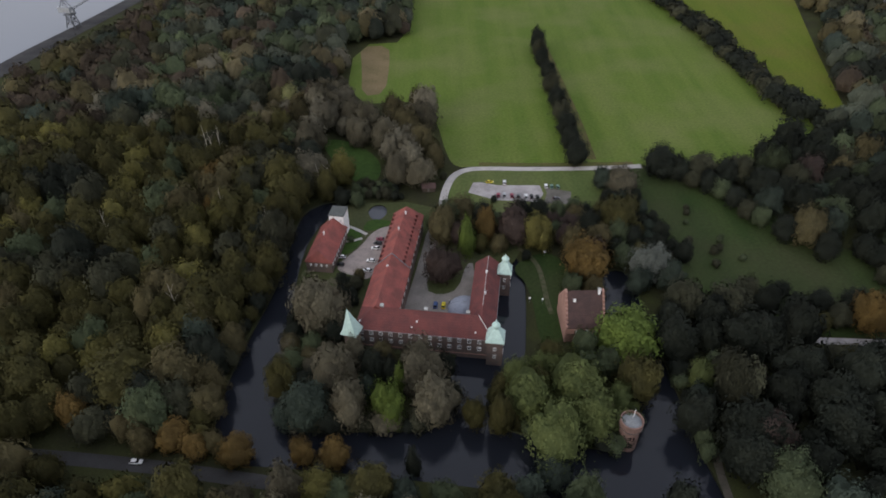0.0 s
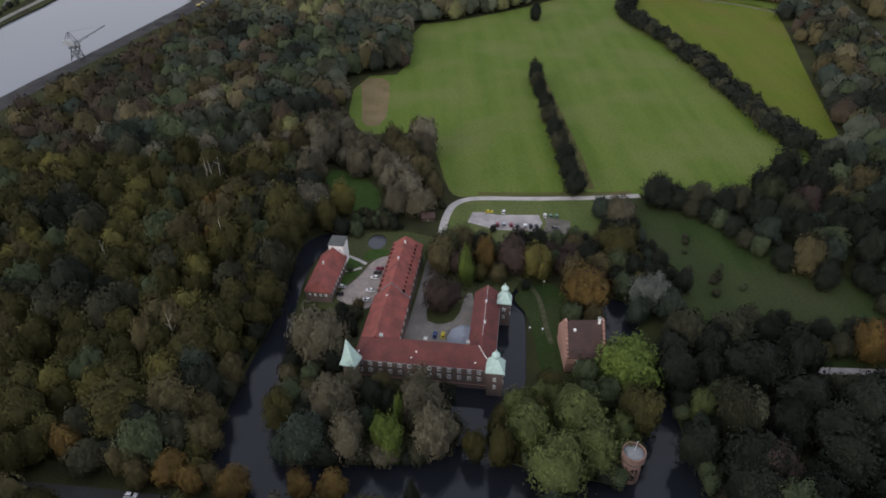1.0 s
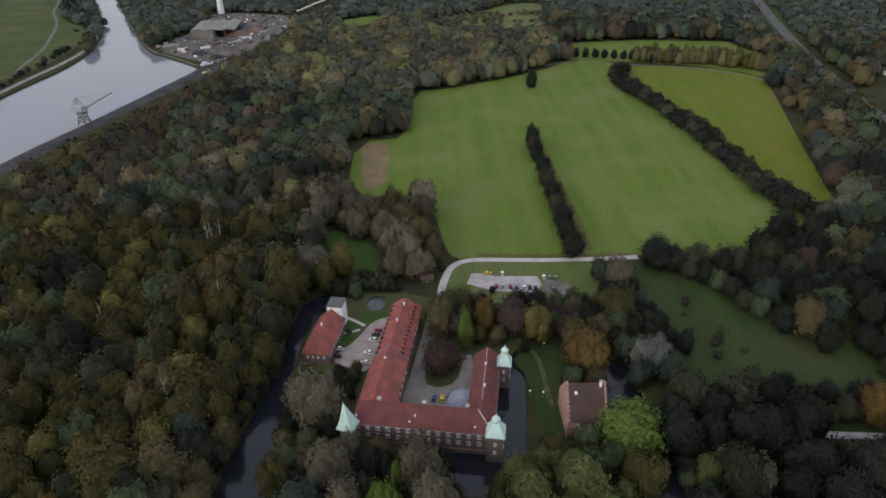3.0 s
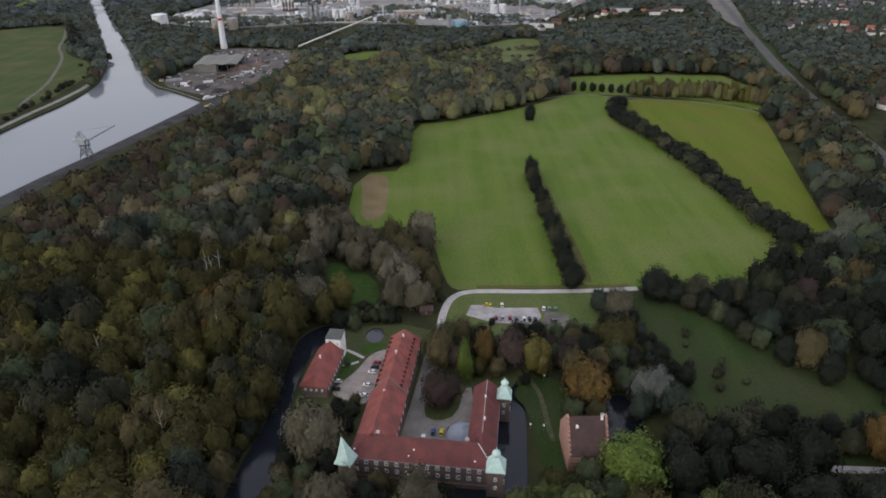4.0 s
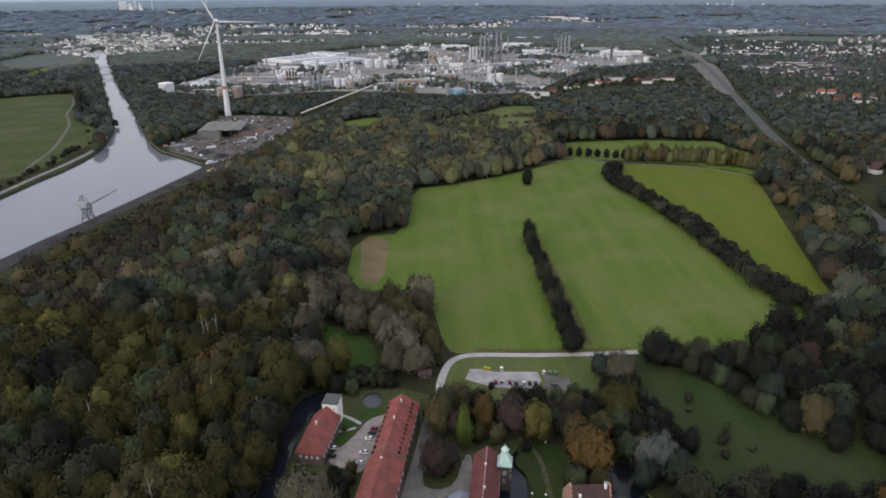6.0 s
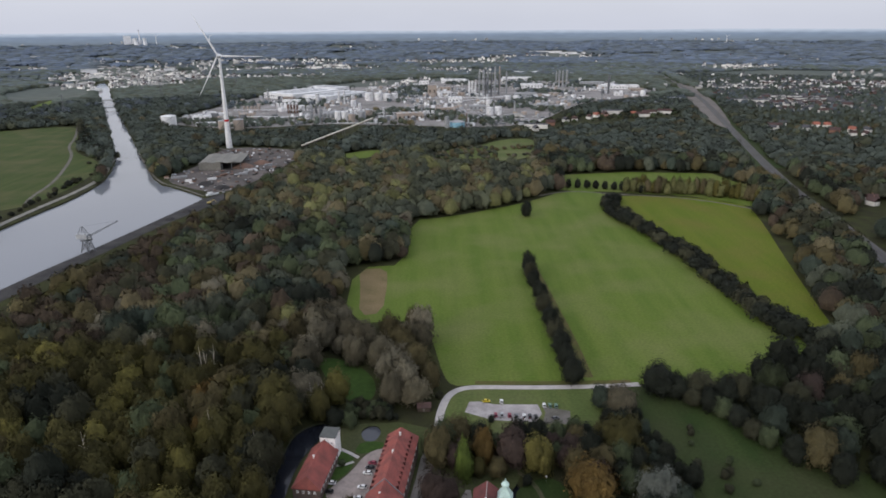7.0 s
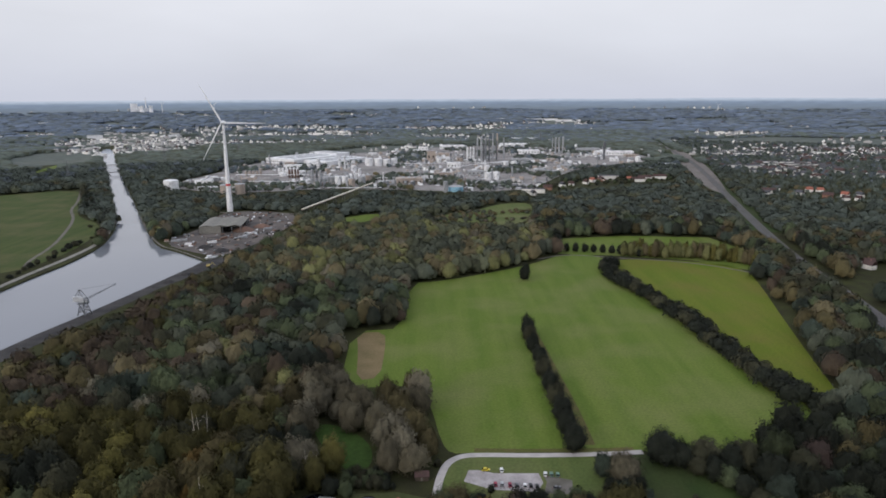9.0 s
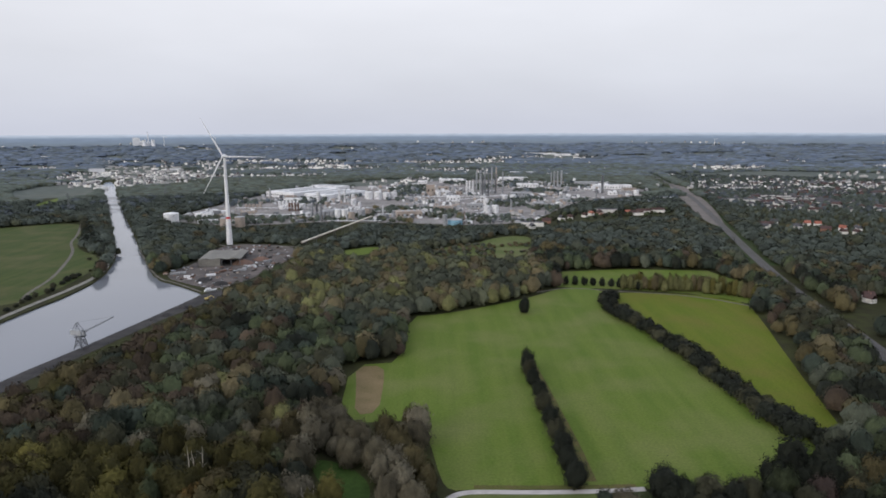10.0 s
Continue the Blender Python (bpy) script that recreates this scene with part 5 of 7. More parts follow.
def dormer(parent, x, y, z, turn):
    d = same_mesh("dormer", DORMER[0], parent, pose(x, y, z, 0, 0, turn), "small tiled roof dormer")
    same_mesh("dormer_roof", DORMER[1], d, Matrix.Identity(4))
    same_mesh("pane", DORMER[2], d, Matrix.Identity(4))


def chimney(parent, x, y, z0, z1, s=0.9):
    bm = bmesh.new()
    bx(bm, x - s / 2, x + s / 2, y - s / 2, y + s / 2, z0, z1)
    bx(bm, x - s / 2 - 0.12, x + s / 2 + 0.12, y - s / 2 - 0.12, y + s / 2 + 0.12, z1 - 0.35, z1)
    part("chimney", bm, M["white_paint"], parent, "pale rendered chimney")


def gabled_wing(parent, x0, x1, y0, y1, eave, ridge, along_axis, wall, roof, hip0=0.0, hip1=0.0, label_wall="", label_roof=""):
    """Walls with gables up to the roof, and the roof over them."""
    bm = bmesh.new()
    bx(bm, x0, x1, y0, y1, -1.8, eave)
    if along_axis == "y":
        xm = (x0 + x1) / 2
        for yy, hp in ((y0, hip0), (y1, hip1)):
            if not hp:
                s = 0.35 if yy == y0 else -0.35
                faces(bm, [(x0, yy, eave), (x1, yy, eave), (xm, yy, ridge - 0.35), (x0, yy + s, eave), (x1, yy + s, eave), (xm, yy + s, ridge - 0.35)],
                      [(0, 1, 2), (5, 4, 3), (0, 2, 5, 3), (1, 4, 5, 2)])
    else:
        ym = (y0 + y1) / 2
        for xx, hp in ((x0, hip0), (x1, hip1)):
            if not hp:
                s = 0.35 if xx == x0 else -0.35
                faces(bm, [(xx, y0, eave), (xx, y1, eave), (xx, ym, ridge - 0.35), (xx + s, y0, eave), (xx + s, y1, eave), (xx + s, ym, ridge - 0.35)],
                      [(0, 2, 1), (3, 4, 5), (0, 3, 5, 2), (1, 2, 5, 4)])
    part("wall", bm, wall, parent, label_wall)
    bm = bmesh.new()
    gable_roof(bm, x0, x1, y0, y1, eave + 0.02, ridge, along_axis, 0.45, hip0, hip1)
    part("roof", bm, roof, parent, label_roof)
    bm = bmesh.new()
    if along_axis == "y":
        rod(bm, ((x0 + x1) / 2, y0 + hip0, ridge + 0.02), ((x0 + x1) / 2, y1 - hip1, ridge + 0.02), 0.17)
    else:
        rod(bm, (x0 + hip0, (y0 + y1) / 2, ridge + 0.02), (x1 - hip1, (y0 + y1) / 2, ridge + 0.02), 0.17)
    part("ridge", bm, roof, parent)


def roof_courses(parent, x0, x1, y0, y1, eave, ridge, along_axis, roof, trim0=0.5, trim1=0.5):
    """Raised courses of tiles along both slopes."""
    n = 9
    bm = bmesh.new()
    for i in range(1, n):
        k = i / n
        z = eave + (ridge - eave) * k + 0.06
        if along_axis == "y":
            h = (x1 - x0) / 2 + 0.45
            for sx in (-1, 1):
                x = (x0 + x1) / 2 + sx * h * (1 - k)
                beam(bm, (x, y0 + trim0 * (1 if trim0 < 2 else k), z), (x, y1 - trim1 * (1 if trim1 < 2 else k), z), 0.09)
        else:
            h = (y1 - y0) / 2 + 0.45
            for sy in (-1, 1):
                y = (y0 + y1) / 2 + sy * h * (1 - k)
                beam(bm, (x0 + trim0 * (1 if trim0 < 2 else k), y, z), (x1 - trim1 * (1 if trim1 < 2 else k), y, z), 0.09)
    part("tile_course", bm, roof, parent)


def build_castle():
    c = thing("castle", pose(16, 174, 0, 0, 0, -7.5), "three-winged brick moated castle with red tiled roofs", "castle")
    brick, red, dull = M["brick"], M["roof_tile"], M["roof_tile_dull"]
    gabled_wing(c, -51.5, 2.4, 0, 12.0, 9.8, 16.3, "x", brick, dull, 6.5, 6.2, "dark weathered brick wall", "weathered red tiled roof")
    gabled_wing(c, -51.4, -36.6, 6.0, 38.0, 9.75, 17.6, "y", brick, red, 0.0, 0.0, "dark brick wall", "bright red tiled roof")
    gabled_wing(c, -51.0, -37.0, 38.0, 79.5, 9.3, 16.9, "y", brick, red, 0.0, 4.5, "dark brick wall", "bright red tiled roof with dormers")
    gabled_wing(c, -8.0, 2.5, 5.5, 46.0, 9.6, 15.6, "y", brick, dull, 0.0, 2.0, "dark brick wall rising from the water", "weathered red tiled roof")
    roof_courses(c, -51.5, 2.4, 0, 12.0, 9.8, 16.3, "x", dull, 6.5, 6.2)
    roof_courses(c, -51.4, -36.6, 6.0, 38.0, 9.75, 17.6, "y", red)
    roof_courses(c, -51.0, -37.0, 38.0, 79.5, 9.3, 16.9, "y", red, 0.5, 4.5)
    roof_courses(c, -8.0, 2.5, 5.5, 46.0, 9.6, 15.6, "y", dull, 0.5, 2.0)
    # pale verge where the higher roof of the west wing ends, and hip lines
    bm = bmesh.new()
    for sx in (-1, 1):
        beam(bm, (-44 + sx * 7.9, 38.3, 9.8), (-44, 38.3, 17.75), 0.35)
    part("verge", bm, M["lead"], c, "grey verge flashing")
    bm = bmesh.new()
    beam(bm, (2.8, -0.4, 9.95), (-3.8, 6.0, 16.4), 0.16)
    part("hip_flashing", bm, M["white_paint"], c, "pale hip flashing")
    bm = bmesh.new()
    beam(bm, (-2.75, 12.5, 15.72), (-2.75, 44, 15.72), 0.2)
    part("ridge_flashing", bm, M["concrete"], c, "pale ridge flashing")
    # string course and plinth on the front
    bm = bmesh.new()
    bx(bm, -51.6, 2.5, -0.16, 0.0, 1.1, 1.4)
    bx(bm, -51.6, 2.5, -0.25, 0.0, 9.3, 9.75)
    part("string_course", bm, M["pink_brick"], c, "pale brick string course")
    # gutter lines
    bm = bmesh.new()
    rod(bm, (2.98, 4, 9.55), (2.98, 46.3, 9.55), 0.12)
    rod(bm, (-52, -0.5, 9.75), (2.8, -0.5, 9.75), 0.12)
    part("gutter", bm, M["lead"], c, "grey metal gutter")
    for i in range(13):
        x = -49.2 + 3.86 * i
        window(c, (1.5, 1.8), x, -0.05, 7.2, 0)
        window(c, (1.5, 1.8), x, -0.05, 3.6, 0)
    for i in range(9):
        y = 5 + 4.3 * i
        window(c, (1.2, 1.6), 2.55, y, 6.6, 90)
        window(c, (1.2, 1.6), 2.55, y, 2.8, 90)
    for i in range(6):
        window(c, (1.2, 1.6), -8.05, 16 + 4.6 * i, 6.2, -90)
    for i in range(14):
        window(c, (1.2, 1.6), -36.55 if i < 5 else -36.95, 16 + 4.5 * i, 6.2, 90)
        window(c, (1.2, 1.6), -51.45 if i < 5 else -51.05, 16 + 4.5 * i, 6.2, -90)
    for i in range(11):
        dormer(c, -50.6, 41 + 3.5 * i, 9.6, -90)
    for i in range(12):
        dormer(c, -38.9, 40.5 + 3.1 * i, 10.9, 90)
    for x, y in ((-44.3, 57), (-44.2, 30), (-43.5, 70), (-2.8, 33), (-2.4, 20)):
        chimney(c, x, y, 14.6, 17.9 if x < -20 else 16.5, 0.6)
    for x in (-42.0, -24.5, -8.0):
        bm = bmesh.new()
        bx(bm, x - 0.6, x + 0.6, 6.6, 7.8, 14.4, 16.6)
        bx(bm, x - 0.75, x + 0.75, 6.4, 8.0, 16.6, 16.8)
        part("roof_box", bm, M["concrete"], c, "small pale roof dormer at the ridge")
    for x, y, z in ((-27.5, 3.0, 13.2), (-29.3, 1.4, 11.4), (-4.6, 1.4, 11.5), (-50, 2.0, 12.0)):
        bm = bmesh.new()
        bx(bm, x - 0.28, x + 0.28, y - 0.25, y + 0.25, z - 0.8, z + 0.4)
        part("roof_vent", bm, M["white_paint"], c, "white roof vent")

    def turret(x, y, half, wall_top, name):
        bm = bmesh.new()
        bx(bm, x - half, x + half, y - half, y + half, -1.8, wall_top)
        t = part("turret", bm, brick, c, "square brick corner turret standing in the moat")
        bm = bmesh.new()
        k = half * math.sqrt(2)
        lathe(bm, [(k + 0.75, wall_top - 0.2), (k + 0.75, wall_top + 0.25), (k + 0.1, wall_top + 1.0), (k * 0.74, wall_top + 2.6), (k * 0.5, wall_top + 3.9),
                   (k * 0.34, wall_top + 4.6)], 4, 0.5, x, y)
        part("copper_roof", bm, M["copper"], t, "pale green copper bell roof")
        bm = bmesh.new()
        z = wall_top + 4.5
        lathe(bm, [(1.05, z), (1.05, z + 1.3), (1.65, z + 1.5), (1.6, z + 2.0), (1.0, z + 2.7), (0.45, z + 3.1), (0.3, z + 3.5), (0.06, z + 4.6)], 8, 0, x, y)
        part("lantern", bm, M["copper"], t, "pale green copper lantern with onion cap", smooth=False)
        for turn, ox, oy in ((0, 0, -half - 0.05), (90, half + 0.05, 0)):
            for zz in (3.2, 7.2):
                window(t, (1.2, 1.6), x + ox, y + oy, zz, turn)

    turret(3.2, 0.2, 3.1, 11.6, "front")
    turret(4.6, 40.5, 2.6, 11.4, "rear")
    bm = bmesh.new()
    lathe(bm, [(3.2, -1.8), (3.2, 10.6)], 8, 0.5, -52.3, -2.2)
    t = part("spire_tower", bm, brick, c, "octagonal brick stair tower")
    bm = bmesh.new()
    lathe(bm, [(4.7, 10.4), (4.7, 10.8), (3.6, 12.6), (1.9, 16.6), (0.08, 21.8)], 4, 0.36, -52.3, -2.2)
    for v in bm.verts:
        v.co.x -= max(v.co.z - 12.0, 0) * 0.10
    part("copper_spire", bm, M["copper"], t, "pale green copper spire")
    bm = bmesh.new()
    rod(bm, (-53.28, -2.2, 21.6), (-53.35, -2.2, 23.0), 0.06)
    part("finial", bm, M["lead"], t)
    for zz in (4.0, 7.6):
        window(t, (1.2, 1.6), -52.3, -5.1, zz, 0)


build_castle()


def build_gatehouse():
    g = thing("gatehouse", pose(48, 182, 0, 0, 0, 0.5), "pink brick gatehouse with a dark brown tiled roof", "gatehouse")
    gabled_wing(g, 0.4, 14.6, 0, 18.5, 8.0, 19.0, "x", M["pink_brick"], M["roof_brown"], 0, 0, "pink brick wall", "dark brown tiled roof")
    roof_courses(g, 0.9, 14.1, 0, 18.5, 8.0, 19.0, "x", M["roof_brown"])
    for x in (0.0, 14.6):
        bm = bmesh.new()
        outline = [(-0.2, -0.2), (-0.2, 7.6)]
        for i in range(9):
            half = 9.6 * (1 - i / 9.0)
            outline += [(9.25 - half, 7.6 + 1.3 * i), (9.25 - half, 8.9 + 1.3 * i)]
        outline += [(18.5 - a, b) for a, b in reversed(outline)]
        side = [bm.verts.new((x - 0.35, a, b)) for a, b in outline]
        flat = bm.faces.new(side)
        made = bmesh.ops.extrude_face_region(bm, geom=[flat])
        bmesh.ops.translate(bm, vec=(0.8, 0, 0), verts=[g for g in made["geom"] if isinstance(g, bmesh.types.BMVert)])
        bmesh.ops.recalc_face_normals(bm, faces=bm.faces[:])
        part("stepped_gable", bm, M["pink_brick"], g, "stepped pink brick gable")
    chimney(g, 13.0, 8.6, 17.5, 20.6, 0.9)
    bm = bmesh.new()
    bx(bm, 2.8, 3.8, 6.3, 7.4, 15.4, 16.7)
    part("skylight", bm, M["white_paint"], g, "white-framed skylight")
    for x in (4.0, 8.0, 12.0):
        window(g, (1.2, 1.6), x, -0.05, 5.0, 0)
        window(g, (1.2, 1.6), x, -0.05, 1.6, 0)
    bm = bmesh.new()
    bx(bm, 0.4, 14.6, -0.15, 0.0, 3.9, 4.2)
    bx(bm, 0.4, 14.6, -0.2, 0.0, 7.4, 7.8)
    part("string_course", bm, M["brick"], g)


build_gatehouse()


def build_coach_house():
    h = thing("coach_house", pose(-62.8, 227.5, 0, 0, 0, -8), "long annex with a red tiled roof and white windows", "house")
    gabled_wing(h, 0, 12.0, 0, 27, 6.0, 11.6, "y", M["brick"], M["roof_tile"], 1.6, 0.0, "brick wall of the annex", "red tiled roof")
    roof_courses(h, 0, 12.0, 0, 27, 6.0, 11.6, "y", M["roof_tile"], 1.0, 0.5)
    for i in range(8):
        window(h, (1.2, 1.6), 12.05, 2.0 + 3.2 * i, 3.4, 90)
    for i in range(4):
        window(h, (1.0, 1.1), 2.2 + 2.5 * i, -0.05, 3.6, 0)
    chimney(h, 5.2, 14, 10.6, 12.6, 0.6)
    w = thing("white_tower_house", pose(-55.2, 253.5, 0, 0, 0, -8), "white rendered square tower with a flat grey roof", "house")
    bm = bmesh.new()
    bx(bm, 0, 7.2, 0, 8.0, -0.1, 12.6, 0.05)
    part("wall", bm, M["white_paint"], w, "white rendered wall")
    bm = bmesh.new()
    bx(bm, -0.25, 7.45, -0.25, 8.25, 12.6, 12.9)
    bx(bm, 0.5, 6.7, 0.5, 7.5, 12.9, 13.0)
    part("roof", bm, M["felt"], w, "flat grey felt roof")
    for x in (1.6, 3.6, 5.6):
        window(w, (1.0, 1.1), x, -0.05, 9.6, 0)
    for y in (2.0, 5.0):
        window(w, (1.0, 1.1), 7.25, y, 9.6, 90)
        window(w, (1.0, 1.1), 7.25, y, 5.6, 90)


build_coach_house()


def build_round_tower():
    t = thing("round_tower", pose(62, 134.5, 0), "round pink brick tower with a grey metal cone", "tower")
    bm = bmesh.new()
    lathe(bm, [(3.3, -1.6), (3.3, 8.6), (3.7, 9.4), (3.9, 12.4), (3.5, 12.4), (3.5, 11.4)], 24)
    part("wall", bm, M["tower_brick"], t, "weathered pink brick drum")
    bm = bmesh.new()
    lathe(bm, [(3.45, 11.3), (3.3, 11.6), (1.4, 12.6), (0.1, 13.2)], 24)
    part("roof", bm, M["lead"], t, "low grey metal cone roof")
    bm = bmesh.new()
    rod(bm, (0, 0, 12.8), (0.3, 0, 17.5), 0.09)
    part("pole", bm, M["white_paint"], t, "pale pole")
    bm = bmesh.new()
    lathe(bm, [(3.95, 9.3), (4.0, 9.45), (3.95, 9.6)], 24)
    part("string_course", bm, M["brick"], t)
    for a in (-96, -78):
        x, y = 3.32 * math.cos(radians(a)), 3.32 * math.sin(radians(a))
        bm = bmesh.new()
        bx(bm, -0.25, 0.25, -0.12, 0.1, 0, 1.3)
        o = part("loophole", bm, M["glass"], t, "narrow dark loophole")
        o.matrix_basis = pose(x, y, 5.6, 0, 0, a + 90)


build_round_tower()


def build_tent():
    t = thing("dome_tent", pose(8.3, 201.5, 0, 0, 0, -7), "grey dome tent in the castle courtyard", "tent")
    bm = bmesh.new()
    prof = [(7.2 * math.cos(a), 4.4 * math.sin(a)) for a in [i * math.pi / 2 / 8 for i in range(8)]] + [(0.25, 4.45)]
    lathe(bm, prof, 16)
    part("canvas", bm, M["canvas"], t, "blue-grey tent canvas")
    for i in range(8):
        bm = bmesh.new()
        c = bm
        a = math.pi * 2 * i / 8
        for (r0, z0), (r1, z1) in zip(prof, prof[1:]):
            rod(c, (r0 * 1.01 * math.cos(a), r0 * 1.01 * math.sin(a), z0), (r1 * 1.01 * math.cos(a), r1 * 1.01 * math.sin(a), z1 + 0.03), 0.05, n=4)
        part("rib", bm, M["lead"], t)


build_tent()


def build_hut():
    h = thing("wooden_hut", pose(-11.6, 292.5, 0.05, 0, 0, 2), "brown wooden hut with a shingle roof beside the lane", "hut")
    bm = bmesh.new()
    bx(bm, 0, 6.8, 0, 5.0, 0, 2.5)
    part("wall", bm, M["bark"], h, "brown plank wall")
    bm = bmesh.new()
    gable_roof(bm, 0, 6.8, 0, 5.0, 2.5, 4.4, "x", 0.4, 0.0, 0.0, 0.15)
    part("roof", bm, M["roof_brown"], h, "brown shingle roof")
    bm = bmesh.new()
    bx(bm, 2.8, 3.8, -0.06, 0.0, 0.05, 2.0)
    part("door", bm, M["gravel"], h, "plain plank door")


build_hut()

# ---------------------------------------------------------------- cars
PAINT = {"white": (0.78, 0.78, 0.78), "red": (0.26, 0.03, 0.06), "yellow": (0.65, 0.52, 0.03), "blue": (0.05, 0.09, 0.22), "black": (0.02, 0.02, 0.022),
         "silver": (0.42, 0.43, 0.44), "green": (0.12, 0.22, 0.17), "grey": (0.14, 0.14, 0.15)}
for k, c in PAINT.items():
    M["car_" + k] = surface("car_paint_" + k, c, tuple(v * 0.92 for v in c), rough=0.3, spec=0.5)
M["tyre"] = surface("tyre_rubber", (0.02, 0.02, 0.02), rough=0.9)
M["rim"] = surface("wheel_rim", (0.5, 0.5, 0.5), rough=0.35, metal=0.8)
M["lamp_red"] = surface("rear_lamp_red", (0.4, 0.02, 0.02), rough=0.3)
CAR_MESH = {}


def car_meshes():
    bm = bmesh.new()
    # lower body in cross sections from bumper to bumper: x, half width, bottom, top
    secs = [(-2.15, 0.72, 0.42, 0.70), (-2.05, 0.84, 0.28, 0.86), (-1.2, 0.89, 0.22, 0.95), (0.0, 0.90, 0.20, 0.95), (1.1, 0.89, 0.22, 0.92),
            (1.95, 0.82, 0.28, 0.74), (2.12, 0.68, 0.40, 0.58)]
    rings = []
    for x, w, z0, z1 in secs:
        rings.append([bm.verts.new(p) for p in ((x, -w, z0 + 0.1), (x, -w, z1 - 0.12), (x, -w * 0.86, z1), (x, w * 0.86, z1), (x, w, z1 - 0.12), (x, w, z0 + 0.1), (x, w * 0.8, z0), (x, -w * 0.8, z0))])
    for a, b in zip(rings, rings[1:]):
        for i in range(8):
            bm.faces.new((a[i], a[(i + 1) % 8], b[(i + 1) % 8], b[i]))
    bm.faces.new(rings[0])
    bm.faces.new(list(reversed(rings[-1])))
    bmesh.ops.recalc_face_normals(bm, faces=bm.faces[:])
    roof = bmesh.new()
    bx(roof, -1.35, 0.35, -0.66, 0.66, 1.40, 1.46, 0.03)
    glass = bmesh.new()
    faces(glass, [(-1.95, -0.74, 0.93), (1.05, -0.74, 0.93), (1.05, 0.74, 0.93), (-1.95, 0.74, 0.93), (-1.33, -0.63, 1.41), (0.33, -0.63, 1.41), (0.33, 0.63, 1.41), (-1.33, 0.63, 1.41)],
          [(0, 1, 5, 4), (1, 2, 6, 5), (2, 3, 7, 6), (3, 0, 4, 7), (4, 5, 6, 7), (3, 2, 1, 0)])
    tyre = bmesh.new()
    bmesh.ops.create_cone(tyre, cap_ends=True, segments=12, radius1=0.33, radius2=0.33, depth=0.22, matrix=pose(0, 0, 0, 90, 0, 0))
    rim = bmesh.new()
    bmesh.ops.create_cone(rim, cap_ends=True, segments=10, radius1=0.2, radius2=0.2, depth=0.24, matrix=pose(0, 0, 0, 90, 0, 0))
    lamp = bmesh.new()
    bx(lamp, -0.06, 0.06, -0.17, 0.17, -0.07, 0.07, 0.02)
    for n, b in (("roof", roof), ("body", bm), ("glass", glass), ("tyre", tyre), ("rim", rim), ("lamp", lamp)):
        me = bpy.data.meshes.new(n)
        b.to_mesh(me)
        b.free()
        CAR_MESH[n] = me


car_meshes()


def painted(kind, colour):
    key = (kind, colour)
    if key not in CAR_MESH:
        me = CAR_MESH[kind].copy()
        me.materials.clear()
        me.materials.append(M[colour])
        CAR_MESH[key] = me
    return CAR_MESH[key]


def car(x, y, turn, colour, where, group, z=0.12):
    c = thing("car", pose(x, y, z, 0, 0, turn), f"{colour} hatchback car parked {where}", "car", group)
    same_mesh("body", painted("body", "car_" + colour), c, Matrix.Identity(4), f"{colour} car body")
    same_mesh("roof", painted("roof", "car_" + colour), c, Matrix.Identity(4))
    same_mesh("window_glass", painted("glass", "glass"), c, Matrix.Identity(4), "dark car windows")
    for sx in (-1.3, 1.3):
        for sy in (-0.8, 0.8):
            w = same_mesh("wheel", painted("tyre", "tyre"), c, pose(sx, sy, 0.33), "black tyre")
            same_mesh("rim", painted("rim", "rim"), w, Matrix.Identity(4), "silver rim")
    for sy in (-0.55, 0.55):
        same_mesh("headlight", painted("lamp", "white_paint"), c, pose(2.03, sy, 0.60), "clear headlight")
        same_mesh("tail_light", painted("lamp", "lamp_red"), c, pose(-2.12, sy, 0.66), "red tail light")


for x, y, turn, colour in ((-48.2, 237, 172, "white"), (-34.2, 234, 172, "white"), (-35.2, 227, 172, "white"), (-32.8, 243.5, 172, "white"), (-31.2, 250.5, 172, "red"),
                           (-32, 247.2, 172, "black"), (-48.3, 231.5, 172, "black")):
    car(x, y, turn, colour, "in the paved castle yard", "cars in the castle yard")
for x, y, turn, colour in ((25, 301.5, 5, "yellow"), (33, 301.0, 88, "white"), (55.2, 297, 86, "white"), (58.2, 296.6, 86, "green"), (61.4, 296.2, 86, "green"),
                           (28.8, 288.5, 88, "red"), (32, 288.6, 88, "silver"), (36, 288, 88, "red"), (43.4, 287, 88, "white"), (46.3, 287, 88, "black"), (49.4, 286.4, 88, "black"),
                           (39.4, 287.4, 88, "grey"), (59.0, 285.0, 20, "grey")):
    car(x, y, turn, colour, "in the pale car park", "cars in the car park")
for x, y, turn, colour in ((-4, 203.5, 84, "blue"), (-0.6, 203.2, 84, "yellow"), (2.6, 204.2, 84, "black")):
    car(x, y, turn, colour, "in the castle courtyard", "cars in the courtyard")
car(-104, 127.6, -2, "white", "on the asphalt road in the wood", "", 0.11)


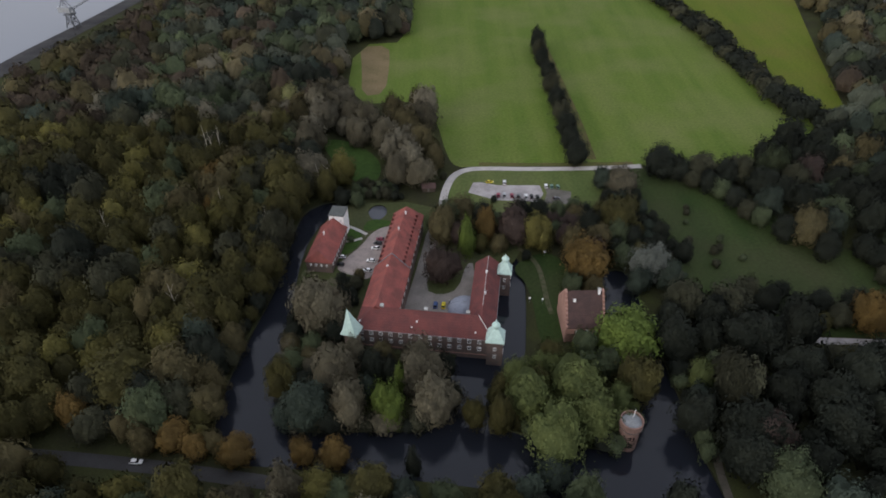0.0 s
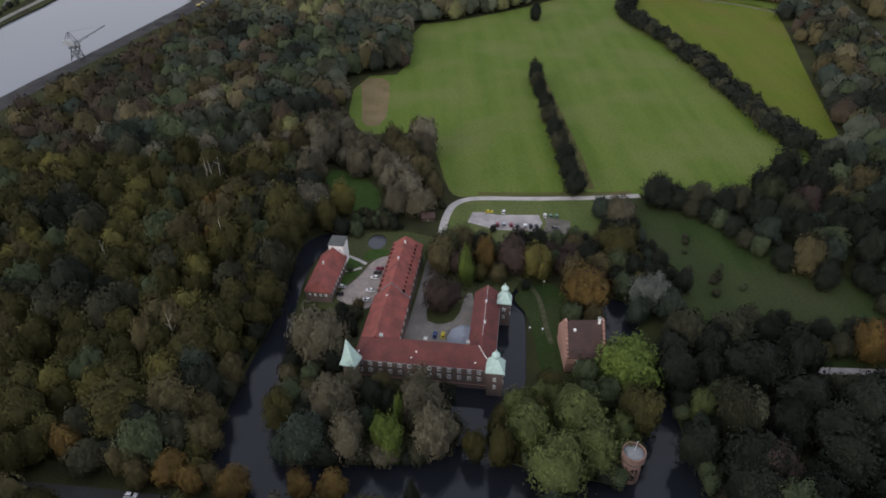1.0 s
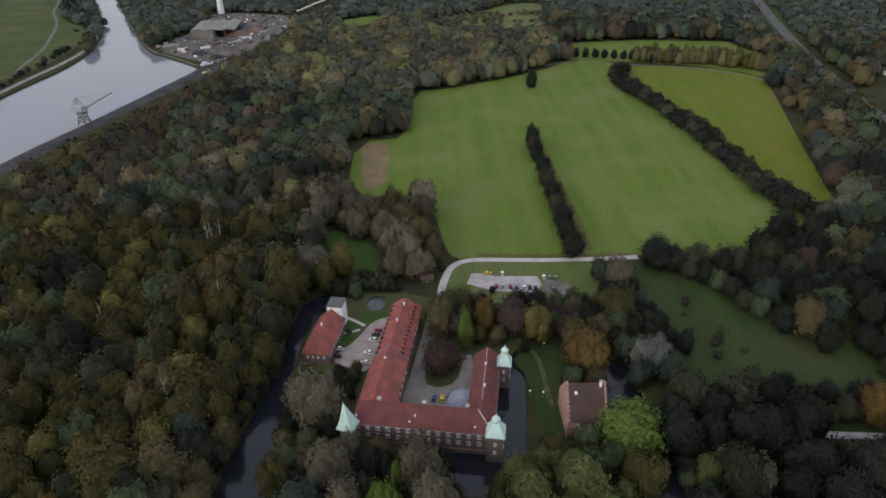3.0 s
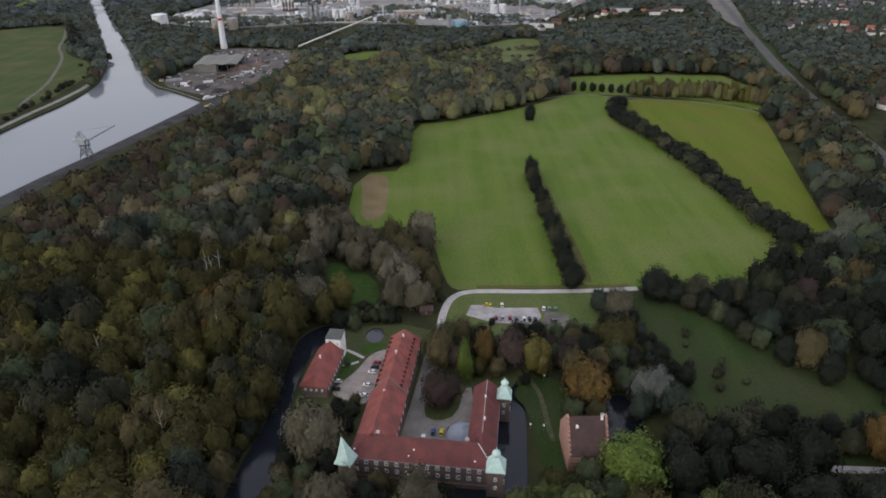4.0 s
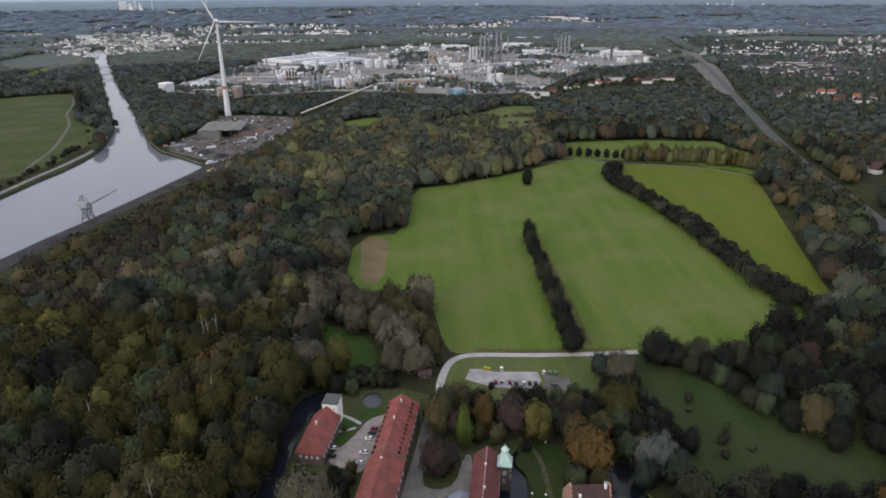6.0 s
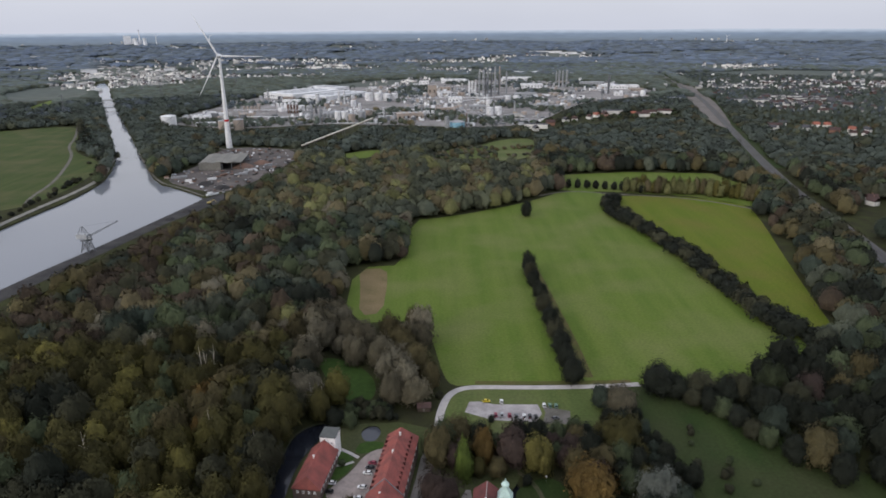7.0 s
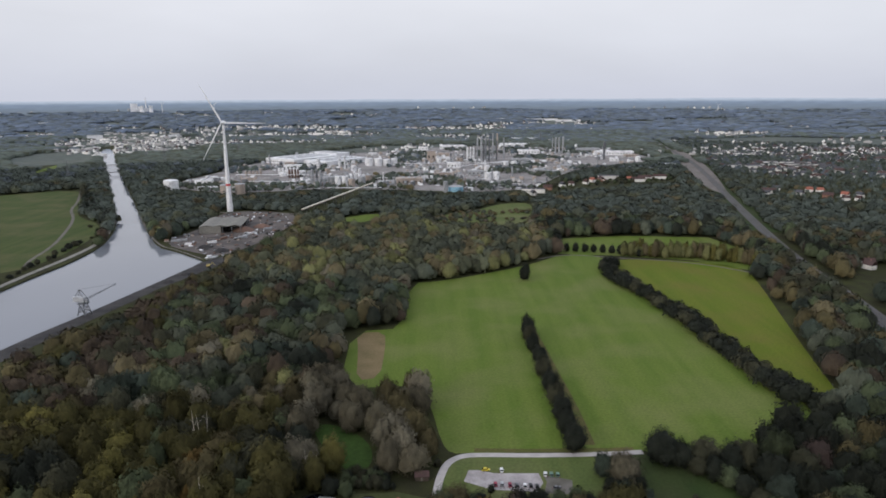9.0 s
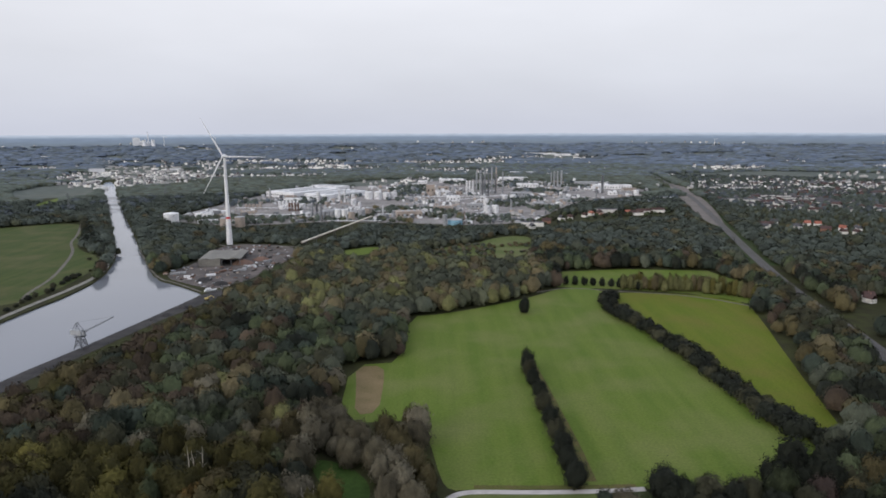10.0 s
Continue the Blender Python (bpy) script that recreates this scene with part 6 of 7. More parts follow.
def build_small_things():
    for x, y in ((41.7, 204.3), (46.6, 236.8), (36.3, 205.1), (56.3, 217.7)):
        p = thing("lamp_post", pose(x, y, 0.05), "short white garden lamp on the lawn", "lamp", "garden lamps")
        bm = bmesh.new()
        cyl(bm, 0, 0, 0, 2.4, 0.06, 0.05, 8)
        part("post", bm, M["lead"], p)
        bm = bmesh.new()
        lathe(bm, [(0.1, 2.35), (0.38, 2.5), (0.42, 2.9), (0.25, 3.15), (0.05, 3.2)], 10)
        part("globe", bm, M["white_paint"], p, "white lamp globe")
    r = np.random.default_rng(3)
    for x, y, h in ((-130.9, 317, 25), (-127.5, 316, 23), (-124.2, 318, 25), (-106.3, 258, 24), (-82.6, 246, 20), (-108.0, 192, 22), (-154.1, 240, 24), (-66, 292, 16), (-62, 296, 15)):
        d = thing("dead_tree", pose(x, y, 0, 0, 0, float(r.uniform(0, 360))), "bleached bare dead tree above the canopy", "tree", "dead trees")
        bm = bmesh.new()
        rod(bm, (0, 0, 0), (0.4, 0.2, h * 0.55), 0.35, 0.22, 7)
        rod(bm, (0.4, 0.2, h * 0.55), (0.1, 0.9, h + 2.5), 0.22, 0.05, 6)
        part("trunk", bm, M["dead_wood"], d, "bare grey trunk")
        for i in range(6):
            bm = bmesh.new()
            z = h * (0.5 + 0.08 * i)
            a = i * 2.2
            rod(bm, (0.35, 0.3, z), (0.35 + math.cos(a) * 2.2, 0.3 + math.sin(a) * 2.2, z + 2.4), 0.1, 0.03, 5)
            part("branch", bm, M["dead_wood"], d)
    # red awning under the trees
    a = thing("red_awning", pose(110, 189, 0.0, 0, 0, 10), "dull red canvas awning under the trees", "awning")
    bm = bmesh.new()
    gable_roof(bm, -3.5, 3.5, -2, 2, 2.4, 3.3, "x", 0.2, 0.6, 0.6, 0.08)
    part("canvas", bm, M["lamp_red"], a, "dull red canvas")
    for sx in (-3.3, 3.3):
        for sy in (-1.8, 1.8):
            bm = bmesh.new()
            cyl(bm, sx, sy, 0, 2.4, 0.06, n=6)
            part("pole", bm, M["lead"], a)


build_small_things()
# ---------------------------------------------------------------- canal side, works and town
M["steel"] = surface("painted_steel", (0.14, 0.15, 0.16), (0.10, 0.10, 0.11), scale=0.2, fine=2.0, rough=0.55)
M["white_metal"] = surface("white_cladding", (0.80, 0.80, 0.80), (0.64, 0.64, 0.65), scale=0.03, fine=0.5, rough=0.5)
M["grey_metal"] = surface("grey_cladding", (0.36, 0.37, 0.38), (0.26, 0.27, 0.28), scale=0.03, fine=0.5, rough=0.55)
M["tan_metal"] = surface("tan_cladding", (0.40, 0.34, 0.29), (0.30, 0.25, 0.21), scale=0.03, fine=0.5, rough=0.6)
M["shed_roof"] = surface("grey_olive_sheeting", (0.215, 0.205, 0.18), (0.165, 0.16, 0.14), scale=0.05, fine=0.6, rough=0.7)
M["pale_blue"] = surface("pale_blue_paint", (0.30, 0.55, 0.68), (0.25, 0.46, 0.60), scale=0.1, fine=0.8, rough=0.5)
M["yellow_paint"] = surface("yellow_paint", (0.62, 0.50, 0.18), (0.50, 0.40, 0.15), scale=0.1, fine=0.8, rough=0.6)
M["yellow_roof"] = surface("pale_yellow_sheeting", (0.80, 0.76, 0.66), (0.70, 0.66, 0.55), scale=0.05, fine=0.6, rough=0.6)
M["red_paint"] = surface("red_paint", (0.55, 0.04, 0.04), rough=0.5)
M["turbine"] = surface("turbine_white", (0.80, 0.80, 0.80), (0.74, 0.74, 0.74), scale=0.05, fine=0.6, rough=0.45)
M["rust"] = surface("rusty_heap", (0.20, 0.12, 0.09), (0.13, 0.09, 0.07), scale=0.1, fine=0.8, rough=0.95)
M["orange_tile"] = surface("orange_roof_tile", (0.34, 0.125, 0.085), (0.26, 0.10, 0.07), scale=0.1, fine=0.8, rough=0.8)
M["house_white"] = surface("house_render", (0.74, 0.72, 0.68), (0.62, 0.60, 0.56), scale=0.05, fine=0.6, rough=0.8, obj_random=0.15)
M["house_brick"] = surface("house_brick", (0.26, 0.14, 0.10), (0.20, 0.11, 0.085), scale=0.05, fine=0.6, rough=0.9, obj_random=0.15)
M["slate"] = surface("grey_slate", (0.085, 0.085, 0.095), (0.065, 0.065, 0.07), scale=0.05, fine=0.6, rough=0.7, obj_random=0.2)
FAR_RNG = np.random.default_rng(21)


def build_turbine():
    t = thing("wind_turbine", pose(-351, 1093, 0), "tall white wind turbine with a red ring", "wind turbine")
    bm = bmesh.new()
    lathe(bm, [(5.2, 0), (4.2, 30), (3.8, 44)], 24)
    part("tower_base", bm, M["turbine"], t, "pale tapered tower", smooth=False)
    bm = bmesh.new()
    lathe(bm, [(3.84, 44), (3.74, 47.5)], 24)
    part("red_ring", bm, M["red_paint"], t, "red ring round the tower")
    bm = bmesh.new()
    lathe(bm, [(3.7, 47.5), (2.8, 90), (1.8, 146)], 24)
    part("tower", bm, M["turbine"], t)
    bm = bmesh.new()
    lathe(bm, [(0.3, -7), (2.6, -5.5), (3.4, -1), (3.2, 4), (1.8, 8), (0.4, 9)], 16)
    n = part("nacelle", bm, M["turbine"], t, "egg-shaped white nacelle", smooth=True)
    n.matrix_basis = pose(0, -1, 149, 90, 0, 0)
    bm = bmesh.new()
    lathe(bm, [(2.4, 0), (2.3, 2.0), (1.2, 4.2), (0.2, 5.0)], 16)
    h = part("hub", bm, M["turbine"], t, smooth=True)
    h.matrix_basis = pose(0, -6, 149, 90, 0, 0)
    for a in (-1, 118, 240):
        bm = bmesh.new()
        secs = [(0, 1.2, 1.2), (4, 1.2, 1.0), (12, 1.5, 0.7), (25, 1.15, 0.45), (45, 0.75, 0.3), (62, 0.45, 0.18), (72, 0.15, 0.06)]
        rings = []
        for s, c, th in secs:
            rings.append([bm.verts.new((s, -th, 0.0)), bm.verts.new((s, 0, c * 0.7)), bm.verts.new((s, th, 0.0)), bm.verts.new((s, 0, -c * 1.2))])
        for p, q in zip(rings, rings[1:]):
            for i in range(4):
                bm.faces.new((p[i], p[(i + 1) % 4], q[(i + 1) % 4], q[i]))
        bm.faces.new(rings[0])
        bm.faces.new(rings[-1])
        bmesh.ops.recalc_face_normals(bm, faces=bm.faces[:])
        b = part("blade", bm, M["turbine"], t, "long white rotor blade")
        b.matrix_basis = pose(0, -8, 149, 0, -a, 0)


build_turbine()


def build_shed():
    s = thing("loading_shed", pose(-338, 908, 0.1, 0, 0, 6), "large open-sided loading shed with grey-olive roof", "shed")
    bm = bmesh.new()
    bx(bm, 0, 30, 0, 1, 0, 10)
    part("front_wall", bm, M["shed_roof"], s, "dark grey sheet wall")
    bm = bmesh.new()
    bx(bm, 0, 1, 1, 70, 0, 10)
    part("side_wall", bm, M["grey_metal"], s)
    bm = bmesh.new()
    bx(bm, 1, 58, 69, 70, 0, 10)
    part("back_wall", bm, M["grey_metal"], s)
    bm = bmesh.new()
    for i in range(3):
        gable_roof(bm, 19.5 * i, 19.5 * (i + 1), 0, 70, 10, 11.8, "y", 0.0 if i else 0.1, 0, 0, 0.25)
    part("roof", bm, M["shed_roof"], s, "grey-olive sheet roof in three low bays")
    for x in (32, 45, 57.5):
        for y in (1, 24, 47):
            bm = bmesh.new()
            bx(bm, x - 0.4, x + 0.4, y - 0.4, y + 0.4, 0, 10.0)
            part("column", bm, M["steel"], s)


build_shed()


def build_conveyor():
    a, b = Vector((-224, 1070, 5.5)), Vector((-130, 1320, 16.5))
    c = thing("conveyor", pose(0, 0, 0), "long covered conveyor bridge with pale roof on trestles", "conveyor")
    bm = bmesh.new()
    d = (b - a).normalized()
    side = Vector((d.y, -d.x, 0)).normalized()
    for w, h0, h1, mat, nm in ((1.3, 0, 1.8, "tan_metal", "gallery"), (1.5, 1.82, 2.2, "yellow_roof", "gallery_roof")):
        bm = bmesh.new()
        up = Vector((0, 0, 1))
        pts = [a - side * w + up * h0, a + side * w + up * h0, a + side * w + up * h1, a - side * w + up * h1,
               b - side * w + up * h0, b + side * w + up * h0, b + side * w + up * h1, b - side * w + up * h1]
        faces(bm, pts, [(0, 1, 2, 3), (5, 4, 7, 6), (0, 4, 5, 1), (1, 5, 6, 2), (2, 6, 7, 3), (3, 7, 4, 0)])
        part(nm, bm, M[mat], c)
    for i in range(8):
        p = a.lerp(b, (i + 0.3) / 8)
        bm = bmesh.new()
        for s in (-1.8, 1.8):
            beam(bm, (p.x + side.x * s * 1.6, p.y + side.y * s * 1.6, 0), (p.x + side.x * s, p.y + side.y * s, p.z + 0.1), 0.5)
        part("trestle", bm, M["steel"], c)


build_conveyor()


def build_crane():
    c = thing("quay_crane", pose(-316, 556, 0.15, 0, 0, -14), "old grey slewing crane on the canal quay", "crane")
    for x in (-4, 4):
        for y in (-4, 4):
            bm = bmesh.new()
            beam(bm, (x, y, 0), (x * 0.55, y * 0.55, 10.5), 0.7)
            part("leg", bm, M["steel"], c)
    bm = bmesh.new()
    for z, k in ((3.5, 0.85), (7, 0.70), (10.4, 0.56)):
        for a, b in (((-4, -4), (4, -4)), ((4, -4), (4, 4)), ((4, 4), (-4, 4)), ((-4, 4), (-4, -4))):
            beam(bm, (a[0] * k, a[1] * k, z), (b[0] * k, b[1] * k, z), 0.4)
    for a, b in (((-4, -4), (4, -4)), ((4, -4), (4, 4)), ((4, 4), (-4, 4)), ((-4, 4), (-4, -4))):
        beam(bm, (a[0], a[1], 0.2), (b[0] * 0.56, b[1] * 0.56, 10.2), 0.25)
        beam(bm, (b[0], b[1], 0.2), (a[0] * 0.56, a[1] * 0.56, 10.2), 0.25)
    part("bracing", bm, M["steel"], c)
    bm = bmesh.new()
    bx(bm, -3.6, 3.6, -3.6, 3.6, 10.5, 11.4)
    cyl(bm, 0, 0, 11.4, 12.4, 2.4, n=16)
    part("turntable", bm, M["steel"], c)
    bm = bmesh.new()
    bx(bm, -8.5, 3.0, -2.6, 2.6, 12.4, 16.8, 0.15)
    part("machine_house", bm, M["grey_metal"], c, "grey machine house")
    bm = bmesh.new()
    bx(bm, 3.0, 5.2, -1.4, 1.4, 12.4, 15.0)
    part("cab", bm, M["grey_metal"], c)
    bm = bmesh.new()
    for y in (-1.8, 1.8):
        beam(bm, (2.0, y, 16.8), (-2.5, y * 0.5, 23.5), 0.4)
        beam(bm, (-6.0, y, 16.8), (-2.5, y * 0.5, 23.5), 0.4)
    part("mast", bm, M["steel"], c)
    bm = bmesh.new()
    a, b = Vector((3.5, 0, 15.0)), Vector((27, 11, 27.5))
    for k in (-1, 1):
        for j in (-1, 1):
            beam(bm, a + Vector((0, k * 0.9, j * 0.8)), b + Vector((0, k * 0.3, j * 0.3)), 0.22)
    for i in range(14):
        p, q = a.lerp(b, i / 14), a.lerp(b, (i + 1) / 14)
        w = 0.85 * (1 - i / 20)
        beam(bm, p + Vector((0, -w, -w)), q + Vector((0, w, w)), 0.13)
        beam(bm, p + Vector((0, w, -w)), q + Vector((0, -w, w)), 0.13)
    part("jib", bm, M["steel"], c, "lattice jib")
    bm = bmesh.new()
    rod(bm, (-2.5, 0, 23.5), (26.5, 10.8, 27.8), 0.07, n=4)
    part("stay", bm, M["steel"], c)


build_crane()


def build_bridge(x, y, turn, arch):
    b = thing("canal_bridge", pose(x, y, 0, 0, 0, turn), "grey steel bridge across the canal", "bridge", "canal bridges")
    L = 64
    bm = bmesh.new()
    bx(bm, -L / 2, L / 2, -3, 3, 7.0, 8.0)
    part("deck", bm, M["concrete"], b, "pale bridge deck")
    for s in (-3.1, 3.1):
        bm = bmesh.new()
        pts = [(-L / 2 + L * i / 12, s, 8 + (arch * 4 * (i / 12) * (1 - i / 12))) for i in range(13)]
        for p, q in zip(pts, pts[1:]):
            beam(bm, p, q, 0.7)
        for p in pts[1:-1]:
            beam(bm, (p[0], s, 8), p, 0.3)
        part("arch", bm, M["grey_metal"], b)
    for s in (-L / 2 + 3, L / 2 - 3):
        bm = bmesh.new()
        bx(bm, s - 3, s + 3, -3.4, 3.4, -2, 7.0)
        part("abutment", bm, M["concrete"], b)


build_bridge(-848, 1690, 27, 7)
build_bridge(-905, 1800, 27, 2)


def pylon(x, y, h, turn):
    p = thing("power_pylon", pose(x, y, float(land_z(x, y)), 0, 0, turn), "grey lattice power pylon above the trees", "pylon", "power pylons")
    for sx in (-1, 1):
        for sy in (-1, 1):
            bm = bmesh.new()
            beam(bm, (sx * h * 0.09, sy * h * 0.09, 0), (sx * h * 0.018, sy * h * 0.018, h * 0.62), 0.55)
            beam(bm, (sx * h * 0.018, sy * h * 0.018, h * 0.62), (0, 0, h), 0.5)
            part("leg", bm, M["steel"], p)
    bm = bmesh.new()
    for i in range(6):
        z0, z1 = h * 0.1 * i, h * 0.1 * (i + 1)
        w0, w1 = h * (0.09 - 0.0116 * i), h * (0.09 - 0.0116 * (i + 1))
        for s in (-1, 1):
            beam(bm, (-w0, s * w0, z0), (w1, s * w1, z1), 0.3)
            beam(bm, (w0, s * w0, z0), (-w1, s * w1, z1), 0.3)
    part("bracing", bm, M["steel"], p)
    for z, w in ((0.66, 0.24), (0.80, 0.18), (0.92, 0.12)):
        bm = bmesh.new()
        beam(bm, (-h * w, 0, h * z), (h * w, 0, h * z), 0.5)
        beam(bm, (-h * w, 0, h * z), (0, 0, h * (z + 0.05)), 0.35)
        beam(bm, (h * w, 0, h * z), (0, 0, h * (z + 0.05)), 0.35)
        part("cross_arm", bm, M["steel"], p)


for x, y, h, a in ((-859, 1522, 50, 30), (-789, 1905, 56, 25), (-690, 2300, 52, 25), (-1010, 1150, 48, 30), (430, 2700, 55, -60), (1150, 2500, 52, -50)):
    pylon(x, y, h, a)


HALL_PANE = bpy.data.meshes.new("window")
hall_bm = bx(bmesh.new(), -0.5, 0.5, -0.5, 0.5, -0.5, 0.5)
hall_bm.to_mesh(HALL_PANE)
hall_bm.free()
HALL_PANE.materials.append(M["glass"])


def hall(x, y, w, l, h, turn, mat, label, roofmat=None, vents=3):
    """A flat-roofed works building: walls, a parapet, roof sheet and rooflights."""
    b = thing("works_hall", pose(x, y, 0.05, 0, 0, turn), label, "industrial building", "works buildings")
    bm = bmesh.new()
    bx(bm, -w / 2, w / 2, -l / 2, l / 2, 0, h)
    part("wall", bm, M[mat], b)
    bm = bmesh.new()
    bx(bm, -w / 2 - 0.3, w / 2 + 0.3, -l / 2 - 0.3, l / 2 + 0.3, h, h + 0.5)
    bx(bm, -w / 2 + 0.8, w / 2 - 0.8, -l / 2 + 0.8, l / 2 - 0.8, h + 0.5, h + 0.8)
    part("roof", bm, M[roofmat or mat], b)
    for i in range(vents):
        px = -w * 0.35 + w * 0.7 * (i + 0.5) / vents
        bm = bmesh.new()
        bx(bm, px - w * 0.04, px + w * 0.04, -l * 0.38, l * 0.38, h + 0.8, h + 1.7)
        part("rooflight", bm, M["grey_metal"], b)
    n = max(2, int(w / 9))
    for i in range(n):
        same_mesh("window", HALL_PANE, b, Matrix.LocRotScale((-w / 2 + w * (i + 0.5) / n, -l / 2 - 0.04, h * 0.48), None, (3.0, 0.1, h * 0.27)), "" if i else "dark window")


def tank(x, y, r, h, mat, label="white storage tank with a shallow domed roof", z=0.05):
    t = thing("storage_tank", pose(x, y, z), label, "tank", "storage tanks")
    bm = bmesh.new()
    lathe(bm, [(r, 0), (r, h)], 20)
    part("shell", bm, M[mat], t, smooth=False)
    bm = bmesh.new()
    lathe(bm, [(r + 0.2, h - 0.1), (r + 0.2, h + 0.3), (r * 0.6, h + r * 0.12), (0.3, h + r * 0.18)], 20)
    part("roof", bm, M["grey_metal" if mat != "white_metal" else "white_metal"], t)
    bm = bmesh.new()
    flight = []
    for i in range(11):
        c, n, z = math.cos(-2.6 + 0.2 * i), math.sin(-2.6 + 0.2 * i), h * i / 10
        flight.append([bm.verts.new(q) for q in ((r * c, r * n, z), ((r + 0.8) * c, (r + 0.8) * n, z), ((r + 0.8) * c, (r + 0.8) * n, z + 0.4), (r * c, r * n, z + 0.4))])
    for p, q in zip(flight, flight[1:]):
        for i in range(4):
            bm.faces.new((p[i], p[(i + 1) % 4], q[(i + 1) % 4], q[i]))
    part("stair", bm, M["steel"], t)


def column(x, y, r, h, mat):
    t = thing("process_column", pose(x, y, 0.05), "tall steel process column with platforms", "process column", "process columns")
    bm = bmesh.new()
    lathe(bm, [(r, 0), (r, h * 0.96), (r * 0.5, h)], 12)
    part("shell", bm, M[mat], t)
    for k in (0.3, 0.5, 0.7, 0.88):
        bm = bmesh.new()
        lathe(bm, [(r + 1.1, h * k), (r + 1.1, h * k + 0.5)], 12)
        part("platform", bm, M["steel"], t)
    bm = bmesh.new()
    rod(bm, (r + 0.6, 0, 0), (r + 0.6, 0, h * 0.95), 0.35)
    part("pipe", bm, M["grey_metal"], t)


def pipe_rack(x0, y0, x1, y1, h):
    p = thing("pipe_bridge", pose(0, 0, 0.05), "pale elevated pipe bridge on steel frames", "pipe bridge", "pipe bridges")
    a, b = Vector((x0, y0, h)), Vector((x1, y1, h))
    d = (b - a).normalized()
    s = Vector((d.y, -d.x, 0))
    for k in (-1.8, -0.6, 0.6, 1.8):
        bm = bmesh.new()
        rod(bm, a + s * k + Vector((0, 0, 0.5)), b + s * k + Vector((0, 0, 0.5)), 0.45, n=6)
        part("pipe", bm, M["white_metal" if k > 0 else "grey_metal"], p)
    n = max(2, int((b - a).length / 25))
    for i in range(n + 1):
        c = a.lerp(b, i / n)
        bm = bmesh.new()
        for k in (-2.2, 2.2):
            beam(bm, (c.x + s.x * k, c.y + s.y * k, 0), (c.x + s.x * k, c.y + s.y * k, h), 0.4)
        beam(bm, c - s * 2.4, c + s * 2.4, 0.4)
        part("frame", bm, M["steel"], p)


W_LABEL = {"white_metal": "white clad industrial hall with flat roof", "grey_metal": "grey clad industrial hall with flat roof", "tan_metal": "tan brick works building with flat roof"}
for x, y, w, l, h, turn, mat in ((-395, 1960, 120, 190, 15, -36, "white_metal"), (-290, 1900, 90, 170, 13, -36, "white_metal"), (-335, 2080, 110, 60, 17, -36, "white_metal"),
                                 (310, 2185, 70, 32, 13, 2, "white_metal"), (580, 2130, 126, 34, 12, -4, "white_metal"), (400, 2850, 140, 40, 10, -3, "white_metal"),
                                 (-60, 1440, 56, 34, 13, 8, "tan_metal"), (48, 1756, 36, 22, 15, 0, "white_metal"), (-14, 1947, 26, 26, 30, 0, "tan_metal"),
                                 (-515, 1500, 60, 12, 7, 30, "white_metal"), (-428, 1475, 30, 16, 10, 10, "tan_metal"), 
                                 (-590, 1390, 34, 14, 9, 10, "grey_metal"), (60, 2420, 90, 40, 12, 0, "white_metal"), (300, 2500, 110, 40, 12, -5, "white_metal"),
                                 (-240, 1500, 40, 24, 9, 20, "grey_metal"), (20, 1560, 46, 20, 10, 14, "tan_metal"), (560, 1640, 70, 28, 9, -18, "grey_metal"),
                                 (620, 1760, 60, 30, 9, -20, "white_metal"), (250, 1880, 60, 26, 12, 0, "grey_metal"), (520, 2230, 80, 30, 14, -6, "grey_metal"),
                                 (-480, 1360, 40, 10, 6, 16, "white_metal"), (-350, 1420, 30, 14, 7, 12, "white_metal")):
    hall(x, y, w, l, h, turn, mat, W_LABEL[mat])
for x, y, r, h, mat in ((-559, 1368, 15, 19, "white_metal"), (-188, 1827, 11, 20, "white_metal"), (-161, 1826, 11, 20, "white_metal"), (-138, 1826, 10, 18, "white_metal"), (-118, 1840, 9, 18, "white_metal"),
                        (-418, 1285, 11, 20, "tan_metal"), (-394, 1299, 10, 20, "tan_metal"), (-212, 1397, 6, 22, "white_metal"), (-196, 1392, 6, 22, "white_metal"),
                        (-180, 1380, 7, 20, "tan_metal"), (-162, 1415, 8, 20, "grey_metal"), (-150, 1441, 8, 20, "tan_metal"), (19, 1303, 4.5, 22, "grey_metal"),
                        (120, 1498, 8, 17, "white_metal"), (140, 1508, 8, 17, "white_metal"), (190, 1780, 9, 14, "white_metal"), (214, 1786, 9, 14, "white_metal"),
                        (240, 1790, 8, 13, "grey_metal"), (-345, 1590, 8, 14, "white_metal"), (-326, 1585, 8, 14, "white_metal"), (-306, 1580, 8, 14, "grey_metal"),
                        (-365, 1600, 7, 14, "white_metal"), (-270, 1620, 7, 16, "tan_metal")):
    tank(x, y, r, h, mat, {"white_metal": "white storage tank with a shallow domed roof", "grey_metal": "grey storage tank with a shallow domed roof",
                           "tan_metal": "tan storage tank with a shallow domed roof"}[mat])
tank(40, 1318, 15, 10, "pale_blue", "pale blue round tank at the wood's edge")
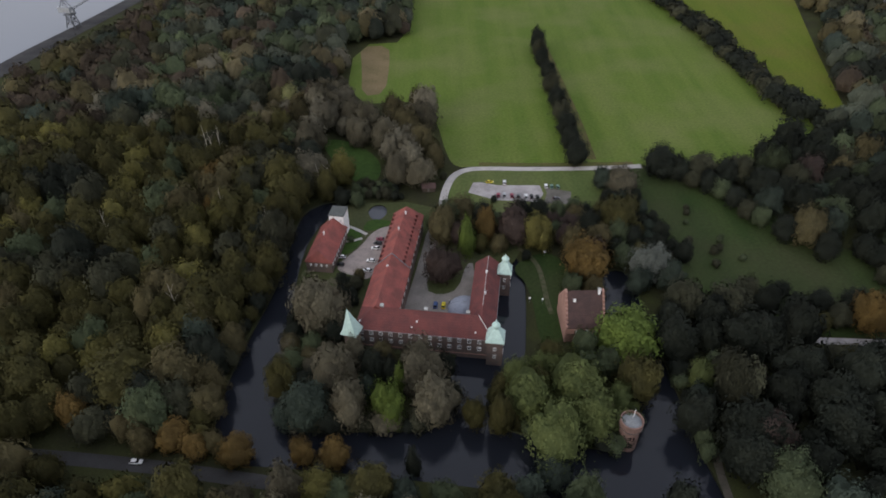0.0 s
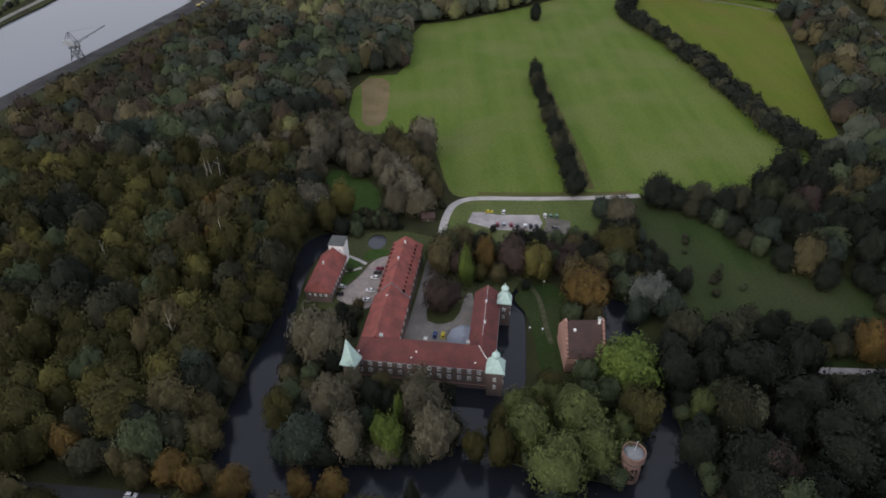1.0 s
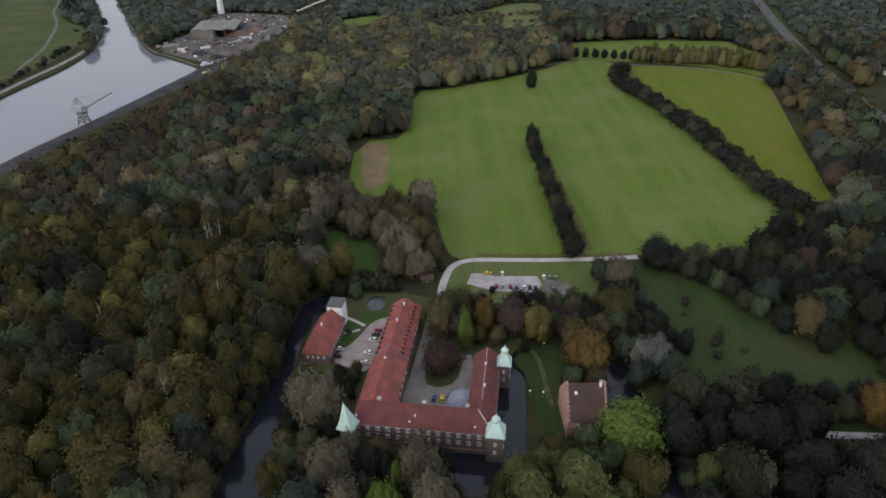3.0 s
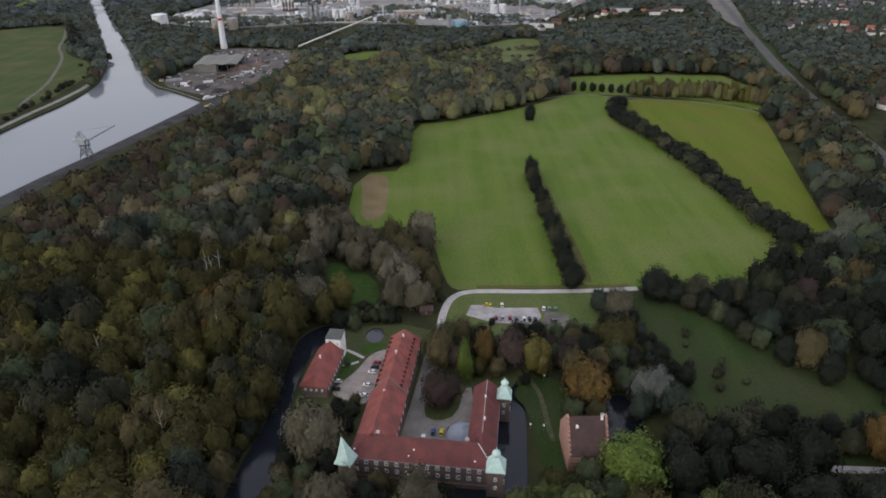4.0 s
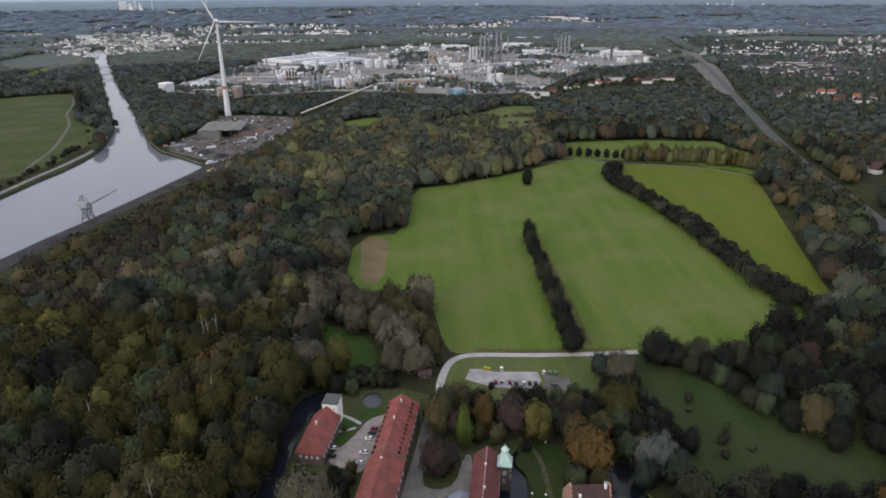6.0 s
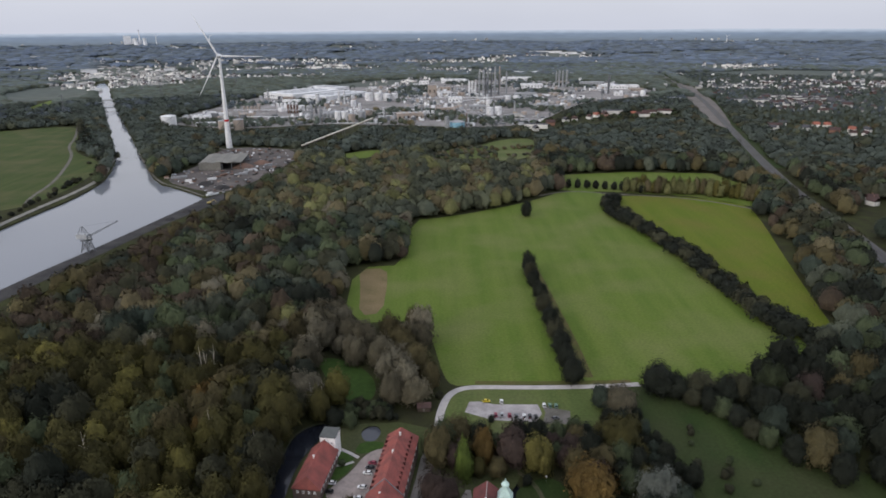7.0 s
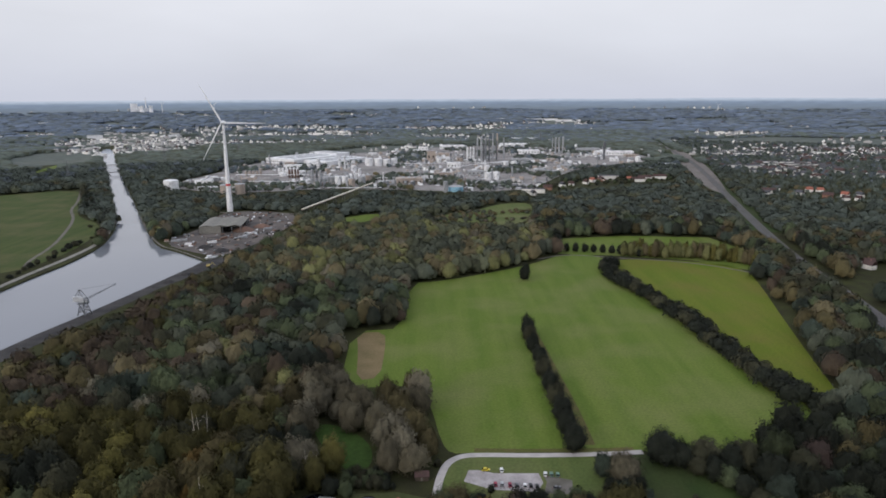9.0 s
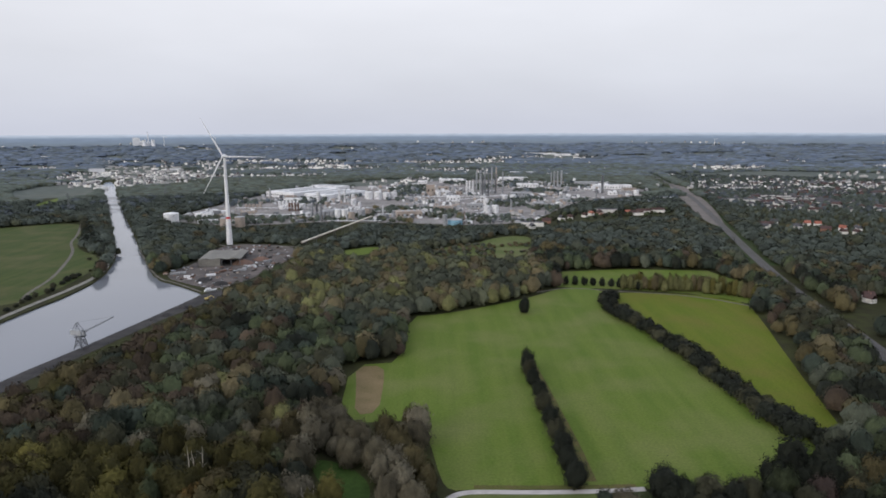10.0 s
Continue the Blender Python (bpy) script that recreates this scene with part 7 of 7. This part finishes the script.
for x, y, r, h, mat in ((94, 1940, 3, 42, "white_metal"), (103, 1940, 3, 42, "white_metal"), (112, 1940, 3, 40, "white_metal"), (120, 1890, 2.2, 72, "grey_metal"), (129, 1857, 2.4, 78, "grey_metal"),
                        (137, 1880, 2, 60, "steel"), (144, 1888, 2.2, 76, "grey_metal"), (154, 1887, 2, 70, "steel"), (170, 1954, 2.2, 82, "grey_metal"), (190, 2025, 2.4, 78, "tan_metal"),
                        (182, 1960, 2, 60, "steel"), (207, 1990, 2, 66, "grey_metal"), (-271, 1418, 2, 36, "grey_metal"), (-262, 1425, 2, 32, "steel"), (-253, 1420, 2, 34, "grey_metal"),
                        (-313, 1733, 5, 30, "white_metal"), (-256, 1730, 2.4, 36, "white_metal"), (-243, 1735, 2.4, 36, "white_metal"), (418, 2217, 3, 52, "grey_metal"), (408, 2225, 3, 52, "grey_metal"),
                        (430, 2210, 3, 55, "grey_metal"), (509, 1970, 3.2, 54, "steel"), (-120, 1470, 1.6, 22, "white_metal"), (60, 1330, 1, 26, "rust")):
    column(x, y, r, h, mat)
for a in ((-224, 1330, -112, 1328, 7), (-480, 1560, -250, 1545, 8), (-420, 1450, -300, 1440, 6), (-100, 1800, 260, 1815, 8), (-200, 1480, -20, 1520, 6), (40, 1700, 200, 1860, 8), (58, 1322, 110, 1480, 6)):
    pipe_rack(*a)
for i in range(95):
    x, y = float(FAR_RNG.uniform(-560, 680)), float(FAR_RNG.uniform(1340, 2450))
    if not bool(inside(WORKS, x, y)):
        continue
    k = FAR_RNG.random()
    mat = str(FAR_RNG.choice(["white_metal", "grey_metal", "tan_metal", "white_metal"]))
    if k < 0.5:
        hall(x, y, float(FAR_RNG.uniform(14, 48)), float(FAR_RNG.uniform(10, 26)), float(FAR_RNG.uniform(5, 13)), float(FAR_RNG.uniform(-10, 10)), mat, W_LABEL[mat], vents=1)
    elif k < 0.85:
        tank(x, y, float(FAR_RNG.uniform(3.5, 8)), float(FAR_RNG.uniform(8, 17)), mat, mat.split("_")[0] + " storage tank with a shallow domed roof")
    else:
        column(x, y, float(FAR_RNG.uniform(1.2, 2.2)), float(FAR_RNG.uniform(20, 40)), "grey_metal")

for row, (x, y, n, dx, dy, r, h, mat) in enumerate(((-268, 1400, 7, 8.5, 1.5, 3.2, 17, "grey_metal"), (-215, 1432, 8, 8.5, 6.0, 3.2, 18, "white_metal"), (-395, 1640, 6, 9.0, 1.0, 3.4, 15, "white_metal"),
                                                    (-470, 1610, 5, 9.0, 0.0, 3.0, 12, "tan_metal"), (-352, 1560, 4, 7.0, 0.0, 2.6, 20, "rust"), (-40, 1480, 4, 10.0, 2.0, 3.5, 12, "white_metal"))):
    for i in range(n):
        tank(x + dx * i, y + dy * i, r, h, mat, {"white_metal": "slim white silo in a row", "grey_metal": "slim grey silo in a row", "tan_metal": "slim tan silo in a row", "rust": "slim rust-brown silo in a row"}[mat])

clutter = []
for i in range(6000):
    x, y = float(FAR_RNG.uniform(-580, 690)), float(FAR_RNG.uniform(1330, 2500))
    dens = noise.noise(Vector((x / 110, y / 110, 1.7))) + 0.18
    if not bool(inside(WORKS, x, y)) or float(FAR_RNG.random()) * 0.6 > dens:
        continue
    s0 = float(FAR_RNG.uniform(2, 12))
    clutter.append((x, y, s0, float(FAR_RNG.uniform(3, 14)), float(FAR_RNG.choice([2, 2.5, 3, 4, 5, 7, 10])), float(FAR_RNG.choice([0.0, 0.1, 1.57])), int(FAR_RNG.choice([0, 1, 2, 3, 4])), int(FAR_RNG.choice([0, 1, 1, 3, 3, 4]))))

yard_bits = []
for i in range(300):
    x, y = float(FAR_RNG.uniform(-370, -215)), float(FAR_RNG.uniform(775, 1090))
    if bool(inside(WORKS_NEAR, x, y)) and not (-350 < x < -270 and 900 < y < 985) and math.hypot(x + 351, y - 1093) > 25:
        yard_bits.append((x, y, float(FAR_RNG.uniform(1, 4)), float(FAR_RNG.uniform(1.5, 7)), float(FAR_RNG.uniform(0.8, 3)), float(FAR_RNG.uniform(0, 3)),
                          int(FAR_RNG.choice([1, 2, 4, 4, 5])), int(FAR_RNG.choice([1, 4, 4, 5, 5, 0]))))

# loading yard clutter
for x, y, turn, mat in ((-300, 848, 30, "white_metal"), (-292, 872, 60, "rust"), (-345, 862, 10, "grey_metal"), (-352, 858, 12, "grey_metal"), (-262, 905, 35, "white_metal"),
                        (-268, 880, 20, "grey_metal"), (-326, 838, 0, "white_metal"), (-248, 940, 40, "grey_metal")):
    c = thing("container", pose(x, y, 0.1, 0, 0, turn), mat.split("_")[0] + " steel container in the loading yard", "container", "yard containers")
    bm = bmesh.new()
    bx(bm, -6, 6, -1.3, 1.3, 0, 2.7)
    part("box", bm, M[mat], c)
    bm = bmesh.new()
    for i in range(12):
        bx(bm, -5.8 + i, -5.4 + i, -1.38, 1.38, 0.1, 2.6)
    part("rib", bm, M[mat], c)
for x, y, r, h, mat, word in ((-282, 930, 16, 6, "rust", "reddish brown ore heap"), (-262, 958, 13, 5, "rust", "reddish brown ore heap"), (-300, 822, 10, 4, "coal", "black coal heap"),
                              (-272, 800, 10, 4, "coal", "black coal heap"), (-276, 690, 6, 2.5, "coal", "black coal heap"), (-283, 660, 6, 2.2, "coal", "black coal heap")):
    bm = bmesh.new()
    prof = [(r, 0.1), (r * 0.8, h * 0.35), (r * 0.45, h * 0.8), (r * 0.1, h)]
    lathe(bm, prof, 18)
    for v in bm.verts:
        v.co.x += noise.noise(v.co * 0.3) * r * 0.2
        v.co.y += noise.noise(v.co * 0.3 + Vector((9, 2, 1))) * r * 0.2
    o = part("spoil_mound", bm, M[mat])
    o.matrix_basis = pose(x, y, 0)
    tagged(o, word + " in the loading yard", "heap", "yard heaps")


def build_boat():
    b = thing("work_boat", pose(-272, 762, 0.2, 0, 0, 40), "white work boat laid up on the quay", "boat")
    bm = bmesh.new()
    faces(bm, [(-7, -2.2, 2), (5, -2.2, 2), (9, 0, 2.4), (5, 2.2, 2), (-7, 2.2, 2), (-6.5, -1.4, 0), (4, -1.4, 0), (7, 0, 0), (4, 1.4, 0), (-6.5, 1.4, 0)],
          [(0, 1, 2, 3, 4), (9, 8, 7, 6, 5), (0, 5, 6, 1), (1, 6, 7, 2), (2, 7, 8, 3), (3, 8, 9, 4), (4, 9, 5, 0)])
    part("hull", bm, M["white_metal"], b)
    bm = bmesh.new()
    bx(bm, -5, 1, -1.5, 1.5, 2, 4.2, 0.1)
    part("cabin", bm, M["white_metal"], b)


build_boat()


def build_digger():
    d = thing("excavator", pose(-262, 722, 0.15, 0, 0, 20), "yellow excavator on the black quay", "excavator")
    bm = bmesh.new()
    for s in (-1.3, 1.3):
        bx(bm, -2.2, 2.2, s - 0.35, s + 0.35, 0, 0.9, 0.2)
    part("tracks", bm, M["tyre"], d)
    bm = bmesh.new()
    bx(bm, -2.4, 1.6, -1.4, 1.4, 1.0, 2.6, 0.15)
    bx(bm, 0.2, 1.6, 0.2, 1.4, 2.6, 3.4, 0.1)
    part("cab", bm, M["yellow_paint"], d)
    bm = bmesh.new()
    beam(bm, (1.4, 0, 2.0), (4.8, 0, 5.0), 0.6)
    beam(bm, (4.8, 0, 5.0), (7.4, 0, 2.2), 0.45)
    part("arm", bm, M["yellow_paint"], d)


build_digger()

# ---------------------------------------------------------------- canal edges, tracks
M["canal_stone"] = surface("canal_stone", (0.27, 0.255, 0.235), (0.17, 0.165, 0.145), scale=0.08, fine=1.0, rough=0.95)
strip("canal_edge", [(-560, 1112), (-509, 1016), (-476, 928), (-450, 848), (-447, 770), (-451, 700), (-451, 640), (-454, 500)], 7.0, 0.35, M["canal_stone"], "grey stone edge of the canal")
strip("canal_edge_basin", [(-281, 759), (-332, 809), (-366, 834), (-436, 958), (-486, 1052)], 2.6, 0.2, M["gravel"], "grey path along the canal basin")
strip("meadow_path", [(-755, 1379), (-667, 1202), (-635, 1115), (-580, 1030), (-520, 880), (-500, 818), (-488, 756), (-470, 715)], 4.5, 0.12, M["gravel"], "trodden path across the canal meadow")
strip("yard_road", [(-372, 1090), (-330, 1060), (-250, 1075), (-226, 1060), (-140, 1110)], 7.0, 0.13, M["gravel"], "dusty works road")
for off in (-5.2, -1.8, 1.8, 5.2):
    strip("track", [(x + off * 0.94, y - off * 0.3) for x, y in RAILWAY], 1.7, 0.22, M["slate"], "railway track with dark sleepers")

# ---------------------------------------------------------------- houses
HOUSE = {}


def house_proto(key, w, l, eave, ridge, wall, roof, label):
    h = thing("house", pose(0, 0, -50), label, "house", "houses of the town")
    bm = bmesh.new()
    bx(bm, -w / 2, w / 2, -l / 2, l / 2, -0.5, eave)
    faces(bm, [(-w / 2, -l / 2, eave), (w / 2, -l / 2, eave), (0, -l / 2, ridge - 0.3), (-w / 2, l / 2, eave), (w / 2, l / 2, eave), (0, l / 2, ridge - 0.3)],
          [(0, 1, 2), (5, 4, 3)])
    part("wall", bm, M[wall], h)
    bm = bmesh.new()
    gable_roof(bm, -w / 2, w / 2, -l / 2, l / 2, eave, ridge, "y", 0.4)
    part("roof", bm, M[roof], h)
    bm = bmesh.new()
    bx(bm, w * 0.1, w * 0.1 + 0.9, -0.4, 0.5, ridge - 2, ridge + 1.0)
    part("chimney", bm, M["house_brick"], h)
    for x in (-w * 0.25, w * 0.25):
        for z in (1.0, 3.6):
            if z + 1.4 < eave:
                window(h, (1.5, 2.0), x, -l / 2 - 0.05, z, 0)
    HOUSE[key] = h


house_proto("a", 10, 13, 5.6, 10.5, "house_white", "slate", "white rendered town house with a grey roof")
house_proto("b", 10, 12, 5.6, 10.5, "house_white", "orange_tile", "white rendered town house with an orange roof")
house_proto("c", 11, 18, 6.0, 11.0, "house_brick", "roof_brown", "brick town house with a brown roof")
house_proto("d", 11, 30, 6.5, 11.0, "house_white", "roof_brown", "long pale terrace with a brown roof")
house_proto("e", 14, 46, 8.5, 10.2, "house_white", "slate", "long white apartment block with a grey roof")
house_proto("f", 9, 11, 5.2, 9.6, "house_white", "roof_brown", "small white house with a brown roof")
PLACED = [(270, 1376, 20, "a"), (292, 1390, 70, "f"), (375, 1466, 10, "c"), (352, 1450, 30, "b"), (438, 1464, 95, "b"), (455, 1452, 95, "d"), (480, 1484, 90, "d"), (520, 1500, 80, "d"),
          (483, 694, 20, "f"), (490, 706, 80, "f"), (190, 1258, 15, "a"), (195, 1290, 80, "e"), (400, 1500, 88, "e"), (330, 1420, 40, "f"), (230, 1330, 85, "c"), (640, 1240, 60, "a"), (703, 1237, 30, "a"), (745, 1278, 80, "b"),
          (762, 1270, 80, "b"), (776, 1212, 40, "b"), (736, 1200, 60, "c"), (773, 1165, 10, "f"), (752, 1170, 80, "f"), (800, 1205, 20, "a"), (655, 1265, 75, "d"), (690, 1300, 70, "a"),
          (790, 1722, 92, "e"), (842, 1716, 92, "e"), (905, 1750, 92, "e"), (955, 1742, 92, "e"), (1005, 1736, 92, "e"), (930, 1808, 92, "e"), (980, 1796, 92, "e"), (1030, 1786, 92, "e"), (890, 1640, 92, "e"), (840, 1700, 92, "e"), (960, 1690, 92, "e"), (900, 2080, 88, "e"), (965, 2180, 88, "e"), (1010, 2060, 88, "e")]
for x, y, turn, key in PLACED:
    copy_thing(HOUSE[key], pose(x, y, 0.05, 0, 0, turn))
count = 0
for gx in range(560, 1700, 30):
    for gy in range(1080, 2300, 30):
        x, y = gx + float(FAR_RNG.uniform(-11, 11)), gy + float(FAR_RNG.uniform(-11, 11))
        n = noise.noise(Vector((x / 160, y / 160, 4.4)))
        r = FAR_RNG.random()
        if not bool(inside(TOWN, x, y)) or x / y > 0.78 or n + (0.05 if y < 1600 else 0.24) < r * 0.95 or any(abs(x - p[0]) < 16 and abs(y - p[1]) < 16 for p in PLACED):
            continue
        if count < 230:
            copy_thing(HOUSE[str(FAR_RNG.choice(["a", "a", "a", "c", "f", "f", "a", "d"]))], pose(x, y, 0.05, 0, 0, float(FAR_RNG.choice([0, 20, 70, 90, 110]))))
        count += 1
for h in list(HOUSE.values()):
    for o in (*h.children_recursive, h):
        bpy.data.objects.remove(o)


def town_stuff(name, label, spots, mats, ridge=1.5):
    """Far houses and sheds, each with its roof, joined into one."""
    V, F, S = [], [], []
    count = 0
    box_v = np.array([(-1, -1, 0), (1, -1, 0), (1, 1, 0), (-1, 1, 0), (-1, -1, 1), (1, -1, 1), (1, 1, 1), (-1, 1, 1), (0, -1, ridge), (0, 1, ridge)], float)
    tri = np.array([(0, 1, 5), (0, 5, 4), (1, 2, 6), (1, 6, 5), (2, 3, 7), (2, 7, 6), (3, 0, 4), (3, 4, 7), (4, 5, 8), (6, 7, 9), (4, 8, 9), (4, 9, 7), (5, 6, 9), (5, 9, 8)])
    for x, y, w, l, h, turn, wall, roof in spots:
        c, s = math.cos(turn), math.sin(turn)
        p = box_v * np.array((w / 2, l / 2, h))
        q = np.stack([p[:, 0] * c - p[:, 1] * s + x, p[:, 0] * s + p[:, 1] * c + y, p[:, 2] + float(land_z(x, y)) - 1.0], -1)
        V.append(q)
        F.append(tri + count)
        S += [wall] * 10 + [roof] * 4
        count += 10
    me = mesh_np(name, np.concatenate(V), np.concatenate(F), [M[m] for m in mats], np.array(S))
    tagged(new(name, me), label, "town", kind="stuff")


town_stuff("yard_clutter", "scrap, blocks and machine parts in the loading yard", yard_bits, ["white_metal", "grey_metal", "tan_metal", "concrete", "coal", "rust"])
town_stuff("works_clutter", "pale small sheds, stacks and pipework of the chemical works", clutter, ["white_metal", "grey_metal", "tan_metal", "concrete", "steel"], 1.03)
spots = []
market = []
for i in range(120):
    x, y = float(FAR_RNG.uniform(-1580, -1010)), float(FAR_RNG.uniform(2600, 3230))
    if bool(inside(MARKET, x, y)):
        market.append((x, y, float(FAR_RNG.uniform(10, 48)), float(FAR_RNG.uniform(9, 18)), float(FAR_RNG.uniform(4, 9)), float(FAR_RNG.choice([0.2, 0.45, 1.9])), int(FAR_RNG.choice([0, 1, 1])), int(FAR_RNG.choice([1, 3, 3, 5, 5]))))
town_stuff("market_sheds", "pale flat-roofed sheds beyond the canal bend", market, ["house_white", "concrete", "house_brick", "slate", "roof_brown", "lead"], 1.04)
for i in range(10500):
    a = float(FAR_RNG.uniform(-36, 37))
    r = float(FAR_RNG.uniform(2250, 4500))
    x, y = r * math.sin(radians(a)), r * math.cos(radians(a))
    dens = town_density(x, y)
    if float(FAR_RNG.random()) * 1.15 > dens or bool(inside(WORKS, x, y)) or bool(inside(CANAL, x, y)) or bool(near_line(RAILWAY, x, y, 30)):
        continue
    big = float(FAR_RNG.random()) < 0.07
    w, l, h = (float(FAR_RNG.uniform(25, 60)), float(FAR_RNG.uniform(14, 24)), 7.0) if big else (float(FAR_RNG.uniform(7, 10)), float(FAR_RNG.uniform(8, 15)), float(FAR_RNG.uniform(7, 10)))
    spots.append((x, y, w, l, h, float(FAR_RNG.uniform(0, 3.14)), int(FAR_RNG.choice([0, 0, 1, 1])), 1 if big else int(FAR_RNG.choice([3, 4, 1, 3, 3, 1, 4, 5]))))
town_stuff("distant_town", "pale houses and sheds of the distant town", spots, ["house_white", "concrete", "house_brick", "slate", "roof_brown", "lead"])


def build_far_landmarks():
    x, y = -515, 3190
    c = thing("church", pose(x, y, float(land_z(x, y)) - 1), "pale church with a pointed spire in the far town", "church")
    bm = bmesh.new()
    bx(bm, -5, 5, -5, 5, 0, 24)
    part("tower", bm, M["house_white"], c)
    bm = bmesh.new()
    lathe(bm, [(7.2, 24), (3, 34), (0.2, 50)], 4, 0.5)
    part("spire", bm, M["slate"], c)
    bm = bmesh.new()
    bx(bm, -7, 7, 5, 30, 0, 11)
    gable_roof(bm, -7, 7, 5, 30, 11, 18, "y", 0.4)
    part("nave", bm, M["house_white"], c)
    x, y = -1775, 3985
    p = thing("power_station", pose(x, y, float(land_z(x, y)) - 4, 0, 0, 24), "pale power station with cooling towers on the skyline", "power station")
    for bx0, w, h in ((-46, 40, 62), (-4, 26, 44), (30, 22, 36)):
        bm = bmesh.new()
        bx(bm, bx0, bx0 + w, -14, 14, 0, h)
        part("boiler_house", bm, M["white_metal"], p)
    for px in (18, 66):
        bm = bmesh.new()
        lathe(bm, [(15, 0), (11, 20), (9, 36), (10.5, 50)], 20, 0, px, -24)
        part("cooling_tower", bm, M["white_metal"], p)
    bm = bmesh.new()
    cyl(bm, 40, 10, 0, 96, 4, 2.6, 12)
    part("stack", bm, M["white_metal"], p)
    for x, y, h in ((-1650, 4020, 60), (-1360, 4090, 60), (1690, 3950, 45)):
        t = thing("distant_turbine", pose(x, y, float(land_z(x, y)) - 2), "tiny white wind turbine on the skyline", "wind turbine", "distant wind turbines")
        bm = bmesh.new()
        cyl(bm, 0, 0, 0, h, 2.2, 1.2, 10)
        part("tower", bm, M["turbine"], t)
        for a in (20, 140, 260):
            bm = bmesh.new()
            rod(bm, (0, -2, h), (math.cos(radians(a)) * h * 0.5, -2, h + math.sin(radians(a)) * h * 0.5), 0.9, 0.2, 5)
            part("blade", bm, M["turbine"], t)
    for x, y, w, l, h, turn in ((-1497, 2900, 62, 20, 24, 26), (-2010, 3400, 40, 18, 14, 20), (-1240, 3095, 70, 30, 10, 20), (350, 3900, 160, 30, 12, 0), (620, 3850, 180, 30, 12, -4),
                                (760, 3780, 140, 30, 12, -6)):
        hall_z = float(land_z(x, y))
        b = thing("distant_block", pose(x, y, hall_z - 2, 0, 0, turn), "long white building in the far town", "building", "distant blocks")
        bm = bmesh.new()
        bx(bm, -w / 2, w / 2, -l / 2, l / 2, 0, h)
        part("wall", bm, M["white_metal"], b)
        bm = bmesh.new()
        bx(bm, -w / 2 - 0.5, w / 2 + 0.5, -l / 2 - 0.5, l / 2 + 0.5, h, h + 0.8)
        part("roof", bm, M["grey_metal"], b)


build_far_landmarks()
wx, wy = scatter(1000, 2950, 17.0, 38)
k = inside(TOWN, wx, wy) & ~near_line(RAILWAY, wx, wy, 26) & ~inside(RAIL_YARD, wx, wy)
for px, py, *_ in PLACED:
    k &= np.hypot(wx - px, wy - py) > 16
wood("town_trees", "dark garden trees between the town houses", wx[k], wy[k], FAR, 9.0, 12.0, False)
wx, wy = scatter(1250, 2600, 18.0, 38)
k = inside(WORKS, wx, wy) & np.array([noise.noise(Vector((a / 130, b / 130, 2.2))) > (0.12 if b > 1440 else -0.25) for a, b in zip(wx, wy)])
wood("works_trees", "dark tree clumps inside the chemical works", wx[k], wy[k], FAR, 10.0, 16.0, False)

wx, wy = scatter(1200, 1700, 15.0, 38)
k = inside(HOUSE_ROW, wx, wy) & (WOOD_RNG.random(len(wx)) < 0.6)
for px, py, *_ in PLACED:
    k &= np.hypot(wx - px, wy - py) > 17
wood("garden_trees", "dark garden trees round the works houses", wx[k], wy[k], MIDDLE, 8.5, 11.0, False, ["dark", "moss", "green"])
